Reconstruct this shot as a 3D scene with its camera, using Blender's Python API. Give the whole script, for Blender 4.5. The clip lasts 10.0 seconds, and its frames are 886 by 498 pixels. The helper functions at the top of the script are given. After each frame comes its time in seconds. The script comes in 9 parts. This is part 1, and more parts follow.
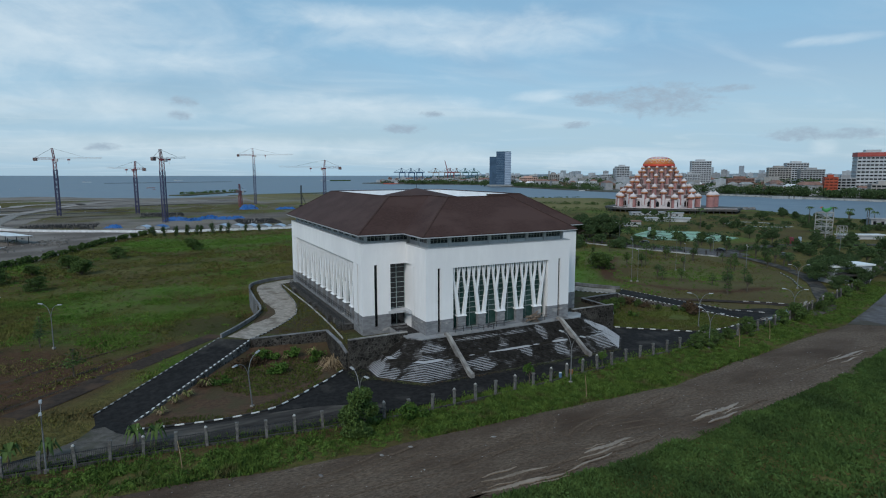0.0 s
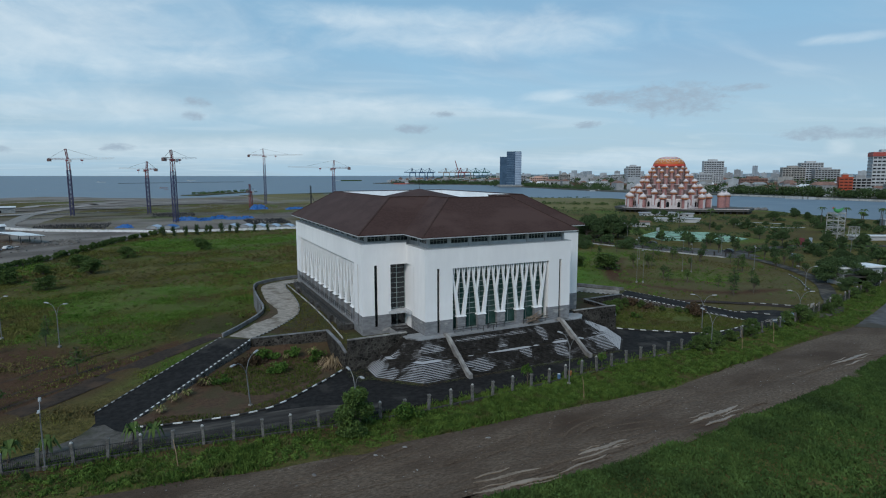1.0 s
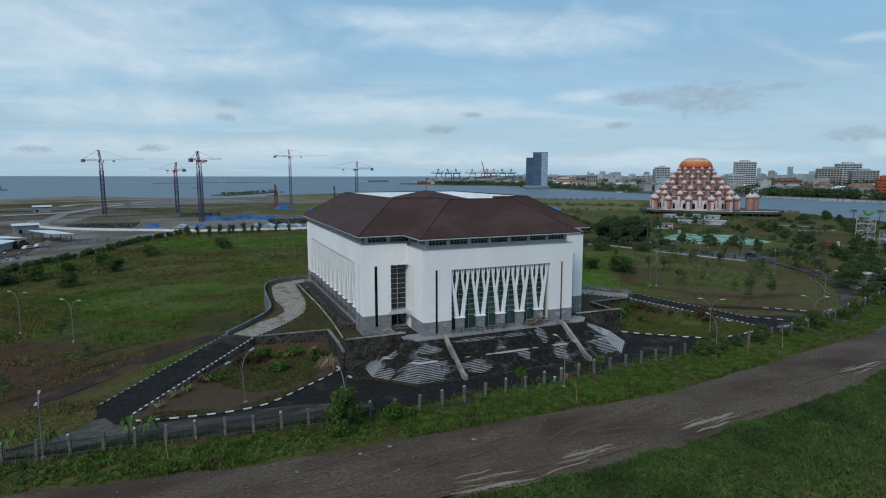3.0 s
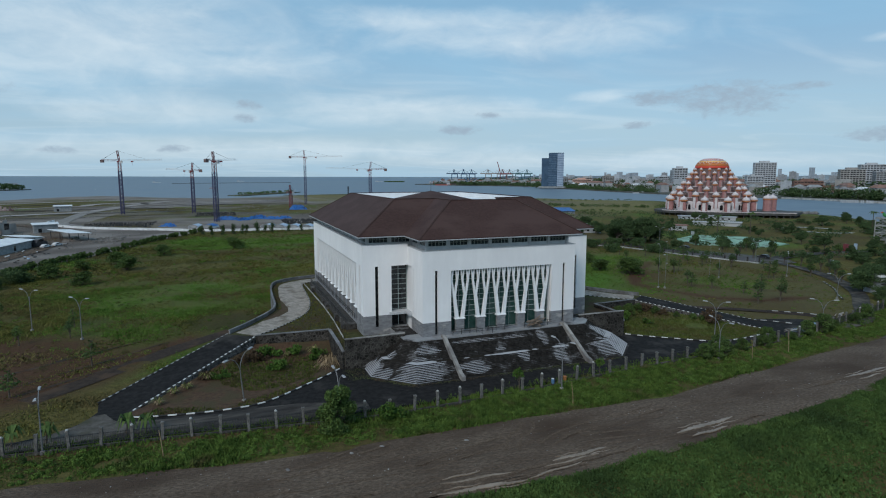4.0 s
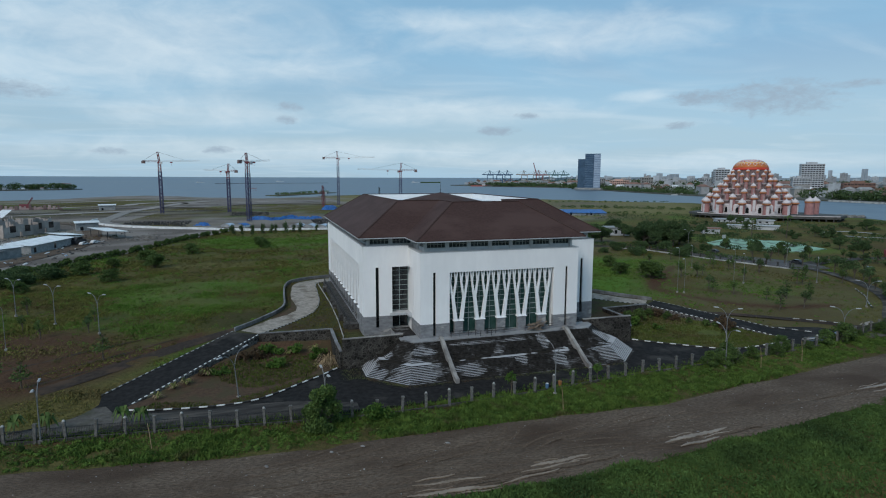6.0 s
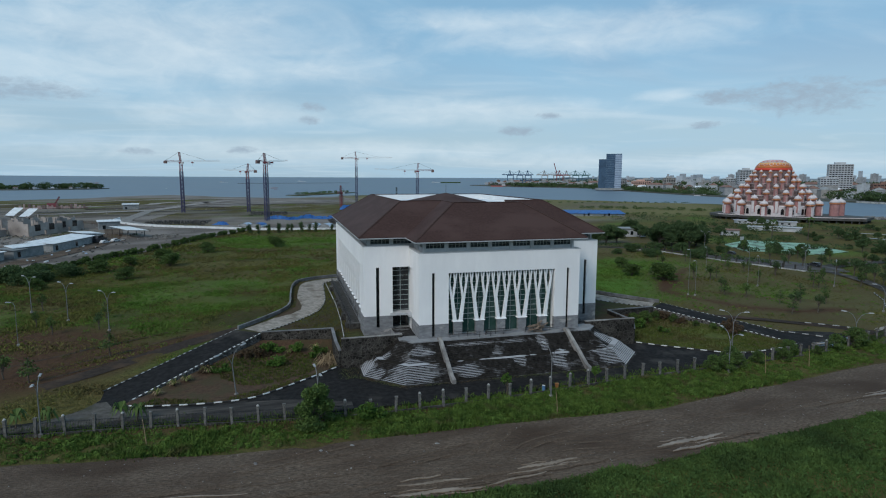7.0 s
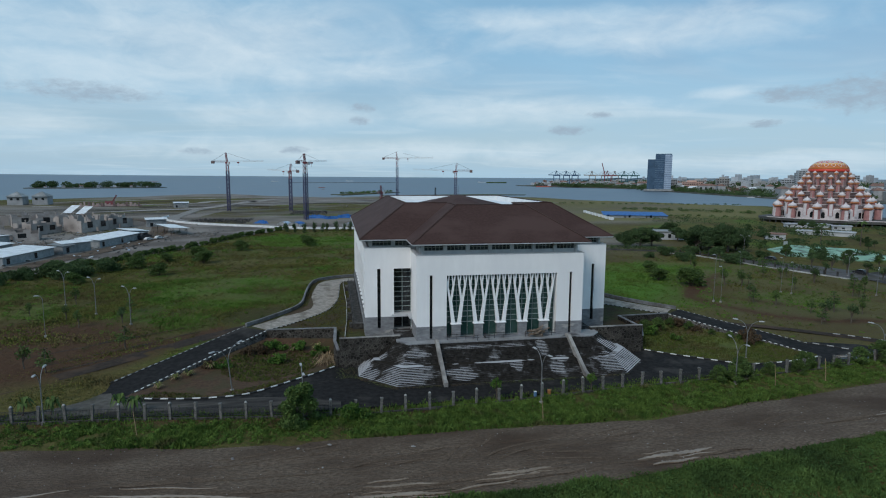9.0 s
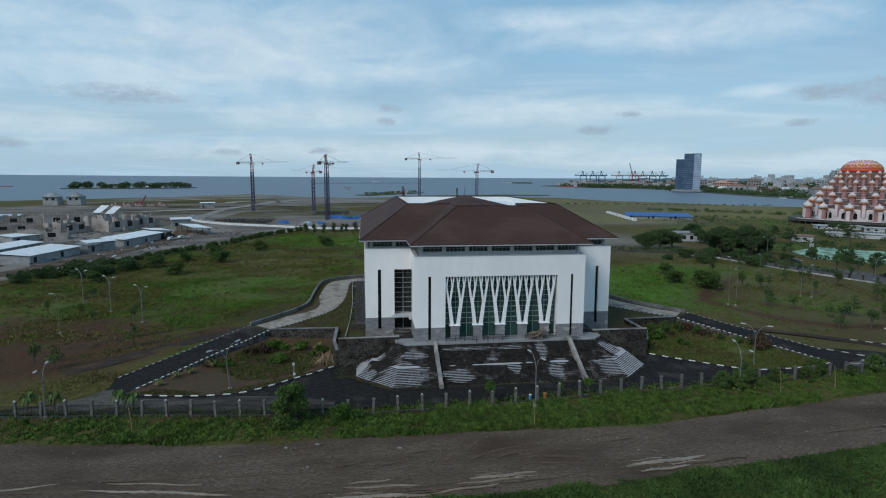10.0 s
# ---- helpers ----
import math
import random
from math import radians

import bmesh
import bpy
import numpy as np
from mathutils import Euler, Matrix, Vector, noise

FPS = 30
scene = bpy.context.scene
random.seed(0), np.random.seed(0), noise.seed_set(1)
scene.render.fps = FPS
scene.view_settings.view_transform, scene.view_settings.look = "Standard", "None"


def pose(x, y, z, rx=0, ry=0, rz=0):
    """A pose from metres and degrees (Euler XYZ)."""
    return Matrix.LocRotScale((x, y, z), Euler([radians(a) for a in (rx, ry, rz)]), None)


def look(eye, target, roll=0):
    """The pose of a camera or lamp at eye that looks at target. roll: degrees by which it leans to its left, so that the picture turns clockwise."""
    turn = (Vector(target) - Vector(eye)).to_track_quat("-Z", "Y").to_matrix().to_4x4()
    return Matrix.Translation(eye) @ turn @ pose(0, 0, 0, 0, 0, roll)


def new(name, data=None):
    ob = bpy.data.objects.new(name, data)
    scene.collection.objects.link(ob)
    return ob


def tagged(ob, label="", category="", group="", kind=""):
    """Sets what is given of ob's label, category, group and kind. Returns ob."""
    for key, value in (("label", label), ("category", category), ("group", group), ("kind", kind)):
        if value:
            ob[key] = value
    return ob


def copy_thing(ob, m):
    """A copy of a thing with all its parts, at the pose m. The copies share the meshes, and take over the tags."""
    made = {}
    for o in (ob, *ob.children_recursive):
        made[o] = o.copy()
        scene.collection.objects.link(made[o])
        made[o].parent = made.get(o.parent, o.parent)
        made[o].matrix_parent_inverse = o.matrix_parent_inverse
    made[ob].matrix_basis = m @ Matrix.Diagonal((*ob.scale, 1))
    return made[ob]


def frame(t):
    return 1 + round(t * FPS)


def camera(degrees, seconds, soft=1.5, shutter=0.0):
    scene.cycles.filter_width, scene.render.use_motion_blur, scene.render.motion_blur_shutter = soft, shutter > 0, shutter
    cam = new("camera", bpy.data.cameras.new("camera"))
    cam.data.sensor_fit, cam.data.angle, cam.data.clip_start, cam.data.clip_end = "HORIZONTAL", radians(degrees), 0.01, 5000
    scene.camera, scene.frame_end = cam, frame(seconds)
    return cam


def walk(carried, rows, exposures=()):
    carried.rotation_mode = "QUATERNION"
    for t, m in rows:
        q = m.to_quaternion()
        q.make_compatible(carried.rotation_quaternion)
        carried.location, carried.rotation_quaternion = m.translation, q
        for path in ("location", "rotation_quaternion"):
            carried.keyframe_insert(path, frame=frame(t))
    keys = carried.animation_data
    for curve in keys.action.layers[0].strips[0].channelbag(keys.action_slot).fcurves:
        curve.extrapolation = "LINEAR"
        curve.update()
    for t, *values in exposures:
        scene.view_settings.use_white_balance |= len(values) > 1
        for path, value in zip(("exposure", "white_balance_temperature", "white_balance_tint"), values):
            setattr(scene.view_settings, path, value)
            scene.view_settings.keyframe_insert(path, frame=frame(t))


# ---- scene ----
cam = camera(75.55, 10.0, soft=1.1)
# seconds, x, y, z, yaw, pitch, roll
ROWS = [
    (0.0, -39.396, -84.859, 31.696, -26.678, -7.547, -0.111),
    (0.5, -38.599, -85.287, 31.767, -26.157, -7.542, -0.125),
    (1.0, -37.730, -85.805, 31.808, -25.581, -7.540, -0.130),
    (1.5, -36.787, -86.381, 31.856, -24.957, -7.536, -0.123),
    (2.0, -35.784, -86.982, 31.913, -24.294, -7.520, -0.105),
    (2.5, -34.682, -87.584, 31.955, -23.595, -7.495, -0.076),
    (4.0, -30.976, -89.307, 32.044, -21.208, -7.421, 0.013),
    (4.5, -29.581, -89.871, 32.082, -20.375, -7.396, 0.044),
    (5.0, -28.102, -90.412, 32.141, -19.463, -7.365, 0.074),
    (5.5, -26.519, -90.941, 32.186, -18.496, -7.346, 0.105),
    (7.0, -21.388, -92.525, 32.318, -15.425, -7.335, 0.210),
    (7.5, -19.528, -93.033, 32.421, -14.317, -7.339, 0.253),
    (8.0, -17.551, -93.508, 32.539, -13.163, -7.352, 0.300),
    (8.5, -15.497, -93.911, 32.659, -11.952, -7.364, 0.341),
    (9.0, -13.329, -94.240, 32.766, -10.703, -7.370, 0.362),
    (9.5, -11.064, -94.519, 32.857, -9.411, -7.365, 0.350),
    (10.0, -8.687, -94.766, 32.903, -8.054, -7.349, 0.301),
]
walk(cam, [(t, pose(x, y, z, 0, 0, yaw) @ pose(0, 0, 0, 90 + pitch) @ pose(0, 0, 0, 0, 0, roll)) for t, x, y, z, yaw, pitch, roll in ROWS])

# ==== world, sun
def nd(nt, kind, **kw):
    n = nt.nodes.new(kind)
    for k, v in kw.items():
        n.inputs[k.replace("_", " ")].default_value = v
    return n


def make_world():
    w = bpy.data.worlds.new("overcast_sky")
    scene.world = w
    w.use_nodes = True
    nt = w.node_tree
    nt.nodes.clear()
    out, bg = nt.nodes.new("ShaderNodeOutputWorld"), nt.nodes.new("ShaderNodeBackground")
    sky = nt.nodes.new("ShaderNodeTexSky")
    sky.sky_type, sky.sun_disc = "NISHITA", False
    sky.sun_elevation, sky.sun_rotation = radians(41), radians(228)
    sky.air_density, sky.dust_density, sky.ozone_density = 1.0, 1.2, 2.0
    tc, sep = nt.nodes.new("ShaderNodeTexCoord"), nt.nodes.new("ShaderNodeSeparateXYZ")
    nt.links.new(tc.outputs["Generated"], sep.inputs[0])

    def math_(op, a, b=None, clamp=False):
        n = nt.nodes.new("ShaderNodeMath")
        n.operation, n.use_clamp = op, clamp
        for i, v in enumerate((a, b)):
            if v is None:
                continue
            if hasattr(v, "links"):
                nt.links.new(v, n.inputs[i])
            else:
                n.inputs[i].default_value = v
        return n.outputs[0]

    zz = math_("ADD", math_("MAXIMUM", sep.outputs[2], 0.0), 0.075)
    u, v = math_("DIVIDE", sep.outputs[0], zz), math_("DIVIDE", sep.outputs[1], zz)

    def cloud(scale, sx, sy, turn, lo, hi, detail=6.0, shift=0.0, rough=0.55, warp=0.6):
        com = nt.nodes.new("ShaderNodeCombineXYZ")
        nt.links.new(u, com.inputs[0])
        nt.links.new(v, com.inputs[1])
        mp = nt.nodes.new("ShaderNodeMapping")
        mp.inputs["Rotation"].default_value = (0, 0, radians(turn))
        mp.inputs["Scale"].default_value = (sx, sy, 1)
        mp.inputs["Location"].default_value = (shift, shift * 0.7, shift)
        nt.links.new(com.outputs[0], mp.inputs[0])
        no = nd(nt, "ShaderNodeTexNoise", Scale=scale, Detail=detail, Roughness=rough, Distortion=warp)
        nt.links.new(mp.outputs[0], no.inputs["Vector"])
        mr = nd(nt, "ShaderNodeMapRange", From_Min=lo, From_Max=hi)
        mr.interpolation_type = "SMOOTHSTEP"
        nt.links.new(no.outputs[0], mr.inputs[0])
        return mr.outputs[0]

    def mix(fac, a, b):
        m = nt.nodes.new("ShaderNodeMix")
        m.data_type = "RGBA"
        for k, s in ((0, fac), (6, a), (7, b)):
            if hasattr(s, "links"):
                nt.links.new(s, m.inputs[k])
            else:
                m.inputs[k].default_value = s
        return m.outputs[2]

    dim = nt.nodes.new("ShaderNodeVectorMath")
    dim.operation = "SCALE"
    dim.inputs["Scale"].default_value = SKY_BLUE
    nt.links.new(sky.outputs[0], dim.inputs[0])
    veil = cloud(0.22, 0.9, 1.5, 20, 0.30, 0.72, shift=3.1, warp=0.9)
    wisp = cloud(0.8, 0.7, 1.3, 38, 0.48, 0.74, shift=5.7, detail=7.0, rough=0.52, warp=1.2)
    col = mix(math_("ADD", math_("MULTIPLY", veil, 0.45), 0.25), dim.outputs[0], (*VEIL, 1))
    low = nd(nt, "ShaderNodeMapRange", From_Min=0.0, From_Max=0.24, To_Min=0.75, To_Max=0.0)
    low.interpolation_type = "SMOOTHSTEP"
    nt.links.new(sep.outputs[2], low.inputs[0])
    col = mix(low.outputs[0], col, (*HORIZON, 1))
    # azimuth and height in degrees, frayed by noise
    az = math_("MULTIPLY", math_("ARCTAN2", sep.outputs[0], sep.outputs[1]), 180 / math.pi)
    el = math_("MULTIPLY", math_("ARCSINE", sep.outputs[2]), 180 / math.pi)
    mp = nt.nodes.new("ShaderNodeMapping")
    mp.inputs["Scale"].default_value = (9, 9, 20)
    nt.links.new(tc.outputs["Generated"], mp.inputs[0])
    fray = nd(nt, "ShaderNodeTexNoise", Scale=0.9, Detail=6.0, Roughness=0.52, Distortion=0.7)
    nt.links.new(mp.outputs[0], fray.inputs["Vector"])
    tear = nd(nt, "ShaderNodeTexNoise", Scale=3.2, Detail=7.0, Roughness=0.65, Distortion=0.8)
    nt.links.new(mp.outputs[0], tear.inputs["Vector"])
    grain = math_("ADD", math_("MULTIPLY", math_("SUBTRACT", fray.outputs[0], 0.5), 2.2), math_("MULTIPLY", math_("SUBTRACT", tear.outputs[0], 0.5), 0.8))
    fine = nd(nt, "ShaderNodeTexNoise", Scale=7.0, Detail=8.0, Roughness=0.6, Distortion=0.4)
    nt.links.new(mp.outputs[0], fine.inputs["Vector"])
    rags = math_("ADD", math_("MULTIPLY", math_("SUBTRACT", tear.outputs[0], 0.5), 3.0), math_("MULTIPLY", math_("SUBTRACT", fine.outputs[0], 0.5), 3.2))

    def bank(rows, soft_, ragged, noise):
        """Clouds at azimuth, height, half width and half height."""
        total = None
        for a, e, wa, we in rows:
            dx = math_("MULTIPLY", math_("SUBTRACT", az, a), 1 / wa)
            dy = math_("MULTIPLY", math_("SUBTRACT", el, e), 1 / we)
            d2 = math_("ADD", math_("MULTIPLY", dx, dx), math_("MULTIPLY", dy, dy))
            f = math_("SUBTRACT", 1.0, math_("MULTIPLY", d2, 0.5))
            total = f if total is None else math_("SMOOTH_MAX", total, f)
        body = math_("ADD", math_("MAXIMUM", total, -2.0), math_("MULTIPLY", noise, ragged))
        mr = nd(nt, "ShaderNodeMapRange", From_Min=0.0, From_Max=soft_)
        mr.interpolation_type = "SMOOTHSTEP"
        nt.links.new(body, mr.inputs[0])
        return mr.outputs[0]

    col = mix(math_("MULTIPLY", wisp, 0.22), col, (*STREAK, 1))
    col = mix(math_("MULTIPLY", bank(WHITE_CLOUDS, 2.0, 0.75, grain), 0.80), col, (*STREAK, 1))
    col = mix(math_("MULTIPLY", bank(GREY_CLOUDS, 1.3, 0.55, rags), 0.85), col, (*PUFF, 1))
    nt.links.new(col, bg.inputs[0])
    bg.inputs[1].default_value = 1.0
    nt.links.new(bg.outputs[0], out.inputs[0])


SKY_BLUE = 0.092
VEIL, STREAK, PUFF, HORIZON = (0.296, 0.572, 0.797), (0.74, 0.845, 0.91), (0.33, 0.43, 0.535), (0.42, 0.60, 0.745)
GREY_CLOUDS = ((41.2, 6.9, 2.3, 0.6), (47.1, 6.6, 4.0, 1.3), (52.4, 7.3, 1.8, 0.3), (39.5, 4.6, 1.3, 0.3), (22.9, 4.3, 1.7, 0.4), (2.4, 5.2, 0.9, 0.4), (2.8, 6.4, 1.1, 0.4), (-3.8, 2.3, 1.2, 0.3), (58.0, 3.2, 2.0, 0.5), (61.9, 3.1, 2.2, 0.4), (25.7, 5.7, 1.0, 0.3), (-20.5, 6.7, 4.2, 0.7), (-28.9, 2.4, 1.2, 0.4), (-12.5, 2.0, 1.2, 0.3))
WHITE_CLOUDS = ((-12.0, 11.5, 20.0, 4.5), (30.0, 13.0, 14.0, 2.0), (19.0, 14.4, 10.8, 1.0), (16.6, 6.2, 14.3, 1.3), (-3.9, 5.8, 8.9, 1.6), (36.3, 7.3, 2.7, 0.5), (59.8, 10.5, 3.0, 0.4), (59.9, 2.0, 1.0, 0.7), (-2.4, 10.2, 12.9, 1.8), (3.8, 2.3, 26.6, 1.1), (38.6, 1.3, 19.1, 0.8), (-23.3, 9.1, 11.5, 2.6), (-27.0, 4.1, 6.4, 1.3))
make_world()

sun = new("sun", bpy.data.lights.new("sun", "SUN"))
sun.data.energy, sun.data.angle, sun.data.color = 1.5, radians(25), (1.0, 0.96, 0.9)
sun.matrix_world = look((-53, -47, 62), (0, 0, 0))

# ---- materials
def mat(name, a, b, scale=1.0, c=None, big=0.1, rough=0.85, bump=0.3, metal=0.0, stretch=(1, 1, 1), lo=0.35, hi=0.65, blo=0.45, bhi=0.62, spec=0.3, detail=5.0, vary=0.0, attr=None, dist=0.1):
    """A surface whose colour runs from a to b with fine noise, to c in large patches, and by piece with vary."""
    m = bpy.data.materials.new(name)
    m.use_nodes = True
    nt = m.node_tree
    bs = nt.nodes["Principled BSDF"]
    geo = nt.nodes.new("ShaderNodeNewGeometry")
    mp = nt.nodes.new("ShaderNodeMapping")
    mp.inputs["Scale"].default_value = stretch
    nt.links.new(geo.outputs["Position"], mp.inputs[0])

    def ramp(sc, lo_, hi_, det):
        no = nd(nt, "ShaderNodeTexNoise", Scale=sc, Detail=det, Roughness=0.6)
        nt.links.new(mp.outputs[0], no.inputs["Vector"])
        mr = nd(nt, "ShaderNodeMapRange", From_Min=lo_, From_Max=hi_)
        nt.links.new(no.outputs[0], mr.inputs[0])
        return mr.outputs[0], no.outputs[0]

    def mix(fac, p, q, mode="MIX"):
        n = nt.nodes.new("ShaderNodeMix")
        n.data_type, n.blend_type = "RGBA", mode
        for k, s in ((0, fac), (6, p), (7, q)):
            if hasattr(s, "links"):
                nt.links.new(s, n.inputs[k])
            else:
                n.inputs[k].default_value = s if isinstance(s, float) else (*s, 1)
        return n.outputs[2]

    f1, raw = ramp(scale, lo, hi, detail)
    col = mix(f1, a, b)
    if c:
        f2, _ = ramp(big, blo, bhi, 4.0)
        col = mix(f2, col, c)
    if attr:
        for name_, colour in attr:
            at = nt.nodes.new("ShaderNodeAttribute")
            at.attribute_name = name_
            n2 = nd(nt, "ShaderNodeMath")
            n2.operation, n2.use_clamp = "MULTIPLY_ADD", True
            nt.links.new(raw, n2.inputs[0])
            n2.inputs[1].default_value = 0.9
            n2.inputs[2].default_value = -0.45
            n3 = nt.nodes.new("ShaderNodeMath")
            n3.operation, n3.use_clamp = "ADD", True
            nt.links.new(at.outputs["Fac"], n3.inputs[0])
            half = nt.nodes.new("ShaderNodeMath")
            half.operation = "MULTIPLY_ADD"
            nt.links.new(raw, half.inputs[0])
            half.inputs[1].default_value, half.inputs[2].default_value = 1.2, -0.6
            gate = nt.nodes.new("ShaderNodeMath")
            gate.operation = "MULTIPLY"
            sat = nt.nodes.new("ShaderNodeMath")
            sat.operation, sat.use_clamp = "MULTIPLY", True
            nt.links.new(at.outputs["Fac"], sat.inputs[0])
            sat.inputs[1].default_value = 4.0
            nt.links.new(half.outputs[0], gate.inputs[0])
            nt.links.new(sat.outputs[0], gate.inputs[1])
            nt.links.new(gate.outputs[0], n3.inputs[1])
            col = mix(n3.outputs[0], col, colour)
    if vary:
        inf = nt.nodes.new("ShaderNodeObjectInfo")
        isl = geo.outputs["Random Per Island"]
        add = nd(nt, "ShaderNodeMath")
        add.operation = "ADD"
        nt.links.new(inf.outputs["Random"], add.inputs[0])
        nt.links.new(isl, add.inputs[1])
        mr = nd(nt, "ShaderNodeMapRange", From_Min=0.0, From_Max=2.0, To_Min=1.0 - vary, To_Max=1.0 + vary)
        nt.links.new(add.outputs[0], mr.inputs[0])
        sc = nt.nodes.new("ShaderNodeVectorMath")
        sc.operation = "SCALE"
        nt.links.new(col, sc.inputs[0])
        nt.links.new(mr.outputs[0], sc.inputs["Scale"])
        col = sc.outputs[0]
    nt.links.new(col, bs.inputs["Base Color"])
    bs.inputs["Roughness"].default_value, bs.inputs["Metallic"].default_value = rough, metal
    bs.inputs["Specular IOR Level"].default_value = spec
    if bump:
        bp = nd(nt, "ShaderNodeBump", Strength=bump, Distance=dist)
        nt.links.new(raw, bp.inputs["Height"])
        nt.links.new(bp.outputs[0], bs.inputs["Normal"])
    return m


def plain(name, colour, rough=0.6, metal=0.0, spec=0.4, vary=0.0):
    return mat(name, tuple(v * 0.9 for v in colour), tuple(min(1, v * 1.08) for v in colour), 3.0, rough=rough, metal=metal, bump=0.0, spec=spec, vary=vary)


WHITE = mat("white_render", (0.819, 0.8243, 0.8243), (0.8715, 0.8768, 0.8768), 0.8, c=(0.798, 0.8033, 0.8085), big=0.12, rough=0.75, bump=0.05, stretch=(1, 1, 0.35))
STONE = mat("grey_stone_cladding", (0.155, 0.16, 0.17), (0.25, 0.255, 0.265), 0.9, c=(0.36, 0.35, 0.335), big=0.35, blo=0.58, bhi=0.66, rough=0.6, bump=0.15, stretch=(1, 1, 2.5))
COLUMN = mat("white_column_render", (0.798, 0.819, 0.8295), (0.861, 0.8715, 0.882), 1.2, rough=0.7, bump=0.04)
SHINGLE = mat("brown_shingles", (0.0435, 0.0225, 0.0190), (0.064, 0.0345, 0.0290), 2.2, c=(0.070, 0.040, 0.0345), big=0.12, rough=0.8, bump=0.25, spec=0.22, stretch=(1, 1, 3.0), dist=0.05)
RIDGE = mat("brown_ridge_tiles", (0.050, 0.028, 0.023), (0.072, 0.042, 0.035), 2.5, rough=0.8, bump=0.2, spec=0.2)
FLATROOF = mat("white_roof_membrane", (0.70, 0.72, 0.73), (0.78, 0.80, 0.81), 0.4, rough=0.6, bump=0.05)
TRIM = plain("pale_grey_trim", (0.46, 0.48, 0.50), 0.6)
CLERE = mat("grey_plaster", (0.40, 0.42, 0.43), (0.50, 0.52, 0.53), 0.7, rough=0.85, bump=0.05)
def stair_stone(name, pale):
    """Mildewed step concrete, washed pale in patches (x, y, half width, half depth)."""
    m = bpy.data.materials.new(name)
    m.use_nodes = True
    nt = m.node_tree
    bs = nt.nodes["Principled BSDF"]
    geo, sep = nt.nodes.new("ShaderNodeNewGeometry"), nt.nodes.new("ShaderNodeSeparateXYZ")
    nt.links.new(geo.outputs["Position"], sep.inputs[0])

    def op(kind, a, b, clamp=False):
        n = nt.nodes.new("ShaderNodeMath")
        n.operation, n.use_clamp = kind, clamp
        for i, v in enumerate((a, b)):
            if hasattr(v, "links"):
                nt.links.new(v, n.inputs[i])
            else:
                n.inputs[i].default_value = v
        return n.outputs[0]

    def grain(scale, stretch, detail):
        mp = nt.nodes.new("ShaderNodeMapping")
        mp.inputs["Scale"].default_value = stretch
        nt.links.new(geo.outputs["Position"], mp.inputs[0])
        no = nd(nt, "ShaderNodeTexNoise", Scale=scale, Detail=detail, Roughness=0.6)
        nt.links.new(mp.outputs[0], no.inputs["Vector"])
        return no.outputs[0]

    total = None
    for x, y, rx, ry in pale:
        dx, dy = op("MULTIPLY", op("SUBTRACT", sep.outputs[0], x), 1 / rx), op("MULTIPLY", op("SUBTRACT", sep.outputs[1], y), 1 / ry)
        d = op("SUBTRACT", 1.0, op("ADD", op("MULTIPLY", dx, dx), op("MULTIPLY", dy, dy)))
        total = d if total is None else op("MAXIMUM", total, d)
    rag = op("MULTIPLY", op("SUBTRACT", grain(0.6, (0.38, 1.7, 0.0), 7.0), 0.5), 5.0)
    wash = op("MULTIPLY", op("ADD", op("ADD", op("MAXIMUM", total, -1.5), rag), 0.15), 3.0, True)
    fine = grain(2.5, (0.6, 1.2, 1.0), 6.0)

    def mix(f, a, b):
        n = nt.nodes.new("ShaderNodeMix")
        n.data_type = "RGBA"
        for k, v in ((0, f), (6, a), (7, b)):
            if hasattr(v, "links"):
                nt.links.new(v, n.inputs[k])
            else:
                n.inputs[k].default_value = (*v, 1)
        return n.outputs[2]

    dark = mix(fine, (0.010, 0.009, 0.008), (0.034, 0.029, 0.023))
    light = mix(fine, (0.30, 0.305, 0.32), (0.48, 0.485, 0.50))
    nt.links.new(mix(wash, dark, light), bs.inputs["Base Color"])
    bs.inputs["Roughness"].default_value, bs.inputs["Specular IOR Level"].default_value = 0.85, 0.07
    bp = nd(nt, "ShaderNodeBump", Strength=0.2, Distance=0.1)
    nt.links.new(fine, bp.inputs["Height"])
    nt.links.new(bp.outputs[0], bs.inputs["Normal"])
    return m


STEP = stair_stone("mildewed_step_concrete", ((-9.3, -2.2, 1.5, 3.6), (-8.0, -4.8, 1.3, 1.3), (-6.6, -1.0, 1.5, 0.9), (-3.2, -7.2, 5.0, 2.2), (-0.6, -3.4, 2.0, 0.8), (-2.6, -5.0, 1.6, 0.6), (6.2, -7.8, 2.4, 1.0), (13.6, -5.9, 3.6, 0.45), (15.8, -6.8, 1.1, 1.0), (5.6, -5.9, 0.7, 0.28), (9.5, -5.9, 0.7, 0.28), (18.6, -5.8, 0.7, 0.3),
                                                   (23.8, -5.9, 1.8, 0.8), (22.7, -7.5, 1.3, 1.1), (21.2, -3.4, 1.0, 1.4), (34.8, -7.2, 4.8, 2.5), (37.6, -3.4, 3.2, 3.6), (34.0, -2.2, 2.0, 1.2), (9.0, -2.7, 4.0, 0.25), (16.5, -2.7, 2.4, 0.35), (12.5, -4.6, 1.2, 0.3)))
RISER = mat("dark_riser", (0.012, 0.011, 0.011), (0.05, 0.048, 0.046), 1.5, c=(0.16, 0.16, 0.165), big=0.5, blo=0.55, bhi=0.65, rough=0.85, spec=0.07, bump=0.2)
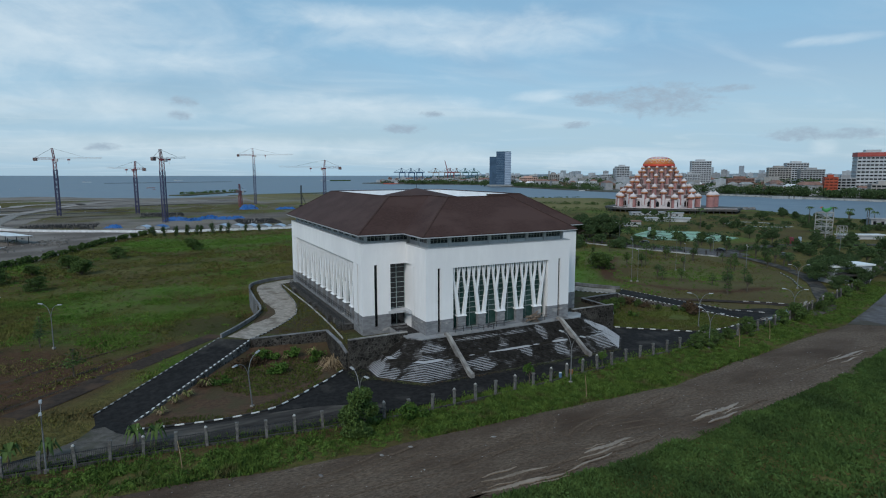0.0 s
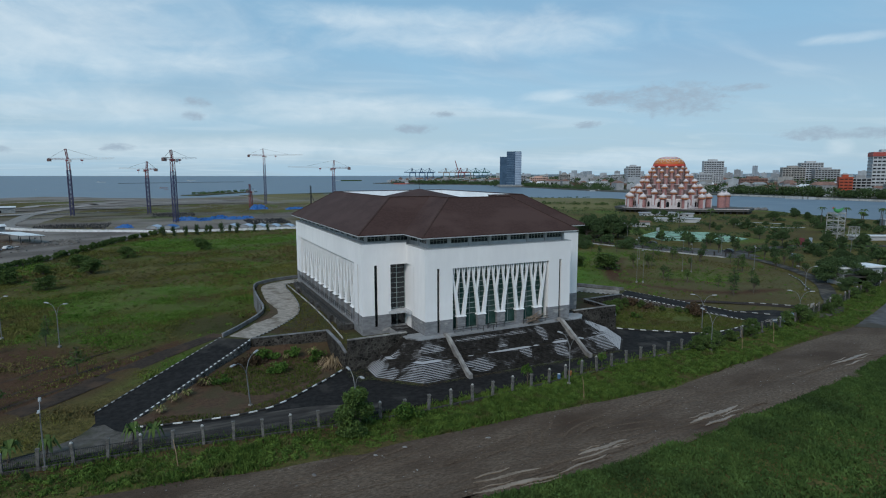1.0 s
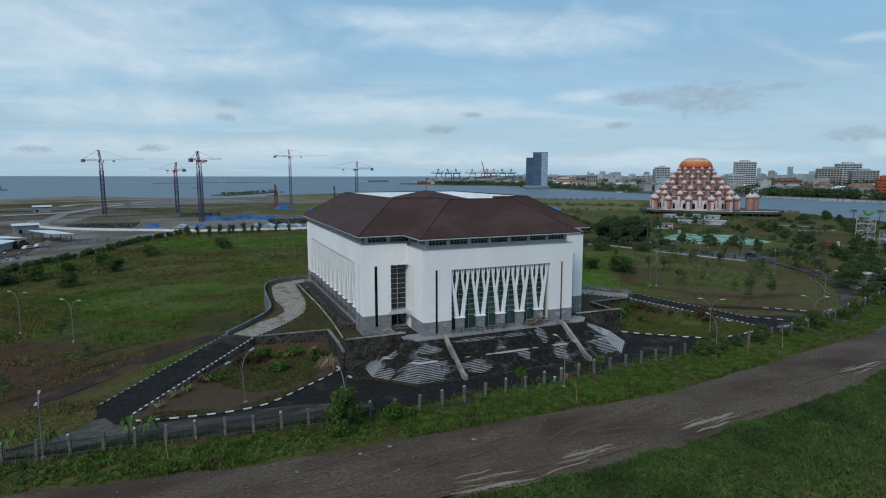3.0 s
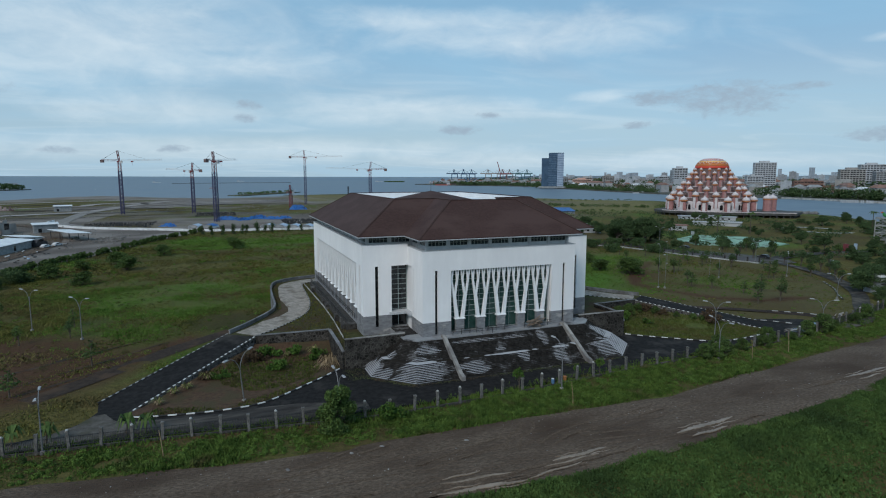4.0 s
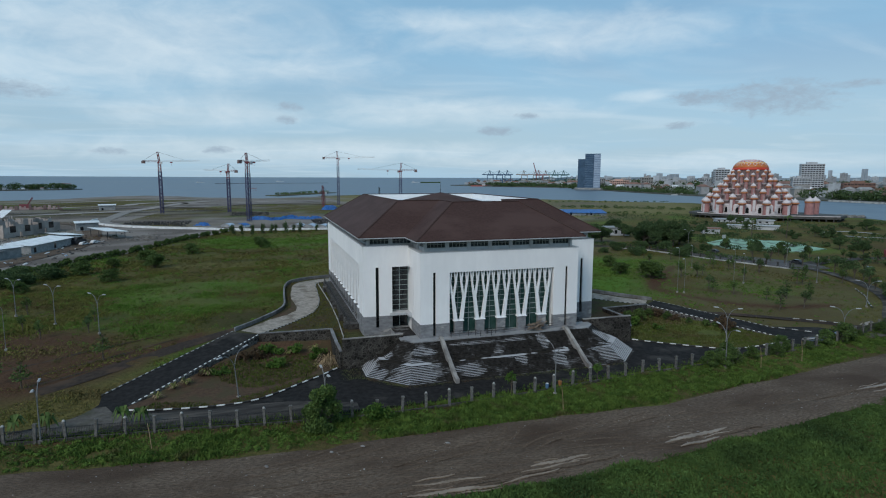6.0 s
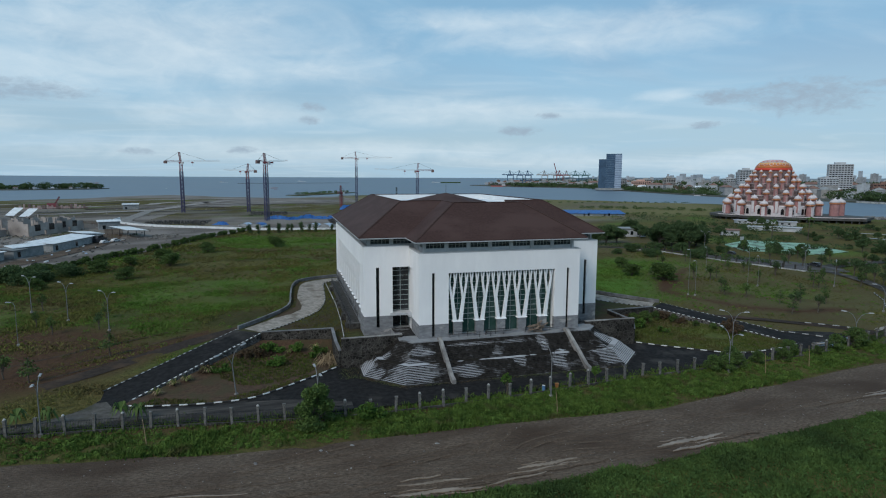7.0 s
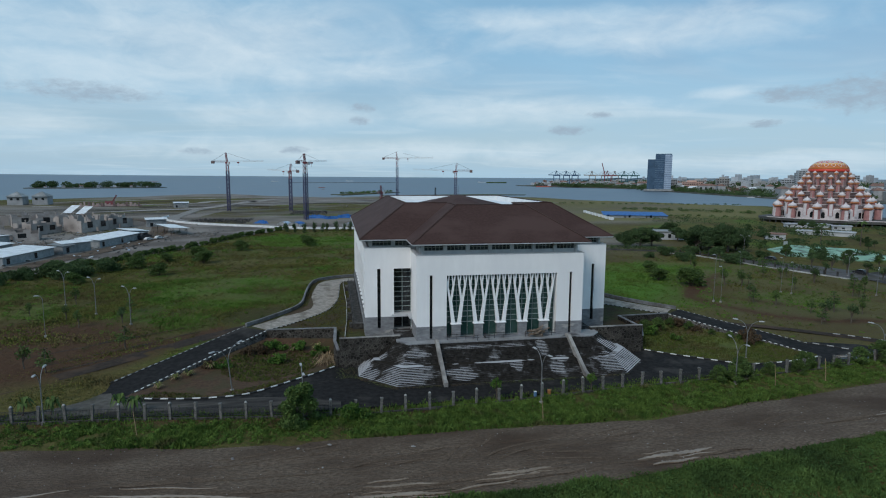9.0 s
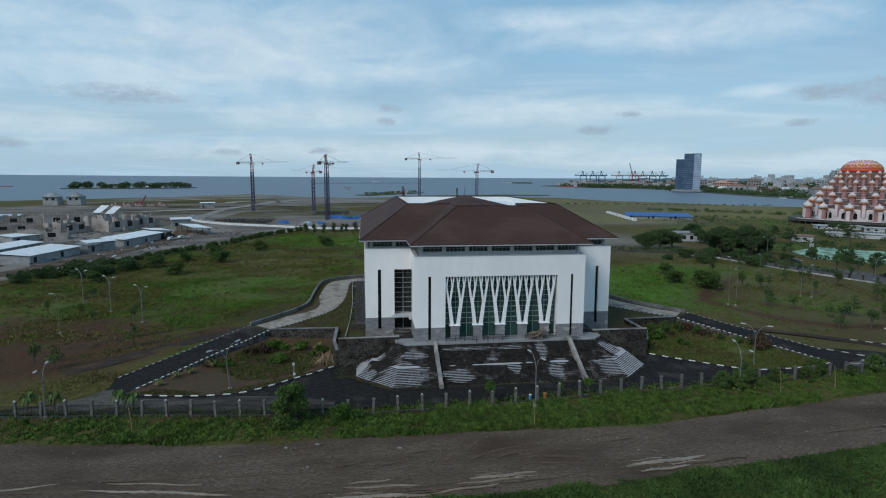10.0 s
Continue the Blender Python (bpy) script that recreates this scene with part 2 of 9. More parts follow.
TERRACE = mat("wet_terrace_tiles", (0.22, 0.225, 0.235), (0.32, 0.33, 0.34), 1.2, c=(0.05, 0.05, 0.05), big=0.3, blo=0.55, bhi=0.62, rough=0.3, bump=0.05, spec=0.5)
CONCRETE = mat("weathered_concrete", (0.22, 0.21, 0.20), (0.34, 0.33, 0.31), 1.1, c=(0.14, 0.13, 0.125), big=0.22, rough=0.85, bump=0.3)
PALECON = mat("pale_concrete", (0.33, 0.33, 0.32), (0.46, 0.46, 0.44), 0.9, c=(0.22, 0.22, 0.21), big=0.25, rough=0.8, bump=0.2)
ASPHALT = mat("wet_asphalt", (0.012, 0.0115, 0.0115), (0.026, 0.025, 0.025), 1.2, c=(0.062, 0.058, 0.053), big=0.13, blo=0.54, bhi=0.70, rough=0.85, spec=0.07, bump=0.25, detail=10.0)
GREYROAD = mat("grey_worn_asphalt", (0.030, 0.028, 0.026), (0.062, 0.058, 0.053), 1.0, c=(0.075, 0.062, 0.048), big=0.15, rough=0.8, bump=0.2, spec=0.12, detail=9.0)
# paler streaks along the drive: sky reflection put into the colour
WETDRIVE = mat("wet_grey_drive", (0.024, 0.021, 0.019), (0.054, 0.049, 0.045), 0.9, c=(0.100, 0.089, 0.078), big=0.18, blo=0.5, bhi=0.66, rough=0.8, bump=0.25, spec=0.12, stretch=(0.35, 1.6, 1.0), detail=9.0)
RUBBLE = mat("dark_rubble_wall", (0.02184, 0.02028, 0.01872), (0.078, 0.0741, 0.06864), 1.7, c=(0.1248, 0.117, 0.1092), big=0.5, blo=0.58, bhi=0.66, rough=0.9, bump=0.8, dist=0.25)
def masonry(name, dark, light, mortar, size):
    """Random rubble: stones of their own tone, set in mortar."""
    m = bpy.data.materials.new(name)
    m.use_nodes = True
    nt = m.node_tree
    bs = nt.nodes["Principled BSDF"]
    geo = nt.nodes.new("ShaderNodeNewGeometry")
    cell, edge = nd(nt, "ShaderNodeTexVoronoi", Scale=1 / size), nd(nt, "ShaderNodeTexVoronoi", Scale=1 / size)
    edge.feature = "DISTANCE_TO_EDGE"
    stain = nd(nt, "ShaderNodeTexNoise", Scale=0.45, Detail=6.0)
    for n in (cell, edge, stain):
        nt.links.new(geo.outputs["Position"], n.inputs["Vector"])
    tone = nt.nodes.new("ShaderNodeSeparateColor")
    nt.links.new(cell.outputs["Color"], tone.inputs[0])
    joint = nd(nt, "ShaderNodeMapRange", From_Min=0.02, From_Max=0.10)
    nt.links.new(edge.outputs["Distance"], joint.inputs[0])
    wet = nd(nt, "ShaderNodeMapRange", From_Min=0.42, From_Max=0.66, To_Min=1.0, To_Max=0.45)
    nt.links.new(stain.outputs[0], wet.inputs[0])

    def mix(f, a, b):
        n = nt.nodes.new("ShaderNodeMix")
        n.data_type = "RGBA"
        for k, v in ((0, f), (6, a), (7, b)):
            if hasattr(v, "links"):
                nt.links.new(v, n.inputs[k])
            else:
                n.inputs[k].default_value = (*v, 1)
        return n.outputs[2]

    col = mix(joint.outputs[0], mortar, mix(tone.outputs[0], dark, light))
    sc = nt.nodes.new("ShaderNodeVectorMath")
    sc.operation = "SCALE"
    nt.links.new(col, sc.inputs[0])
    nt.links.new(wet.outputs[0], sc.inputs["Scale"])
    nt.links.new(sc.outputs[0], bs.inputs["Base Color"])
    bs.inputs["Roughness"].default_value, bs.inputs["Specular IOR Level"].default_value = 0.9, 0.15
    bp = nd(nt, "ShaderNodeBump", Strength=0.8, Distance=0.12)
    nt.links.new(joint.outputs[0], bp.inputs["Height"])
    nt.links.new(bp.outputs[0], bs.inputs["Normal"])
    return m


WALLRUB = masonry("dark_rubble_masonry", (0.016, 0.015, 0.013), (0.075, 0.068, 0.060), (0.105, 0.098, 0.088), 0.5)
WALLSTONE = masonry("grey_rubble_masonry", (0.045, 0.042, 0.040), (0.17, 0.16, 0.15), (0.22, 0.21, 0.20), 0.5)
POST = mat("fence_post_concrete", (0.075, 0.072, 0.068), (0.17, 0.165, 0.155), 2.6, rough=0.9, bump=0.3, vary=0.2)
IRON = plain("dark_iron", (0.035, 0.035, 0.037), 0.6, 0.3)
GALV = plain("galvanised_steel", (0.19, 0.195, 0.20), 0.5, 0.3)
DEBRIS = mat("dusty_rubble", (0.13, 0.12, 0.11), (0.24, 0.225, 0.205), 0.6, rough=0.9, bump=0.2, vary=0.3)
LAMPW = plain("pale_lamp_head", (0.34, 0.35, 0.36), 0.4)
KWHITE = mat("white_kerb_paint", (0.55, 0.55, 0.53), (0.72, 0.72, 0.70), 3.0, rough=0.8, bump=0.2, vary=0.12)
KBLACK = mat("black_kerb_paint", (0.02, 0.02, 0.02), (0.05, 0.05, 0.05), 3.0, rough=0.8, bump=0.2)
SOIL = (0.074, 0.041, 0.025)
KDIRTY = mat("worn_kerb_paint", (0.20, 0.20, 0.195), (0.46, 0.46, 0.45), 3.0, rough=0.8, bump=0.2, vary=0.25)
GRASS = mat("field_grass", (0.064, 0.060, 0.021), (0.140, 0.124, 0.042), 0.8, c=(0.0814, 0.066, 0.0286), big=0.035, rough=1.0, bump=1.0, spec=0.08, detail=12.0, dist=0.6,
            attr=(("lush", (0.072, 0.150, 0.024)), ("lawn", (0.104, 0.098, 0.046)), ("shade", (0.040, 0.047, 0.018)), ("soil", SOIL), ("sand", (0.225, 0.202, 0.184)), ("mud", (0.115, 0.099, 0.089)), ("dry", (0.165, 0.150, 0.066))))
DIRT = mat("wet_dirt_track", (0.078, 0.0555, 0.040), (0.176, 0.132, 0.098), 4.0, c=(0.06944, 0.04592, 0.03192), big=0.13, blo=0.42, bhi=0.66, rough=0.85, bump=1.0, spec=0.15, stretch=(0.45, 1.0, 1.0), detail=14.0, dist=0.35)
PRINT = mat("tyre_prints", (0.068, 0.047, 0.033), (0.150, 0.110, 0.080), 4.0, rough=0.9, bump=0.8, spec=0.1, detail=10.0)
MUD = mat("dark_mud", (0.024, 0.017, 0.013), (0.052, 0.037, 0.028), 1.2, c=(0.070, 0.044, 0.029), big=0.18, blo=0.5, bhi=0.62, rough=0.85, bump=0.6, spec=0.12, detail=9.0)
DRIVE = mat("worn_drive_concrete", (0.195, 0.170, 0.142), (0.36, 0.322, 0.282), 1.3, c=(0.140, 0.115, 0.090), big=0.28, blo=0.52, bhi=0.66, rough=0.85, bump=0.25, detail=10.0)
APRON = mat("dusty_asphalt", (0.058, 0.052, 0.046), (0.118, 0.107, 0.094), 0.9, c=(0.050, 0.050, 0.030), big=0.14, blo=0.5, bhi=0.64, rough=0.85, bump=0.25, spec=0.15, detail=9.0)
GARDENM = mat("garden_soil", (0.048, 0.027, 0.016), (0.090, 0.053, 0.030), 1.6, c=(0.058, 0.044, 0.021), big=0.28, blo=0.47, bhi=0.60, rough=0.95, bump=0.7, detail=9.0, dist=0.2)
SOILM = mat("bare_soil", (0.052, 0.031, 0.020), (0.088, 0.055, 0.034), 0.8, c=(0.062, 0.076, 0.025), big=0.17, blo=0.38, bhi=0.54, rough=0.95, bump=0.7, detail=9.0, dist=0.2)
LAWN = mat("lawn", (0.062, 0.078, 0.024), (0.104, 0.122, 0.038), 1.1, c=(0.080, 0.064, 0.034), big=0.16, blo=0.46, bhi=0.60, rough=1.0, bump=0.8, detail=8.0, spec=0.08, dist=0.2)
YARDG = mat("yard_grass_and_earth", (0.040, 0.044, 0.018), (0.066, 0.068, 0.028), 1.1, c=(0.056, 0.042, 0.026), big=0.2, blo=0.44, bhi=0.60, rough=1.0, bump=0.8, detail=8.0, spec=0.08, dist=0.2)
LUSHT = mat("lush_tufts", (0.060, 0.125, 0.021), (0.112, 0.190, 0.037), 0.25, c=(0.088, 0.120, 0.032), big=0.06, rough=1.0, bump=0.0, spec=0.06, vary=0.3)
LEAF = mat("green_leaves", (0.0337, 0.0648, 0.0156), (0.07776, 0.126, 0.0288), 1.5, rough=0.7, bump=0.0, spec=0.25, vary=0.35)
LEAFB = mat("bright_leaves", (0.034, 0.084, 0.0117), (0.0765, 0.136, 0.0234), 1.2, rough=0.7, bump=0.0, spec=0.2, vary=0.3)
LEAFD = mat("dark_leaves", (0.030, 0.058, 0.022), (0.066, 0.106, 0.038), 0.8, rough=0.8, bump=0.0, spec=0.2, vary=0.35)
LEAFR = mat("red_leaves", (0.048, 0.028, 0.017), (0.080, 0.056, 0.028), 1.5, rough=0.8, bump=0.0, vary=0.3)
SPIKE = mat("yellow_green_leaves", (0.10, 0.12, 0.03), (0.19, 0.19, 0.06), 2.0, rough=0.7, bump=0.0, vary=0.3)
TIMBER = mat("weathered_boards", (0.13, 0.098, 0.072), (0.26, 0.205, 0.16), 2.0, rough=0.9, bump=0.2, vary=0.4)
STRAW = mat("dry_palm_leaves", (0.20, 0.14, 0.075), (0.32, 0.24, 0.15), 2.0, rough=0.9, bump=0.0, vary=0.3)
WEED = mat("verge_weeds", (0.046, 0.090, 0.0182), (0.112, 0.176, 0.036), 0.7, c=(0.09947, 0.0896, 0.039), big=0.25, blo=0.56, bhi=0.70, rough=0.9, bump=0.0, spec=0.12, vary=0.35)
NEARG = mat("low_grass", (0.0414, 0.0800, 0.02236), (0.0745, 0.1240, 0.0345), 0.5, c=(0.032, 0.058, 0.019), big=0.09, blo=0.46, bhi=0.66, rough=0.95, bump=0.0, spec=0.1, vary=0.3)
FIELDT = mat("field_tufts", (0.082, 0.090, 0.0255), (0.138, 0.140, 0.039), 0.25, c=(0.106, 0.088, 0.0396), big=0.05, rough=1.0, bump=0.0, spec=0.06, vary=0.3)
GARDENT = mat("garden_tufts", (0.062, 0.092, 0.024), (0.112, 0.138, 0.036), 0.4, c=(0.096, 0.090, 0.036), big=0.15, rough=1.0, bump=0.0, spec=0.06, vary=0.3)
DIMT = mat("dark_field_tufts", (0.040, 0.055, 0.018), (0.078, 0.092, 0.030), 0.3, c=(0.060, 0.052, 0.024), big=0.06, rough=1.0, bump=0.0, spec=0.06, vary=0.3)
LANEGREY = mat("grey_violet_asphalt", (0.070, 0.066, 0.068), (0.125, 0.118, 0.120), 0.6, c=(0.060, 0.052, 0.040), big=0.12, blo=0.5, bhi=0.62, rough=0.8, bump=0.25, spec=0.14, detail=9.0)
PARKROAD = mat("wet_park_asphalt", (0.030, 0.028, 0.027), (0.066, 0.062, 0.057), 0.8, c=(0.110, 0.098, 0.080), big=0.25, blo=0.5, bhi=0.62, rough=0.85, bump=0.25, spec=0.1, detail=9.0)
BARK = mat("bark", (0.06, 0.05, 0.04), (0.12, 0.10, 0.08), 4.0, rough=0.95, bump=0.3)
GLASS = mat("green_tinted_glass", (0.018, 0.050, 0.044), (0.030, 0.080, 0.068), 0.5, c=(0.05, 0.10, 0.09), big=0.3, rough=0.08, bump=0.0, spec=0.6)
DARKGLASS = mat("dark_glass", (0.008, 0.010, 0.012), (0.016, 0.02, 0.022), 0.5, rough=0.12, bump=0.0, spec=0.5)
GREYGLASS = mat("dull_grey_glass", (0.018, 0.026, 0.032), (0.040, 0.054, 0.062), 0.6, rough=0.15, bump=0.0, spec=0.6)
MULLION = plain("grey_mullion", (0.32, 0.38, 0.37), 0.5)
RAINWATER = mat("rainwater", (0.03, 0.03, 0.032), (0.06, 0.058, 0.055), 0.6, rough=0.12, bump=0.02, spec=0.6)
COPING = mat("grey_coping", (0.13, 0.134, 0.142), (0.225, 0.23, 0.24), 0.8, c=(0.10, 0.098, 0.094), big=0.3, rough=0.85, bump=0.2, detail=8.0)
SITEDUST = mat("pale_site_dust", (0.24, 0.215, 0.20), (0.36, 0.325, 0.30), 0.05, c=(0.16, 0.142, 0.13), big=0.02, blo=0.46, bhi=0.62, rough=0.95, bump=0.2, detail=8.0)
PUDDLE = mat("puddle_water", (0.17, 0.125, 0.088), (0.30, 0.235, 0.18), 0.9, rough=0.35, bump=0.1, spec=0.25, stretch=(0.3, 1, 1))
SEA = mat("sea_water", (0.108, 0.154, 0.200), (0.143, 0.190, 0.233), 0.02, c=(0.132, 0.172, 0.208), big=0.002, rough=0.5, bump=0.25, spec=0.28, detail=8.0, stretch=(1, 2.2, 1), dist=2.0)
BLUE = mat("blue_tarpaulin", (0.012, 0.070, 0.26), (0.025, 0.155, 0.42), 0.9, c=(0.012, 0.03, 0.10), big=0.35, blo=0.56, bhi=0.64, rough=0.5, bump=0.4, dist=0.3)
PALEBLUE = plain("faded_blue_plastic", (0.08, 0.17, 0.30), 0.6)
RUST = plain("faded_orange_plastic", (0.30, 0.13, 0.045), 0.6)
SHEET = mat("white_metal_sheets", (0.55, 0.57, 0.58), (0.74, 0.76, 0.77), 0.5, rough=0.45, bump=0.1, vary=0.15)
SHED = mat("shed_wall", (0.18, 0.20, 0.21), (0.30, 0.31, 0.31), 0.6, rough=0.8, bump=0.1, vary=0.3)
RAWCON = mat("raw_concrete", (0.30, 0.265, 0.245), (0.44, 0.395, 0.365), 0.4, c=(0.20, 0.175, 0.16), big=0.1, rough=0.9, bump=0.3)
CRANE_BLUE = plain("crane_blue_grey_paint", (0.052, 0.050, 0.105), 0.6, 0.1)
CRANE_RED = plain("crane_red_paint", (0.19, 0.045, 0.055), 0.6, 0.1)
CRANE_WHITE = plain("crane_white_paint", (0.55, 0.55, 0.56), 0.6, 0.1)
BRICK = mat("mosque_rose_render", (0.30, 0.148, 0.145), (0.41, 0.215, 0.205), 0.5, rough=0.8, bump=0.05)
MLEDGE = mat("mosque_rose_ledge", (0.28, 0.205, 0.195), (0.37, 0.285, 0.27), 0.5, rough=0.8, bump=0.05)
MWHITE = mat("mosque_white_render", (0.54, 0.49, 0.495), (0.66, 0.61, 0.615), 0.5, rough=0.75, bump=0.05)
MBAND = mat("mosque_brown_louvre", (0.12, 0.082, 0.08), (0.19, 0.135, 0.13), 0.4, rough=0.8, bump=0.1)
ORANGE = plain("orange_tiles", (0.50, 0.15, 0.035), 0.5)
MORANGE = plain("turret_orange_tiles", (0.46, 0.18, 0.075), 0.5)
RED = plain("red_tiles", (0.60, 0.06, 0.03), 0.5)
YELLOW = plain("yellow_tiles", (0.80, 0.42, 0.07), 0.5)
DECK = mat("dark_deck", (0.05, 0.05, 0.05), (0.09, 0.09, 0.085), 0.3, rough=0.8)

# ---- building blocks
import collections

class Shape:
    """Vertices and faces of one mesh, gathered piece by piece."""

    def __init__(self):
        self.v, self.f = [], []

    def add(self, verts, faces):
        n = len(self.v)
        self.v += [tuple(p) for p in verts]
        self.f += [tuple(i + n for i in f) for f in faces]
        return self

    def box(self, x0, x1, y0, y1, z0, z1):
        return self.add([(x, y, z) for z in (z0, z1) for x, y in ((x0, y0), (x1, y0), (x1, y1), (x0, y1))],
                        [(3, 2, 1, 0), (4, 5, 6, 7), (0, 1, 5, 4), (1, 2, 6, 5), (2, 3, 7, 6), (3, 0, 4, 7)])

    def prism(self, poly, z0, z1, flip=False):
        n = len(poly)
        lo = [(x, y, z0(x, y) if callable(z0) else z0) for x, y in poly]
        hi = [(x, y, z1(x, y) if callable(z1) else z1) for x, y in poly]
        area = sum(poly[i - 1][0] * poly[i][1] - poly[i][0] * poly[i - 1][1] for i in range(n))
        if area < 0:
            lo, hi = lo[::-1], hi[::-1]
        return self.add(lo + hi, [tuple(range(n))[::-1], tuple(range(n, 2 * n))] + [(i, (i + 1) % n, n + (i + 1) % n, n + i) for i in range(n)])

    def beam(self, p, q, w, d=None, up=(0, 0, 1), w2=None, d2=None):
        """A bar with a rectangular section, w across and d along up, from p to q."""
        p, q = Vector(p), Vector(q)
        d = w if d is None else d
        w2, d2 = w if w2 is None else w2, d if d2 is None else d2
        a = (q - p).normalized()
        s = a.cross(Vector(up))
        s = s.normalized() if s.length > 1e-4 else Vector((1, 0, 0))
        u = s.cross(a).normalized()
        vs = [c + s * (i * ww / 2) + u * (j * dd / 2) for c, ww, dd in ((p, w, d), (q, w2, d2)) for i, j in ((-1, -1), (1, -1), (1, 1), (-1, 1))]
        return self.add(vs, [(3, 2, 1, 0), (4, 5, 6, 7), (0, 1, 5, 4), (1, 2, 6, 5), (2, 3, 7, 6), (3, 0, 4, 7)])

    def tube(self, pts, radii, n=8):
        """A round bar through the points, with a radius at each."""
        base = len(self.v)
        for i, p in enumerate(pts):
            a = (Vector(pts[min(i + 1, len(pts) - 1)]) - Vector(pts[max(i - 1, 0)])).normalized()
            s = a.cross(Vector((0.01, 1, 0.02))).normalized()
            u = s.cross(a)
            r = radii[i] if isinstance(radii, (list, tuple)) else radii
            self.v += [tuple(Vector(p) + s * (r * math.cos(k * 2 * math.pi / n)) + u * (r * math.sin(k * 2 * math.pi / n))) for k in range(n)]
        for i in range(len(pts) - 1):
            for k in range(n):
                a, b = base + i * n + k, base + i * n + (k + 1) % n
                self.f.append((a, b, b + n, a + n))
        self.f.append(tuple(range(base, base + n))[::-1])
        self.f.append(tuple(range(base + (len(pts) - 1) * n, base + len(pts) * n)))
        return self

    def lathe(self, profile, n=16, at=(0, 0, 0), turn=0.0):
        """A body turned about the upright through at, from rows of radius and height."""
        base = len(self.v)
        for r, z in profile:
            self.v += [(at[0] + r * math.cos(turn + k * 2 * math.pi / n), at[1] + r * math.sin(turn + k * 2 * math.pi / n), at[2] + z) for k in range(n)]
        for i in range(len(profile) - 1):
            for k in range(n):
                a, b = base + i * n + k, base + i * n + (k + 1) % n
                self.f.append((a, b, b + n, a + n))
        if profile[0][0] > 0.01:
            self.f.append(tuple(range(base, base + n))[::-1])
        if profile[-1][0] > 0.01:
            self.f.append(tuple(range(base + (len(profile) - 1) * n, base + len(profile) * n)))
        return self

    def wall(self, axis, at, depth, a0, a1, z0, z1, holes=()):
        """A wall from a0 to a1 along the other axis, z0 to z1 high, depth thick from at, with openings (a, b, low, high)."""
        first = len(self.v)
        faces0 = len(self.f)
        aa = sorted({a0, a1, *(v for h in holes for v in h[:2] if a0 < v < a1)})
        zz = sorted({z0, z1, *(v for h in holes for v in h[2:] if z0 < v < z1)})
        for i in range(len(aa) - 1):
            for j in range(len(zz) - 1):
                am, zm = (aa[i] + aa[i + 1]) / 2, (zz[j] + zz[j + 1]) / 2
                if any(h[0] < am < h[1] and h[2] < zm < h[3] for h in holes):
                    continue
                lo, hi = min(at, at + depth), max(at, at + depth)
                if axis == "y":
                    self.box(aa[i], aa[i + 1], lo, hi, zz[j], zz[j + 1])
                else:
                    self.box(lo, hi, aa[i], aa[i + 1], zz[j], zz[j + 1])
        # one welded body: shared corners, no faces inside
        seen, put, verts = {}, {}, self.v[:first]
        for k in range(first, len(self.v)):
            key = tuple(round(c, 4) for c in self.v[k])
            if key not in seen:
                seen[key] = len(verts)
                verts.append(self.v[k])
            put[k] = seen[key]
        welded = [tuple(put[k] for k in f) for f in self.f[faces0:]]
        times = collections.Counter(frozenset(f) for f in welded)
        self.v, self.f = verts, self.f[:faces0] + [f for f in welded if times[frozenset(f)] == 1]
        return self


def mesh_of(name, shape, material, smooth=False):
    me = bpy.data.meshes.new(name)
    me.from_pydata(shape.v, [], shape.f)
    if smooth:
        me.shade_smooth()
    me.materials.append(material)
    return me


def part(name, shape, material, parent=None, label="", smooth=False):
    """One mesh object, under a thing or a part."""
    ob = new(name, mesh_of(name, shape, material, smooth) if isinstance(shape, Shape) else shape)
    if parent is not None:
        ob.parent = parent
        ob.matrix_parent_inverse = parent.matrix_basis.inverted() if parent.type != "EMPTY" or parent.parent is None else Matrix()
    return tagged(ob, label)


def thing(name, label, category, group="", kind="", at=(0, 0, 0)):
    """An Empty at a thing's base, for its parts."""
    ob = new(name)
    ob.matrix_basis = Matrix.Translation(at)
    ob.empty_display_size = 0.3
    return tagged(ob, label, category, group, kind)


def local(name, shape, material, parent, label="", smooth=False):
    """A part whose mesh is built round its thing's own base."""
    ob = new(name, mesh_of(name, shape, material, smooth) if isinstance(shape, Shape) else shape)
    ob.parent = parent
    return tagged(ob, label)


def structure(name, shape, material, label, category, smooth=False):
    return tagged(part(name, shape, material, smooth=smooth), label, category, kind="structure")


def stuff(name, shape, material, label, category):
    return tagged(part(name, shape, material), label, category, kind="stuff")


def mirror(pts):
    return [(30 - p[0], *p[1:]) for p in pts]


def along(line, step, start=0.0):
    """Points every step metres along a polyline, with the direction there."""
    out, left = [], start
    for (x0, y0), (x1, y1) in zip(line, line[1:]):
        d = math.hypot(x1 - x0, y1 - y0)
        while left <= d:
            out.append((x0 + (x1 - x0) * left / d, y0 + (y1 - y0) * left / d, math.atan2(y1 - y0, x1 - x0)))
            left += step
        left -= d
    return out


def smooth_line(line, n=6):
    """A polyline rounded by a spline through its points."""
    out = []
    for i in range(len(line) - 1):
        p0, p1, p2, p3 = (np.array(line[max(0, min(len(line) - 1, k))], float) for k in (i - 1, i, i + 1, i + 2))
        for j in range(n):
            t = j / n
            out.append(tuple(0.5 * (2 * p1 + (p2 - p0) * t + (2 * p0 - 5 * p1 + 4 * p2 - p3) * t * t + (3 * p1 - p0 - 3 * p2 + p3) * t**3)))
    return out + [tuple(map(float, line[-1]))]


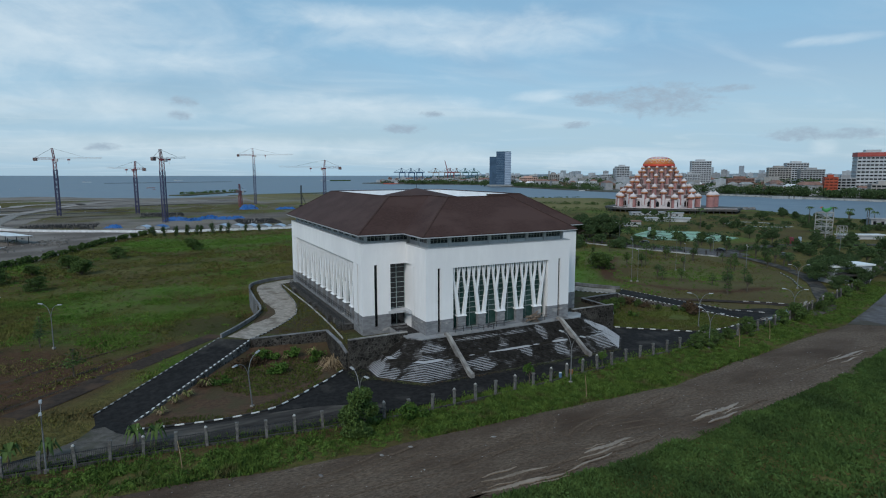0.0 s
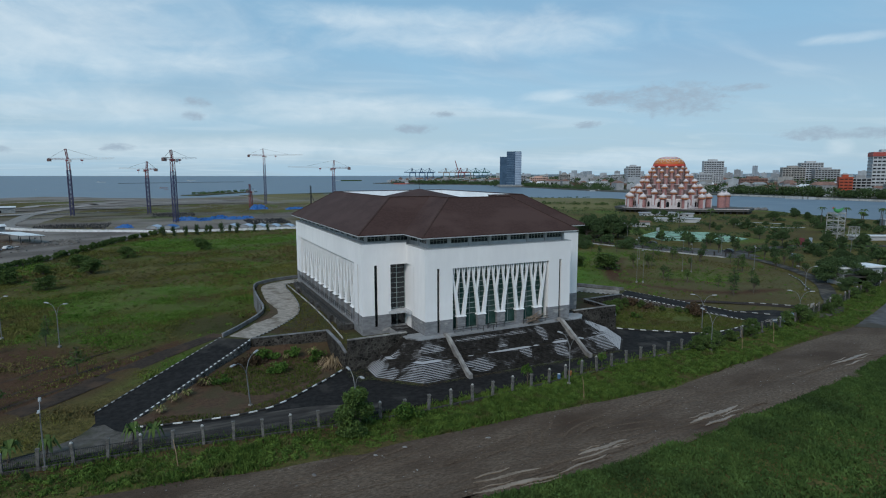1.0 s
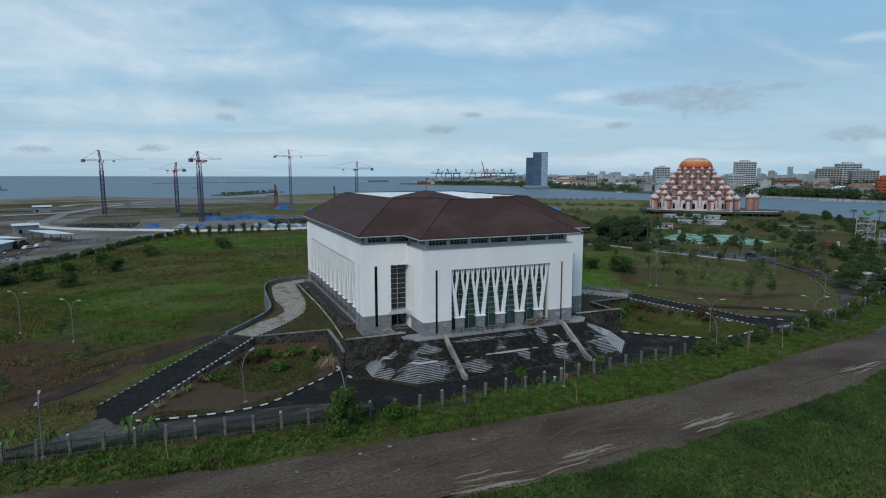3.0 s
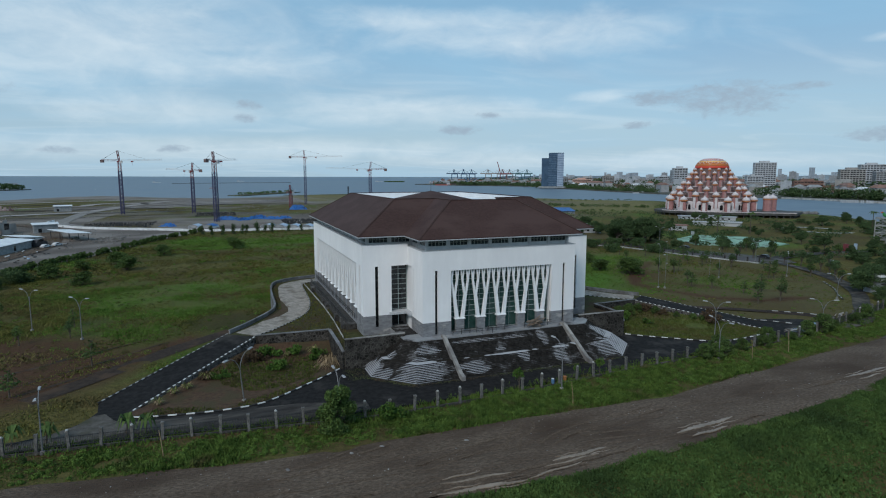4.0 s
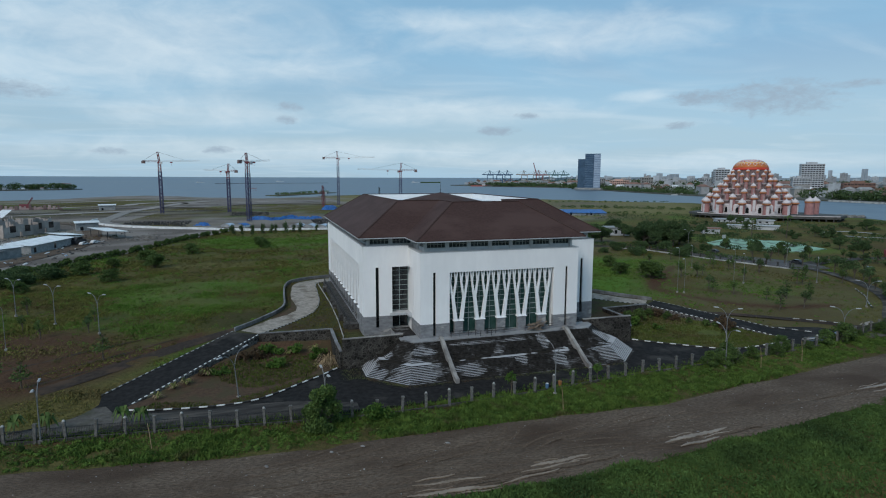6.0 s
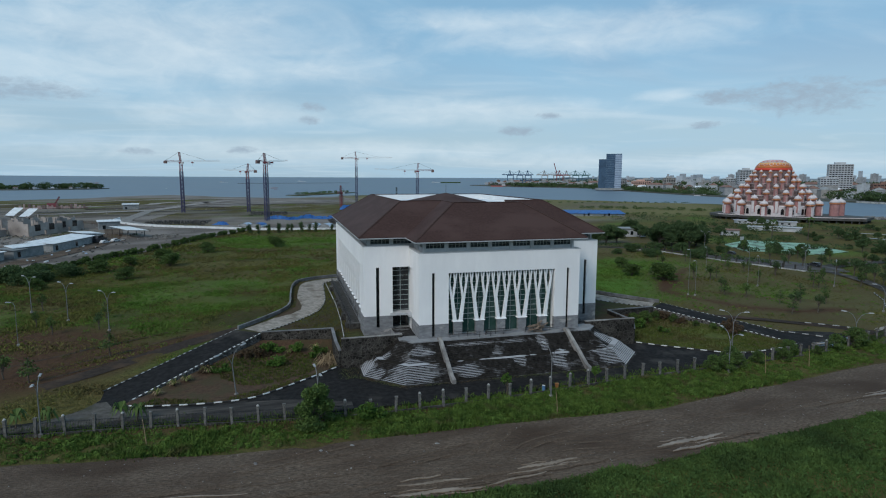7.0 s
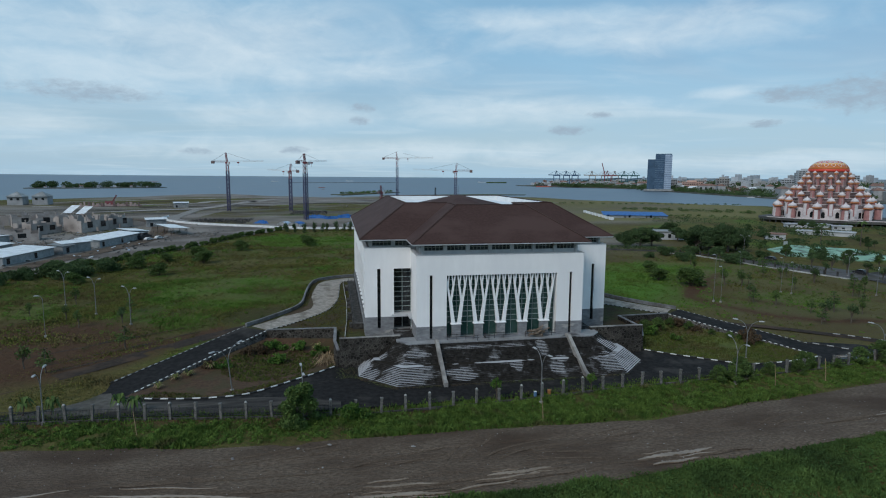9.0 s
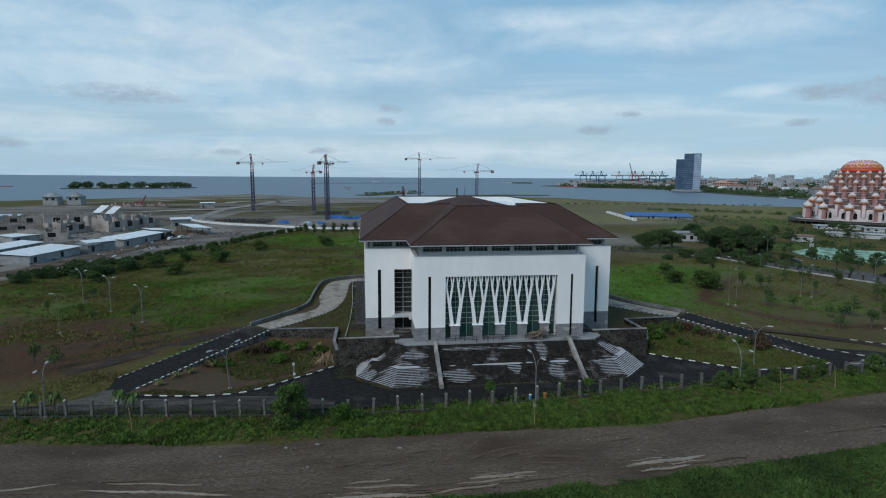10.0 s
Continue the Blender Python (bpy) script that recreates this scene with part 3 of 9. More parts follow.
def inside(x, y, poly):
    """Which of the points lie in the polygon (numpy arrays)."""
    x, y = np.asarray(x, float), np.asarray(y, float)
    hit = np.zeros(x.shape, bool)
    for i in range(len(poly)):
        (x0, y0), (x1, y1) = poly[i - 1][:2], poly[i][:2]
        if y0 != y1:
            hit ^= ((y0 > y) != (y1 > y)) & (x < (x1 - x0) * (y - y0) / (y1 - y0) + x0)
    return hit


def near_line(x, y, line):
    """How far the points lie from a polyline."""
    best = np.full(np.shape(x), 1e9)
    for (x0, y0), (x1, y1) in zip(line, line[1:]):
        dx, dy = x1 - x0, y1 - y0
        t = np.clip(((x - x0) * dx + (y - y0) * dy) / (dx * dx + dy * dy + 1e-9), 0, 1)
        best = np.minimum(best, np.hypot(x - x0 - t * dx, y - y0 - t * dy))
    return best


GRIDS = {}


def waves(x, y, scale, seed):
    """Smooth noise in about -1..1, of that wavelength, in three octaves."""
    x, y = np.asarray(x, float), np.asarray(y, float)
    out, amp = 0.0, 1.0
    for o in range(3):
        if (seed, o) not in GRIDS:
            GRIDS[seed, o] = np.random.RandomState(seed * 7 + o).uniform(-1, 1, (256, 256))
        g = GRIDS[seed, o]
        u, v = x * 2**o / scale + 90.37 + o * 17.1, y * 2**o / scale + 71.93 + o * 9.7
        i, j = np.floor(u).astype(int), np.floor(v).astype(int)
        f, h = u - i, v - j
        f, h = f * f * (3 - 2 * f), h * h * (3 - 2 * h)
        i0, i1, j0, j1 = i % 256, (i + 1) % 256, j % 256, (j + 1) % 256
        out = out + amp * (g[i0, j0] * (1 - f) * (1 - h) + g[i1, j0] * f * (1 - h) + g[i0, j1] * (1 - f) * h + g[i1, j1] * f * h)
        amp *= 0.5
    return out

# ---- ground, water, roads
LAND = [(-1500, -1200), (-1500, 150), (-700, 330), (-520, 600), (-446, 668), (-398, 700), (-344, 765), (-290, 800), (-250, 900), (-195, 925), (-140, 880), (-100, 825), (-60, 795), (-25, 770), (60, 830), (130, 862), (300, 760),
        (340, 650), (397, 600), (440, 535), (480, 500), (492, 470), (470, 420), (450, 330), (440, 280), (435, 230), (412, 175), (413, 131), (430, 60), (460, -50), (500, -300), (500, -1200)]
HEDGE = [(-160, 50), (-118, 100), (-101, 125), (-91, 146), (-78, 172), (-62, 221), (-43, 258), (-10, 252), (20, 247)]
TRACK_N = [(-140, -16), (-80, -19.5), (-53, -22), (-45, -22.8), (-37, -23.6), (-28, -25), (-18, -25.8), (-10, -25.6), (-1, -25.6), (12, -26), (29, -26.4), (46, -23.8), (54, -22.8), (78, -19.2), (89, -18.4), (108, -13), (127, -7), (160, 3)]
TRACK_S = [(-140, -48), (-80, -46), (-40, -43), (-12, -40.6), (3, -40.8), (19, -39.6), (38, -38.2), (57, -35.4), (75, -32.4), (95, -27), (115, -21), (160, -8)]
FENCE = [(-92, -8.5), (-75, -11), (-54, -13.6), (-46, -14.2), (-36, -15.2), (-29.5, -16.2), (-22.7, -17.0), (-13.8, -18.1), (-7, -18.1), (6.7, -17.5), (14, -16.9), (24, -15.7), (33, -14.9), (44.4, -14.3), (53, -13.9), (66, -13), (80, -11.2), (98, -6.6), (112.6, -3.2), (139, 4), (177, 17), (230, 35)]
RAMP_LO, RAMP_HI = [(-43.8, -5.0), (-26.4, 14.6)], [(-48.4, 0.0), (-31.2, 18.0)]
ISLAND_KERB = [(-44.4, -6.6), (-41.5, -7.6), (-36, -8.6), (-31, -8.9), (-27, -8.3), (-23.4, -6.0), (-20, -3.2), (-17, -0.8), (-13.4, 2.6)]
YARD = 3.5


def spaced(lo, hi, a, b, fine, grow):
    """Grid lines: fine from a to b, growing outwards to lo and hi."""
    mid = list(np.arange(a, b + fine / 2, fine))
    for sign, end in ((1, hi), (-1, lo)):
        s, p = fine, mid[-1] if sign > 0 else mid[0]
        ext = []
        while (end - p) * sign > 0:
            s = min(s * grow, 14.0 if abs(p) < 1000 else 200.0)
            p += sign * s
            ext.append(p)
        mid = mid + ext if sign > 0 else ext[::-1] + mid
    return np.array(mid)


def soil_at(x, y):
    """How bare the ground is, 0 to 1."""
    n = waves(x, y, 26, 5)
    d1 = 1.5 * np.exp(-(((x + 66) / 21) ** 2 + ((y - 17) / 17) ** 2))
    d4 = 0.9 * np.exp(-(near_line(x, y, [(-100, -8), (-60, -12), (-30, -16.2), (-14, -18.6), (6, -18.4)]) / 1.7) ** 2)
    d2 = 0.6 * np.exp(-(((x - 92) / 9) ** 2 + ((y - 52) / 8) ** 2))
    d3 = np.exp(-(((x + 78) / 22) ** 2 + ((y - 36) / 12) ** 2)) * 0.7
    strips = 0.95 * np.exp(-(near_line(x, y, [(116, 78), (94, 59), (82.5, 46), (83, 38), (85, 33), (90, 22), (99.5, 16), (113, 14)]) / 1.9) ** 2) + 0.55 * np.exp(-(near_line(x, y, [(92, 44), (104, 30), (118, 20), (126, 17)]) / 1.6) ** 2) + 0.5 * np.exp(-(near_line(x, y, [(106, 62), (118, 46), (130, 32)]) / 1.6) ** 2)
    strips = strips + 0.9 * np.exp(-(near_line(x, y, [(-76, 2), (-62, 9.5), (-55.5, 14), (-49, 20), (-44.5, 24), (-38, 31)]) / 2.2) ** 2)
    park = 0.12 * inside(x, y, [(70, 0), (140, 12), (150, 80), (110, 110), (80, 60)])
    green = 1 - 0.85 * np.exp(-(near_line(x, y, [(-62, -7.5), (-54.6, -2.5), (-51.2, 3), (-46.2, 9), (-40.5, 15.5), (-34, 22)]) / 4.0) ** 2)
    return green * np.clip(1.0 * d1 + d4 + 0.9 * d2 + d3 + strips + park * (n > 0.1) + 0.25 * n, 0, 1)


def sand_at(x, y):
    """Grey building-site ground beyond the hedge."""
    beyond = inside(x, y, [(-1500, -20), (-160, 50), (-118, 100), (-101, 125), (-91, 146), (-78, 172), (-62, 221), (-43, 258), (20, 252), (120, 300), (190, 420), (120, 560), (60, 900), (-1500, 900)])
    n = waves(x, y, 120, 8) + 0.6 * waves(x, y, 45, 9)
    spot = np.exp(-(((x - 118) / 22) ** 2 + ((y - 190) / 40) ** 2)) + np.exp(-(((x - 185) / 45) ** 2 + ((y - 300) / 22) ** 2))
    near = near_line(x, y, [(-118, 100), (-101, 125), (-91, 146), (-78, 172), (-62, 221), (-43, 258)]) < 40
    strip = 0.5 * inside(x, y, [(60, 300), (200, 330), (420, 420), (440, 535), (340, 650), (300, 760), (130, 862), (60, 830)]) * (0.7 + 0.5 * waves(x, y, 60, 12))
    spot = spot + strip
    grassy = 0.95 * inside(x, y, [(-118, 332), (-98, 310), (-37, 278), (60, 264), (130, 300), (150, 480), (90, 570), (-10, 585), (-105, 515)]) * (0.7 + 0.6 * waves(x, y, 38, 27))
    meadow = 0.42 * inside(x, y, [(-560, 500), (-204, 540), (-150, 625), (-100, 700), (-236, 800), (-345, 790), (-560, 660)]) * (0.8 + 0.5 * waves(x, y, 50, 28))
    return np.clip(beyond * (0.78 - grassy - meadow + 0.55 * n + 0.3 * near) + spot * 0.8, 0, 1)


def mud_at(x, y):
    """Dark trodden streaks in the building site."""
    return np.clip(1.5 * waves(x, y * 2.2, 55, 21) + 0.8 * waves(x, y, 18, 22) - 0.15, 0, 0.9) * np.clip(sand_at(x, y) * 1.6, 0, 1)


def dry_at(x, y):
    """Yellowed grass on the strip by the channel."""
    strip = inside(x, y, [(150, 290), (235, 300), (330, 320), (420, 400), (480, 500), (460, 540), (330, 690), (130, 860), (60, 830), (70, 600), (110, 420)])
    return np.clip(strip * (0.62 + 0.5 * waves(x, y, 45, 25)), 0, 0.9)


def lawn_at(x, y):
    """The worn park lawn inside the bend of the park road."""
    bed = inside(x, y, [(66, 24), (84, -6), (100, -5), (115, 4), (128, 15), (141, 31), (152, 48), (155, 60), (150, 72), (144, 84), (140, 100), (120, 96), (98, 74), (84, 60), (72, 44)])
    return np.clip(bed * (0.62 + 0.4 * waves(x, y, 16, 29)) * (1 - 0.8 * np.exp(-(((x - 76) / 20) ** 2 + ((y - 64) / 26) ** 2))), 0, 1)


def shade_at(x, y):
    """Dark, low growth in patches of the field."""
    d = 1.2 * np.exp(-(((x + 31) / 9) ** 2 + ((y - 41) / 8) ** 2)) + 0.3 * np.exp(-(((x + 46) / 40) ** 2 + ((y - 108) / 14) ** 2)) + 0.4 * np.exp(-(((x + 22) / 50) ** 2 + ((y - 150) / 16) ** 2))
    return np.clip(d + 0.55 * waves(x, y * 1.6, 24, 37) - 0.12, 0, 0.95) * (x < 30) * (y < 250) * (1 - np.clip(sand_at(x, y) * 2, 0, 1)) * (1 - 0.8 * soil_at(x, y))


def lush_at(x, y):
    a = np.exp(-(((x + 52) / 38) ** 2 + ((y - 62) / 26) ** 2)) + 0.9 * np.exp(-(((x + 20) / 50) ** 2 + ((y - 205) / 26) ** 2))
    b = 2.0 * np.exp(-(((x - 74) / 17) ** 2 + ((y - 66) / 26) ** 2)) + 1.2 * np.exp(-(((x - 98) / 16) ** 2 + ((y - 92) / 14) ** 2))
    verge = 0.5 * np.exp(-(near_line(x, y, [(-62, -7.5), (-54.6, -2.5), (-51.2, 3), (-46.2, 9), (-40.5, 15.5), (-34, 22)]) / 3.2) ** 2)
    return np.clip(a + b + verge + 0.45 * waves(x, y, 30, 3) + 0.3 * waves(x, y, 11, 33) - 0.1, 0, 1) * (1 - 0.9 * soil_at(x, y)) * (1 - 0.85 * shade_at(x, y))


def make_ground():
    gx, gy = spaced(-1500, 520, -120, 180, 2.0, 1.06), spaced(-1200, 1000, -60, 130, 2.0, 1.05)
    x, y = np.meshgrid(gx, gy)
    sd = near_line(x, y, LAND + LAND[:1]) * np.where(inside(x, y, LAND), 1, -1) + 6 * waves(x, y, 90, 2)
    z = np.clip(sd * 0.09 - 1.4, -4, 0) - 0.19 + 0.14 * waves(x, y, 14, 4)
    s = Shape()
    s.v = np.stack([x, y, z], -1).reshape(-1, 3).tolist()
    w = len(gx)
    keep = (sd[:-1, :-1] > -60) | (sd[1:, 1:] > -60)
    i = (np.arange(len(gy) - 1)[:, None] * w + np.arange(w - 1)[None, :])[keep]
    s.f = np.stack([i, i + 1, i + 1 + w, i + w], -1).tolist()
    ob = structure("ground", s, GRASS, "rough field of grass and weeds with bare muddy patches", "ground", smooth=True)
    for name, fn in (("lawn", lawn_at), ("shade", shade_at), ("soil", soil_at), ("lush", lush_at), ("sand", sand_at), ("mud", mud_at), ("dry", dry_at)):
        at = ob.data.attributes.new(name, "FLOAT", "POINT")
        at.data.foreach_set("value", np.asarray(fn(x, y), np.float32).ravel())


def ribbon(left, right, z, n=1):
    """A sheet between two lines of as many points."""
    s = Shape()
    for (a, b) in zip(left, right):
        for k in range(n + 1):
            t = k / n
            px, py = a[0] + (b[0] - a[0]) * t, a[1] + (b[1] - a[1]) * t
            s.v.append((px, py, z(px, py) if callable(z) else z))
    m = n + 1
    for i in range(len(left) - 1):
        for k in range(n):
            a = i * m + k
            s.f.append((a, a + 1, a + m + 1, a + m))
    return s


def road(name, line, width, z, material, label, thick=0.0):
    pts = smooth_line(line, 5)
    l, r = [], []
    for i, p in enumerate(pts):
        a, b = pts[max(0, i - 1)], pts[min(len(pts) - 1, i + 1)]
        h = math.atan2(b[1] - a[1], b[0] - a[0])
        l.append((p[0] - math.sin(h) * width / 2, p[1] + math.cos(h) * width / 2))
        r.append((p[0] + math.sin(h) * width / 2, p[1] - math.cos(h) * width / 2))
    return structure(name, ribbon(r, l, z), material, label, "road")


make_ground()

# sea: one sheet that lifts slightly towards the far rim
def sea_sheet():
    s = Shape()
    rr = [0, 300, 700, 1200, 2000, 2600, 3400, 4300, 5600, 6900]
    nn = 72
    s.v = [(0, 0, -1.2)]
    for r in rr[1:]:
        z = -1.2 + max(0, r - 2400) * 0.0049
        s.v += [(r * math.cos(k * 2 * math.pi / nn), r * math.sin(k * 2 * math.pi / nn), z) for k in range(nn)]
    s.f = [(0, 1 + k, 1 + (k + 1) % nn) for k in range(nn)]
    for i in range(len(rr) - 2):
        for k in range(nn):
            a, b = 1 + i * nn + k, 1 + i * nn + (k + 1) % nn
            s.f.append((a, a + nn, b + nn, b))
    return s


structure("water", sea_sheet(), SEA, "grey-blue sea with a light ripple", "sea", smooth=True)


# dirt track with uneven borders and wheel ruts
def make_track():
    n = 150
    xs = np.linspace(-138, 158, n)
    yn = np.interp(xs, [p[0] for p in TRACK_N], [p[1] for p in TRACK_N]) + 0.5 * waves(xs, xs * 0, 7, 31)
    ys = np.interp(xs, [p[0] for p in TRACK_S], [p[1] for p in TRACK_S]) + 0.7 * waves(xs, xs * 0, 9, 32)
    s = Shape()
    m = 60
    for i in range(n):
        for k in range(m + 1):
            t = k / m
            y = yn[i] + (ys[i] - yn[i]) * t
            rut = -0.10 * sum(np.exp(-((y - c - 0.5 * np.sin(xs[i] / 17 + c)) / 0.28) ** 2) for c in (-30.5, -32.2, -36.6, -38.3))
            edge = 0.10 * min(1, 6 * min(t, 1 - t))
            s.v.append((xs[i], y, -0.06 + edge + rut + 0.025 * float(waves(xs[i], y, 3.5, 33))))
    for i in range(n - 1):
        for k in range(m):
            a = i * (m + 1) + k
            s.f.append((a, a + m + 1, a + m + 2, a + 1))
    structure("dirt_track", s, DIRT, "wet rutted grey-brown dirt track", "road", smooth=True)


make_track()


def puddle(x0, y0, x1, y1, w, seed):
    """A long pool lying in a rut."""
    r = random.Random(seed)
    n, top, bot = 44, [], []
    for i in range(n + 1):
        t = i / n
        half = w / 2 * math.sin(math.pi * min(max(t, 0.02), 0.98)) ** 0.6
        x, y = x0 + (x1 - x0) * t, y0 + (y1 - y0) * t + 0.10 * math.sin(t * 9 + seed)
        top.append((x, y + half * r.uniform(0.45, 1.05)))
        bot.append((x, y - half * r.uniform(0.45, 1.05)))
    s = Shape().prism(bot + top[::-1], 0.0, 0.095)
    return tagged(part("puddle", s, PUDDLE), "shallow muddy rain puddle in a wheel rut", "puddle", "puddles on the track", "structure")


for i, p in enumerate([(2.6, -37.1, 10.2, -36.6, 0.7), (1.0, -38.0, 8.5, -37.5, 0.35), (-11.0, -37.2, -3.0, -37.6, 0.5), (-12, -38.9, -2.0, -39.6, 0.75), (-2, -39.4, 5.5, -38.5, 0.4),
                       (20.8, -36.6, 31.2, -35.6, 0.95), (22, -38.0, 28.4, -37.5, 0.6), (60.2, -30.9, 72.5, -29.9, 0.75), (62, -32.2, 68, -31.5, 0.35), (-38.5, -34.0, -22.4, -37.0, 0.6), (-36.0, -33.0, -26.0, -34.6, 0.28),
                       (-10.5, -36.3, -6, -36.2, 0.3), (-50, -33.5, -41, -32.5, 0.4), (76, -8.0, 84, -7.5, 0.9), (82, -7.0, 88, -7.2, 0.7), (98, -4, 104, -1, 1.0)]):
    puddle(*p, i)
    x0, y0, x1, y1, w = p
    if w > 0.65:
        for k, (a, b, off, g) in enumerate(((0.1, 0.5, 0.9, 0.2), (0.5, 1.0, -0.85, 0.25))):
            puddle(x0 + (x1 - x0) * a, y0 + (y1 - y0) * a + off * w, x0 + (x1 - x0) * b, y0 + (y1 - y0) * b + off * w, w * g, i * 5 + k + 40)

def wet_rut(x0, y0, x1, y1, w, seed):
    pts_ = [(x0 + (x1 - x0) * k / 24, y0 + (y1 - y0) * k / 24 + 0.25 * float(waves(k * 0.35, seed, 1.0, 90))) for k in range(25)]
    half = [w / 2 * (0.3 + 0.9 * abs(float(waves(k * 0.6, seed, 1.0, 91)))) * math.sin(math.pi * (k + 0.6) / 25.2) ** 0.4 for k in range(25)]
    l, r = [(p[0], p[1] + h) for p, h in zip(pts_, half)], [(p[0], p[1] - h) for p, h in zip(pts_, half)]
    return structure("wheel_rut", ribbon(r, l, 0.075), PRINT, "dark wet wheel rut in the track", "rut")


for i, p in enumerate([(-14, -37.9, 12, -37.0, 0.9), (-20, -39.2, 6, -39.0, 0.8), (-6, -38.7, 14, -37.9, 0.5), (16, -37.2, 36, -36.5, 0.7), (-48, -33.6, -18, -36.4, 0.8), (-44, -32.2, -14, -33.6, 0.5), (-30, -38, -6, -39.9, 0.7), (50, -31.9, 80, -29, 0.6)]):
    wet_rut(*p, i * 3.3)

# curved tyre prints across the track
tr = random.Random(71)
for k in range(12):
    x, y = tr.uniform(-30, 70), tr.uniform(-35, -28)
    a, c, l = tr.uniform(-0.5, 0.5) + (1.2 if k % 3 == 0 else 0.15), tr.uniform(-0.06, 0.06), tr.uniform(5, 12)
    for off in (0.0, 1.6):
        mid = []
        for j in range(13):
            d = l * j / 12
            h = a + c * d
            mid.append((x + d * math.cos(h) - off * math.sin(h), y + d * math.sin(h) * 0.5 + off * math.cos(h), h))
        mid = [m for m in mid if np.interp(m[0], [p[0] for p in TRACK_S], [p[1] for p in TRACK_S]) + 0.8 < m[1] < np.interp(m[0], [p[0] for p in TRACK_N], [p[1] for p in TRACK_N]) - 0.8]
        if len(mid) > 4:
            w = 0.16
            structure("tyre_print", ribbon([(m[0] + w * math.sin(m[2]), m[1] - w * math.cos(m[2])) for m in mid], [(m[0] - w * math.sin(m[2]), m[1] + w * math.cos(m[2])) for m in mid], 0.062 + 0.0012 * k), PRINT, "faint tyre print in the wet dirt", "rut")

# asphalt forecourt and drive along the fence
FORE = [(-60, -12.0), (-54, -12.6), (-36, -14.2), (-22.7, -15.9), (-7, -16.1), (14, -15.6), (33, -14), (53, -12.4), (66, -11.6), (80, -9.8), (92, -6.5), (88, -1.5), (80, 1.5), (74.4, -2.0), (74.4, -6.6), (66, -8.6), (61, -8.9), (57, -8.3), (53.4, -6.0), (50, -3.2), (47, -0.8), (43.4, 2.6),
        (-13.4, 2.6), (-17, -0.8), (-20, -3.2), (-23.4, -6.0), (-27, -8.3), (-31, -8.9), (-36, -8.6), (-44.4, -6.6), (-43.8, -5.0), (-48.3, 0.0), (-47.9, -3.4), (-48.8, -6.0), (-51.4, -8.8), (-60, -11.0)]
structure("forecourt", Shape().prism(FORE, -0.3, 0.03), ASPHALT, "dark wet asphalt forecourt and drive", "road")
structure("wet_drive", Shape().prism([(-50, -12.3), (-36, -13.9), (-24, -15.2), (-13, -15.6), (-13, -13.2), (-21, -10.2), (-27, -9.5), (-31, -9.8), (-36, -9.5), (-43, -8.4)], -0.2, 0.038), WETDRIVE, "wet grey worn asphalt drive beside the fence", "road")
road("side_road", [(-76, -9), (-64, -0.5), (-56, 6.6), (-51.2, 11.8), (-46, 17.6), (-37, 27.5), (-30, 34)], 3.6, -0.07, MUD, "dark muddy service lane")
for k, (off, w, mt) in enumerate(((3.6, 1.0, MUD), (8.0, 0.8, MUD), (15.0, 0.9, MUD))):
    path = smooth_line([(-84 + off * 0.2, -8 + off), (-62 - off * 0.5, 2.5 + off * 0.85), (-54 - off * 0.55, 8.4 + off * 0.8), (-45 - off * 0.6, 16.4 + off * 0.7), (-37 - off * 0.6, 26 + off * 0.5)], 8)
    path = [(x + 0.3 * float(waves(x, y, 4, 73 + k)), y + 0.5 * float(waves(x, y, 5, 83 + k))) for x, y in path]
    half = [0.5 * w * (0.35 + 0.9 * abs(float(waves(x, y, 3.5, 93 + k)))) for x, y in path]
    structure("furrow", ribbon([(x + 0.6 * h, y - 0.8 * h) for (x, y), h in zip(path, half)], [(x - 0.6 * h, y + 0.8 * h) for (x, y), h in zip(path, half)], -0.10 + 0.012 * k), mt, "dark earth furrow in the trodden field", "rut")
structure("drive_apron", Shape().prism([(-59, -11.9), (-53, -12.6), (-47, -12.3), (-42.4, -11.2), (-43.6, -9.0), (-45.4, -7.0), (-46.8, -4.4), (-48.2, -4.6), (-49.6, -7.2), (-53.0, -9.6)], -0.2, 0.05), APRON, "dusty worn asphalt apron", "road")
road("park_road", [(84, -9.4), (101, -7.4), (116, 2.5), (131, 13.4), (144.5, 28.4), (155, 47), (158, 61), (155.5, 70), (150.5, 79), (148, 88), (147.5, 97), (145, 109), (139, 124), (128, 134), (112, 142), (90, 150)], 3.8, 0.01, PARKROAD, "wet grey park road")
structure("park_crossing", Shape().prism([(139, 106), (142, 90), (147.6, 74), (152, 60), (165, 57), (168, 62), (168, 74), (162, 88), (152, 101), (145, 112)], -0.2, 0.02), LANEGREY, "wide grey worn road crossing in the park", "road")
road("park_lane", [(154, 62), (176, 70), (200, 72), (222, 66), (260, 44), (300, 20)], 6.0, 0.0, PARKROAD, "grey road into the park")
structure("wet_pavement", Shape().prism([(89, -18.5), (108, -12.8), (135, -4), (150, -10), (118, -24), (97, -25)], -0.2, 0.1), LANEGREY, "wet grey concrete pavement", "pavement")
road("lower_lane", [(56, 29), (66, 22.5), (74.7, 16.6), (81, 12.6), (87.6, 6.8), (92.7, 1.4), (97.6, -4)], 2.6, -0.01, MUD, "narrow dark lane")

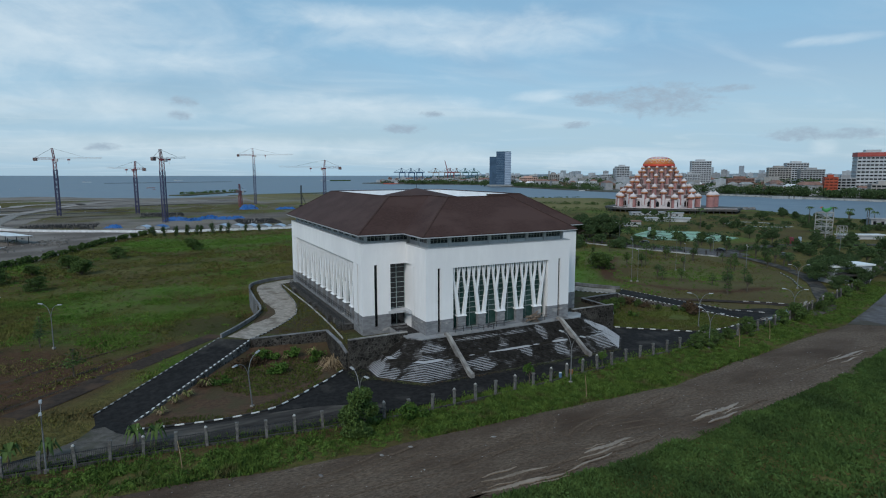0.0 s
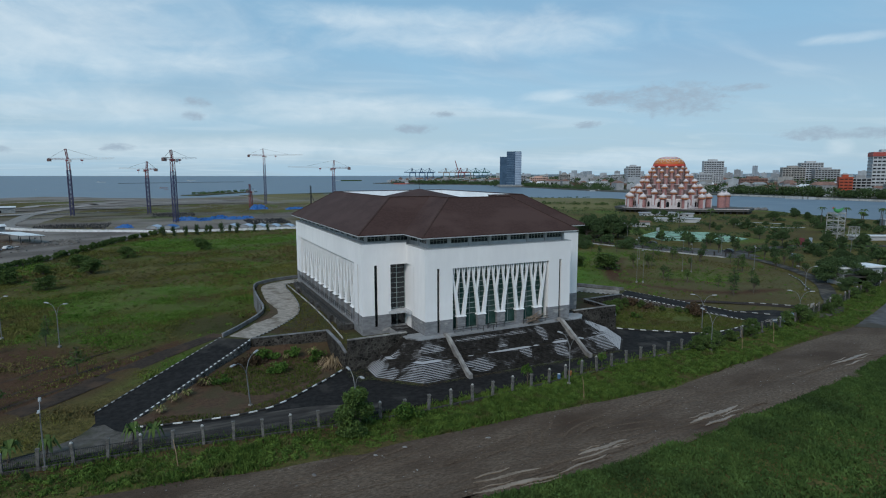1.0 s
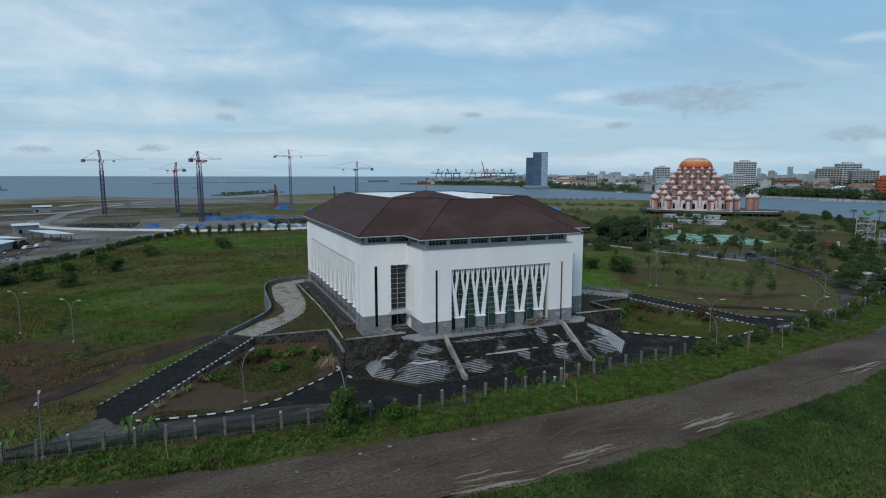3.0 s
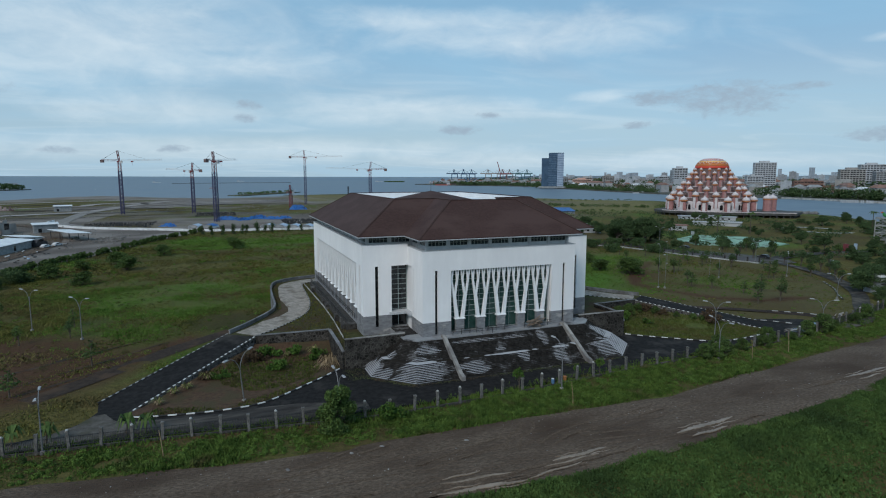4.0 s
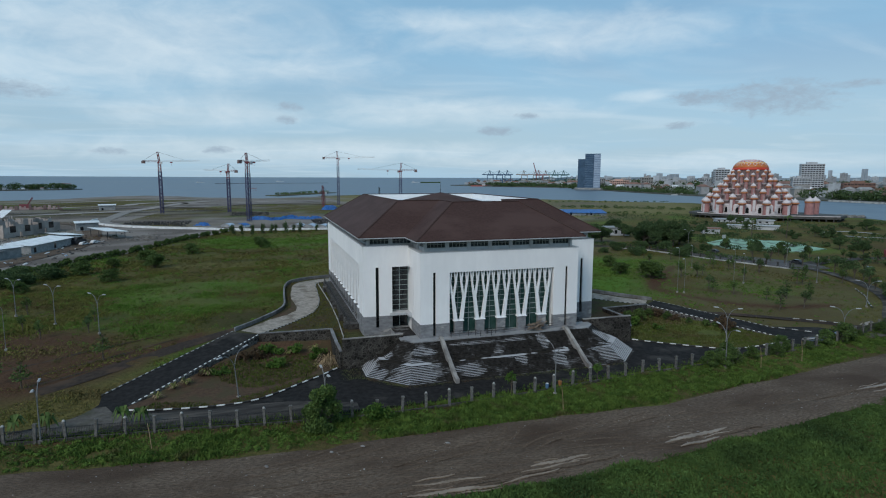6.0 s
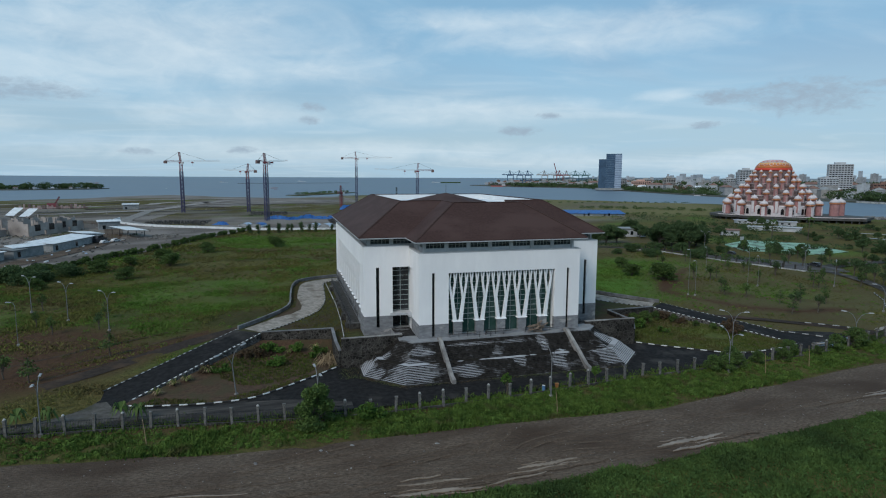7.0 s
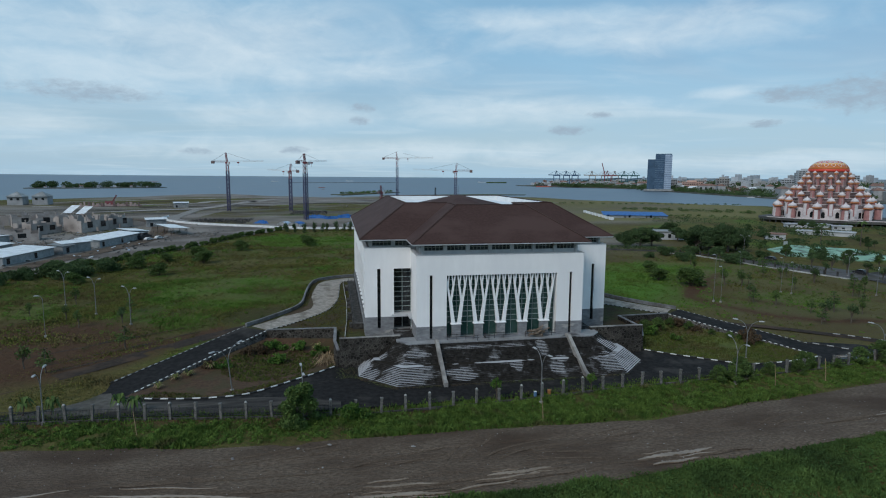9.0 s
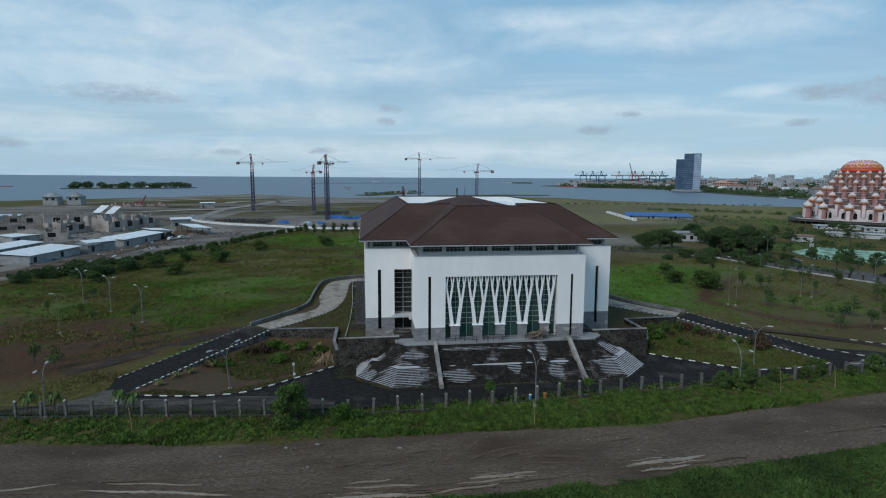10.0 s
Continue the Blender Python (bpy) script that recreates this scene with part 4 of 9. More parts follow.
# raised yard round the hall
HALF = [(-12.9, 2.1), (-13.7, 3.6), (-13.7, 12.0), (-26.4, 14.4), (-31.2, 18.2), (-26.4, 24.2), (-21.4, 34), (-20.7, 47), (-20.2, 58), (-18.4, 64.8), (-13, 69), (-6, 71)]
PLAT = HALF + mirror(HALF)[::-1]
structure("yard", Shape().prism(PLAT, -0.4, YARD), YARDG, "raised yard of thin grass round the hall", "ground")
OUT = [(-29.6, 18.4), (-25.0, 24.4), (-19.9, 34.7), (-19.2, 48), (-18.4, 58.6), (-16.8, 63.8), (-12.2, 67.4), (-6, 69.0)]
INN = [(-26.2, 15.0), (-22.2, 19.0), (-15.8, 28.4), (-13.4, 38.5), (-12.7, 50), (-12.4, 59), (-11.2, 62.6), (-6, 65.4)]
for tag, o, i in (("left", OUT, INN), ("right", mirror(OUT), mirror(INN))):
    a, b = smooth_line(o, 6), smooth_line(i, 6)
    sheet = ribbon(a, b, YARD + 0.04) if tag == "right" else ribbon(b, a, YARD + 0.04)
    structure("yard_drive", sheet, DRIVE, "pale worn concrete drive curving round the hall", "road")


structure("earth_patch", ribbon([(-24.2, 25.6), (-22.3, 29), (-20.9, 32), (-19.9, 34.7), (-19.5, 40), (-19.4, 44)], [(-24.0, 25.5), (-20.8, 28.4), (-18.9, 31.6), (-18.5, 35), (-18.9, 40), (-19.3, 44)], YARD + 0.055), GARDENM, "brown earth washed onto the drive beside the parapet", "earth")


def ramp(flip):
    f = (lambda p: (30 - p[0], p[1])) if flip else (lambda p: p)
    (a0, a1), (b0, b1) = RAMP_LO, RAMP_HI
    s = Shape()
    top = [(*f(a0), 0.06), (*f(a1), YARD + 0.05), (*f(b1), YARD + 0.05), (*f(b0), 0.06)]
    low = [(p[0], p[1], -0.3) for p in top]
    faces = [(0, 1, 2, 3), (4, 7, 6, 5), (0, 4, 5, 1), (1, 5, 6, 2), (2, 6, 7, 3), (3, 7, 4, 0)]
    s.add(top + low, faces if flip else [g[::-1] for g in faces])
    structure("ramp", s, ASPHALT, "black asphalt ramp rising to the yard", "ramp")
    w = Shape()
    for t in range(24):
        p = [a0[k] + (a1[k] - a0[k]) * t / 24 for k in (0, 1)]
        q = [a0[k] + (a1[k] - a0[k]) * (t + 1) / 24 for k in (0, 1)]
        h0, h1 = YARD * t / 24, YARD * (t + 1) / 24
        n = Vector((q[1] - p[1], -(q[0] - p[0]))).normalized() * 0.22
        quad = [f(v) for v in ((p[0], p[1]), (q[0], q[1]), (q[0] + n.x, q[1] + n.y), (p[0] + n.x, p[1] + n.y))]
        b = [(x, y, -0.2) for x, y in quad] + [(x, y, z) for (x, y), z in zip(quad, (h0 + 0.04, h1 + 0.04, h1 + 0.04, h0 + 0.04))]
        fs = [(3, 2, 1, 0), (4, 5, 6, 7), (0, 1, 5, 4), (1, 2, 6, 5), (2, 3, 7, 6), (3, 0, 4, 7)]
        w.add(b, [g[::-1] for g in fs] if not flip else fs)
    structure("ramp_wall", w, WALLSTONE, "rough grey stone wall beside the ramp", "wall")


ramp(False)
ramp(True)
GARDEN = [(-44.2, -6.4), (-41.5, -7.4), (-36, -8.4), (-31, -8.7), (-27, -8.1), (-23.5, -5.8), (-20.2, -3.0), (-17.2, -0.6), (-13.8, 2.6), (-13.8, 11.9), (-26.5, 14.2), (-43.6, -5.2)]
for g in (GARDEN, mirror(GARDEN)):
    structure("garden_bed", Shape().prism(g, -0.3, 0.14), GARDENM if g is GARDEN else LAWN, "garden island of patchy grass and brown soil", "ground")


def bank_z(x, y):
    """Height of the planted earth that rises to the ramp's wall and the retaining wall."""
    xx = np.minimum(x, 30 - np.asarray(x, float))
    (x0, y0), (x1, y1) = RAMP_LO
    t = np.clip(((xx - x0) * (x1 - x0) + (y - y0) * (y1 - y0)) / ((x1 - x0) ** 2 + (y1 - y0) ** 2), 0, 1)
    ramp_side = 0.62 * YARD * t * np.exp(-np.maximum(0, near_line(xx, y, RAMP_LO) - 0.6) / 2.6)
    back = 2.3 * np.exp(-np.maximum(0, near_line(xx, y, [(-26.4, 14.3), (-13.8, 12.0)]) - 0.5) / 2.8)
    return 0.02 + np.maximum(ramp_side, back) + 0.07 * waves(x, y, 2.5, 71)


for g in (GARDEN, mirror(GARDEN)):
    gx, gy = np.arange(min(p[0] for p in g), max(p[0] for p in g) + 0.5, 0.5), np.arange(-9, 15, 0.5)
    X, Y = np.meshgrid(gx, gy)
    bank = Shape()
    bank.v = np.stack([X, Y, bank_z(X, Y)], -1).reshape(-1, 3).tolist()
    ok = inside(X[:-1, :-1] + 0.25, Y[:-1, :-1] + 0.25, g)
    q = (np.arange(len(gy) - 1)[:, None] * len(gx) + np.arange(len(gx) - 1)[None, :])[ok]
    bank.f = np.stack([q, q + 1, q + 1 + len(gx), q + len(gx)], -1).tolist()
    structure("garden_bank", bank, GARDENM if g is GARDEN else LAWN, "planted earth bank rising to the stone wall", "ground", smooth=True)


# retaining walls
def strip_wall(line, z0, tops, width, material, cap, label):
    s, c = Shape(), Shape()
    for i in range(len(line) - 1):
        (x0, y0), (x1, y1) = line[i], line[i + 1]
        h = math.atan2(y1 - y0, x1 - x0)
        nx, ny = -math.sin(h) * width / 2, math.cos(h) * width / 2
        for sh, lo0, lo1, up0, up1, g in ((s, z0, z0, tops[i], tops[i + 1], 1.0), (c, tops[i], tops[i + 1], tops[i] + 0.14, tops[i + 1] + 0.14, 1.35)):
            q = [(x0 - nx * g, y0 - ny * g), (x1 - nx * g, y1 - ny * g), (x1 + nx * g, y1 + ny * g), (x0 + nx * g, y0 + ny * g)]
            sh.add([(*p, z) for p, z in zip(q, (lo0, lo1, lo1, lo0))] + [(*p, z) for p, z in zip(q, (up0, up1, up1, up0))],
                   [(3, 2, 1, 0), (4, 5, 6, 7), (0, 1, 5, 4), (1, 2, 6, 5), (2, 3, 7, 6), (3, 0, 4, 7)])
    ob = structure("retaining_wall", s, material, label, "wall")
    part("coping", c, cap, ob, "pale grey coping")
    return ob


for mir in (False, True):
    m = mirror if mir else (lambda p: p)
    strip_wall(m([(-13.0, 1.75), (-2.6, 1.95)]), -0.2, (5.05, 5.05), 0.4, WALLRUB, CONCRETE, "dark stained stone retaining wall beside the stairs")
    strip_wall(m([(-26.2, 14.3), (-13.7, 12.1), (-13.8, 3.4), (-13.2, 1.9)]), -0.2, (3.75, 4.2, 4.2, 2.9), 0.4, WALLRUB, COPING, "dark rubble retaining wall with a grey coping")
    strip_wall(m(smooth_line([(-30.6, 18.2), (-26.5, 24.2), (-21.5, 34), (-20.8, 47), (-20.2, 58), (-18.4, 64.9), (-13, 69), (-6, 71)], 4)), 0.0, [4.1] * 40, 0.28, COPING, COPING, "low grey parapet wall round the yard drive")

# ---- the hall
T0, TOP, PORCH_TOP, SOCLE = 4.6, 19.65, 19.25, 6.95
hall = thing("hall", "large white hall with a brown hipped roof and branching columns", "building", at=(15, 36, YARD))
YB = 64.0

front_holes = [(2.25, 2.75, 4.75, 15.85), (27.45, 27.95, 4.75, 15.85), (5.2, 25.1, 4.9, 15.75)]
left_holes = [(10.3, 10.9, 4.75, 15.9), (61.0, 61.5, 4.75, 15.9), (13.0, 58.8, 4.9, 15.95)]
lbf_holes = [(-6.05, -5.45, 4.8, 15.85), (-3.05, 1.2, 3.0, 15.85)]
side_holes = [(4.7, 5.0, 4.9, 15.6), (5.9, 8.2, 3.0, 15.85)]


def two_tone(name, axis, at, depth, a0, a1, z0, holes, top=TOP):
    """White wall over a grey stone socle."""
    w = part(name, Shape().wall(axis, at, depth, a0, a1, SOCLE, top, holes), WHITE, hall)
    off = -0.06 if depth > 0 else 0.06
    part("socle", Shape().wall(axis, at + off, depth - off * 1.2, a0, a1, z0, SOCLE, holes), STONE, hall, "grey stone cladding")
    return w


two_tone("front_wall", "y", 0.0, 0.6, 0.0, 30.0, T0 - 0.3, front_holes, PORCH_TOP)
two_tone("wing_front_wall", "y", 8.2, 0.6, -8.3, 0.02, YARD - 0.2, lbf_holes)
two_tone("wing_front_wall", "y", 8.2, 0.6, 29.98, 38.3, YARD - 0.2, [(35.45, 36.05, 4.8, 15.85)])
two_tone("side_wall", "x", 0.0, 0.6, 0.6, 8.2, T0 - 0.3, side_holes, PORCH_TOP)
two_tone("side_wall", "x", 30.0, -0.6, 0.6, 8.2, T0 - 0.3, [], PORCH_TOP)
two_tone("flank_wall", "x", -8.3, 0.6, 8.8, YB, YARD - 0.2, left_holes)
two_tone("flank_wall", "x", 38.3, -0.6, 8.8, YB, YARD - 0.2, left_holes)
two_tone("back_wall", "y", YB, -0.6, -7.7, 37.7, YARD - 0.2, [])
for x0, x1, y0, y1 in ((-0.05, 30.05, -0.05, 0.65), (-8.35, 0.0, 8.15, 8.85), (30, 38.35, 8.15, 8.85), (-0.05, 0.65, 0.65, 8.15), (29.35, 30.05, 0.65, 8.15), (-8.35, -7.65, 8.85, YB + 0.05), (37.65, 38.35, 8.85, YB + 0.05), (-7.65, 37.65, YB - 0.65, YB + 0.05)):
    zc = PORCH_TOP if y1 < 8.5 and x0 > -1 and x1 < 31 else TOP
    part("parapet_coping", Shape().box(x0, x1, y0, y1, zc, zc + 0.1), TRIM, hall, "pale grey coping")
part("gutter_deck", Shape().box(0.6, 29.4, 0.6, 9.4, 18.6, 18.75).box(-7.7, 37.7, 9.4, YB - 0.6, 18.6, 18.75), CLERE, hall)
part("inner_floor", Shape().box(0.6, 29.4, 0.6, 8.8, 4.3, 4.55).box(-7.7, 37.7, 8.8, YB - 0.6, 4.3, 4.55), TERRACE, hall)


# recess in the inner corner, with its glazing, slab and door
def corner(flip):
    fx = (lambda x: 30 - x) if flip else (lambda x: x)
    bx = lambda s, x0, x1, *r: s.box(min(fx(x0), fx(x1)), max(fx(x0), fx(x1)), *r)
    s = Shape()
    bx(s, 0.3, 0.58, 5.7, 10.0, 4.3, 16.2)
    bx(s, -3.3, -3.05, 8.8, 10.0, 4.3, 16.2)
    bx(s, -3.05, 0.3, 8.8, 10.0, 15.86, 16.2)
    part("recess_wall", s, WHITE, hall)
    g = Shape()
    bx(g, -3.05, 0.3, 9.7, 9.75, 4.5, 15.86)
    glass = part("recess_glazing", g, DARKGLASS, hall, "dark glazing in the corner recess")
    m = Shape()
    for k in range(9):
        bx(m, -3.05, 0.3, 9.62, 9.70, 7.6 + k * 0.92, 7.67 + k * 0.92)
    for x in (-3.0, -1.38, 0.22):
        bx(m, x - 0.05, x + 0.05, 9.6, 9.70, 4.6, 15.86)
    part("mullions", m, MULLION, glass)
    c = Shape()
    bx(c, -3.5, 0.62, 7.5, 9.7, 7.05, 7.45)
    bx(c, -0.55, 0.62, 5.7, 7.5, 7.05, 7.45)
    part("entrance_canopy", c, TRIM, hall, "pale canopy slab wrapping the corner")


corner(False)


def slit_glass(axis, at, a0, a1, z0, z1):
    s, n = Shape(), 9
    s.box(a0, a1, at, at + 0.05, z0, z1) if axis == "y" else s.box(at, at + 0.05, a0, a1, z0, z1)
    g = part("slit_window", s, DARKGLASS, hall, "tall narrow dark window")
    for k in range(1, n):
        z = z0 + (z1 - z0) * k / n
        m = Shape().box(a0, a1, at - 0.05, at, z - 0.03, z + 0.03) if axis == "y" else Shape().box(at - 0.05, at, a0, a1, z - 0.03, z + 0.03)
        part("glazing_bar", m, IRON, g)


for h in front_holes[:2]:
    slit_glass("y", 0.35, *h)
slit_glass("y", 8.55, *lbf_holes[0])
slit_glass("y", 8.55, 35.45, 36.05, 4.8, 15.85)
slit_glass("x", 0.35, *side_holes[0])
for h in left_holes[:2]:
    slit_glass("x", -7.95, *h)
    slit_glass("x", 37.9, *h)


# glazed screen behind the columns
def screen(axis, at, a0, a1, z0, z1, step):
    """Panes in a grid of mullions."""
    def bx(s, p, q, d0, d1, lo, hi):
        return s.box(p, q, at + d0, at + d1, lo, hi) if axis == "y" else s.box(at + d0, at + d1, p, q, lo, hi)
    frame_ = Shape()
    n = max(1, round((a1 - a0) / step))
    rows = [z0, z0 + 2.5] + [z0 + 2.5 + (z1 - z0 - 2.5) * (k + 1) / 9 for k in range(9)]
    for k in range(n + 1):
        a = a0 + (a1 - a0) * k / n
        bx(frame_, a - 0.03, a + 0.03, -0.06, 0.05, z0, z1)
    for z in rows:
        bx(frame_, a0, a1, -0.09, 0.05, z - 0.05, z + 0.05)
    f = part("window_frame", frame_, MULLION, hall, "grey-green mullions")
    for k in range(n):
        for z in range(len(rows) - 1):
            p = Shape()
            bx(p, a0 + (a1 - a0) * k / n + 0.05, a0 + (a1 - a0) * (k + 1) / n - 0.05, -0.01, 0.02, rows[z] + 0.05, rows[z + 1] - 0.05)
            part("pane", p, GLASS, f)
    return f


screen("y", 1.5, 5.2, 25.1, 4.75, 15.75, 1.99)
screen("x", -6.8, 13.0, 58.8, 4.9, 15.95, 4.16)
part("side_infill", Shape().box(4.9, 5.2, 0.6, 1.6, 4.5, 16).box(25.1, 25.4, 0.6, 1.6, 4.5, 16).box(-7.7, -6.7, 12.7, 13.0, 4.5, 16).box(-7.7, -6.7, 58.8, 59.1, 4.5, 16)
     .box(5.2, 25.1, 0.6, 1.6, 15.76, 16.0).box(-7.7, -6.7, 13.0, 58.8, 15.96, 16.2), WHITE, hall)
part("column_behind", Shape().box(10.3, 11.2, 2.2, 2.9, 4.6, 15.7).box(18.6, 19.5, 2.2, 2.9, 4.6, 15.7), WHITE, hall)


# branching columns
def branching(axis, at, c, z0, z1, pitch):
    """One column: a stone foot, a cap and two arms that fork twice."""
    def P(a, z, d=0.0):
        return (c + a, at + d, z) if axis == "y" else (at + d, c + a, z)
    up = (0, 1, 0) if axis == "y" else (1, 0, 0)
    k = pitch / 4.0
    foot, cap = Shape(), Shape()
    cap_z = z0 + 2.55
    foot.beam(P(0, z0 - 0.2), P(0, cap_z), 1.5 * k, 0.75, up)
    cap.beam(P(0, cap_z), P(0, cap_z + 0.18), 1.95 * k, 0.95, up, 1.75 * k, 0.85)
    zf, zt = z0 + 6.7, z0 + 9.4
    a = part("branching_column", cap, COLUMN, hall, "white branching concrete column")
    part("foot", foot, STONE, a, "grey stone foot")
    for sgn in (-1, 1):
        part("arm", Shape().beam(P(sgn * 0.52 * k, cap_z + 0.1), P(sgn * 1.02 * k, zf), 0.62 * k, 0.5, up, 0.50 * k, 0.45), COLUMN, a)
        for s2 in (-1, 1):
            m = sgn * 1.02 * k + s2 * 0.52 * k
            part("branch", Shape().beam(P(sgn * 1.02 * k + s2 * 0.06, zf - 0.25), P(m, zt), 0.36 * k, 0.40, up, 0.29 * k, 0.38), COLUMN, a)
            for s3 in (-1, 1):
                part("twig", Shape().beam(P(m + s3 * 0.03, zt - 0.15, s3 * 0.004), P(m + s3 * 0.27 * k, z1 + 0.02, s3 * 0.004), 0.21 * k, 0.34, up, 0.17 * k, 0.32), COLUMN, a)


for k in range(5):
    branching("y", 0.45, 6.95 + 4.0 * k, 4.6, 15.75, 4.0)
for k in range(11):
    branching("x", -7.85, 15.2 + 4.14 * k, 4.75, 15.95, 4.14)

# clerestory under the eaves
E = 0.95


def clerestory(axis, at, a0, a1, inward):
    s = Shape()
    n = max(1, round((a1 - a0) / 4.1))
    holes = []
    for k in range(n):
        b0 = a0 + (a1 - a0) * (k + 0.09) / n
        b1 = a0 + (a1 - a0) * (k + 0.91) / n
        holes.append((b0, b1, 19.95, 20.95))
    s.wall(axis, at, 0.3 * inward, a0, a1, 18.7, 21.4, holes)
    c = part("clerestory", s, CLERE, hall, "grey band of clerestory windows")
    bx = lambda sh, a, b, p, q, lo, hi: sh.box(a, b, min(p, q), max(p, q), lo, hi) if axis == "y" else sh.box(min(p, q), max(p, q), a, b, lo, hi)
    for b0, b1, lo, hi in holes:
        p, q = at + 0.16 * inward, at + 0.2 * inward
        part("clerestory_window", bx(Shape(), b0, b1, p, q, lo, hi), GREYGLASS, c)
        for j in range(1, 5):
            b = b0 + (b1 - b0) * j / 5
            part("glazing_bar", bx(Shape(), b - 0.025, b + 0.025, p, at + 0.12 * inward, lo, hi), MULLION, c)
        part("transom", bx(Shape(), b0, b1, p, at + 0.12 * inward, 20.5, 20.54), MULLION, c)
    for k in range(n + 1):
        a = a0 + (a1 - a0) * k / n
        part("pier", bx(Shape(), a - 0.25, a + 0.25, at - 0.15 * inward, at + 0.15 * inward, 18.7, 21.4), CLERE, c)


clerestory("y", 1.1, 1.1, 28.9, 1)
clerestory("y", 9.3, -7.2, 1.1, 1)
clerestory("y", 9.3, 28.9, 37.2, 1)
clerestory("x", 1.1, 1.1, 9.3, 1)
clerestory("x", 28.9, 1.1, 9.3, -1)
clerestory("x", -7.2, 9.3, YB - 1.1, 1)
clerestory("x", 37.2, 9.3, YB - 1.1, -1)

# roof: hipped ring, the porch wing's hips running into it
EZ, RZ, RUN = 21.4, 27.4, 9.3
ex0, ex1, ey0, ey1 = -9.2, 39.2, 7.25, YB + 0.9
fx0, fx1, fy0 = -0.9, 30.9, -0.95
rx0, rx1, ry0, ry1 = ex0 + RUN, ex1 - RUN, ey0 + RUN, ey1 - RUN
gx0, gx1, gy0 = fx0 + RUN, fx1 - RUN, fy0 + RUN
rv = [(ex0, ey0, EZ), (fx0, ey0, EZ), (fx0, fy0, EZ), (fx1, fy0, EZ), (fx1, ey0, EZ), (ex1, ey0, EZ), (ex1, ey1, EZ), (ex0, ey1, EZ),
      (rx0, ry0, RZ), (gx0, ry0, RZ), (gx0, gy0, RZ), (gx1, gy0, RZ), (gx1, ry0, RZ), (rx1, ry0, RZ), (rx1, ry1, RZ), (rx0, ry1, RZ)]
slopes = [(0, 1, 9, 8), (1, 2, 10, 9), (2, 3, 11, 10), (3, 4, 12, 11), (4, 5, 13, 12), (5, 6, 14, 13), (6, 7, 15, 14), (7, 0, 8, 15)]
for k, f in enumerate(slopes):
    lo = [(rv[i][0], rv[i][1], rv[i][2] - 0.22) for i in f]
    part("roof_slope", Shape().add([rv[i] for i in f] + lo, [(0, 1, 2, 3), (7, 6, 5, 4), (0, 4, 5, 1), (1, 5, 6, 2), (2, 6, 7, 3), (3, 7, 4, 0)]), SHINGLE, hall, "dark brown shingle slope")
for i, j in ((0, 8), (2, 10), (3, 11), (5, 13), (6, 14), (7, 15), (8, 9), (9, 10), (10, 11), (11, 12), (12, 13), (13, 14), (14, 15), (15, 8)):
    part("ridge", Shape().beam(Vector(rv[i]) + Vector((0, 0, 0.03)), Vector(rv[j]) + Vector((0, 0, 0.03)), 0.30, 0.08), RIDGE, hall)
soffit = Shape()
ring = [rv[i] for i in range(8)]
for i in range(8):
    p, q = Vector(ring[i]), Vector(ring[(i + 1) % 8])
    part("fascia", Shape().beam(p + Vector((0, 0, -0.20)), q + Vector((0, 0, -0.20)), 0.12, 0.13), TRIM, hall, "pale eaves board")
soffit.prism([(x + (0.1 if x < 15 else -0.1), y + 0.1) for x, y, _ in ring[:6]] + [(ex1 - 0.1, ey1 - 0.1), (ex0 + 0.1, ey1 - 0.1)], EZ - 0.36, EZ - 0.3)
part("soffit", soffit, CLERE, hall)
part("flat_roof", Shape().prism([(rx0, ry0), (gx0, ry0), (gx0, gy0), (gx1, gy0), (gx1, ry0), (rx1, ry0), (rx1, ry1), (rx0, ry1)], 25.9, 26.2), FLATROOF, hall, "white flat roof inside the brown ring")
part("upstand", Shape().wall("y", ry1 - 0.2, -0.3, rx0, rx1, 26.2, 27.3).wall("x", rx1 - 0.2, -0.3, ry0, ry1 - 0.6, 26.2, 27.3), FLATROOF, hall)
part("centre_roof", Shape().lathe([(10.5, 26.15), (0.9, 28.15), (0.0, 28.3)], 8, (15, 37, 0), radians(22.5)), SHINGLE, hall, "low brown pyramid roof in the middle")
part("lightning_rod", Shape().tube([(15, 37, 28.2), (15, 37, 30.4)], [0.05, 0.025], 6), IRON, hall)
# piers carrying the structure inside, so that nothing shows through the glass
part("core_wall", Shape().box(6, 24, 14, 14.3, 4.55, 18.6).box(-1, -0.7, 12, 60, 4.55, 18.6), CLERE, hall)

# ---- stairs and terrace
N_STEP, TREAD, LAND_W = 26, 0.265, 1.0
stairs = thing("staircase", "wide outdoor staircase of grey concrete blackened by mildew", "staircase", at=(15, -9.3, 0))


def stair_edge(u):
    lerp = lambda a, b: (a[0] + (b[0] - a[0]) * u, a[1] + (b[1] - a[1]) * u)
    o, i = [(-10, 1.5), (-10, -3.5), (-4.3, -9.3)], [(-3.4, 1.5), (-3.4, 0.2), (-1.6, -1.75)]
    return [lerp(p, q) for p, q in zip(o, i)]


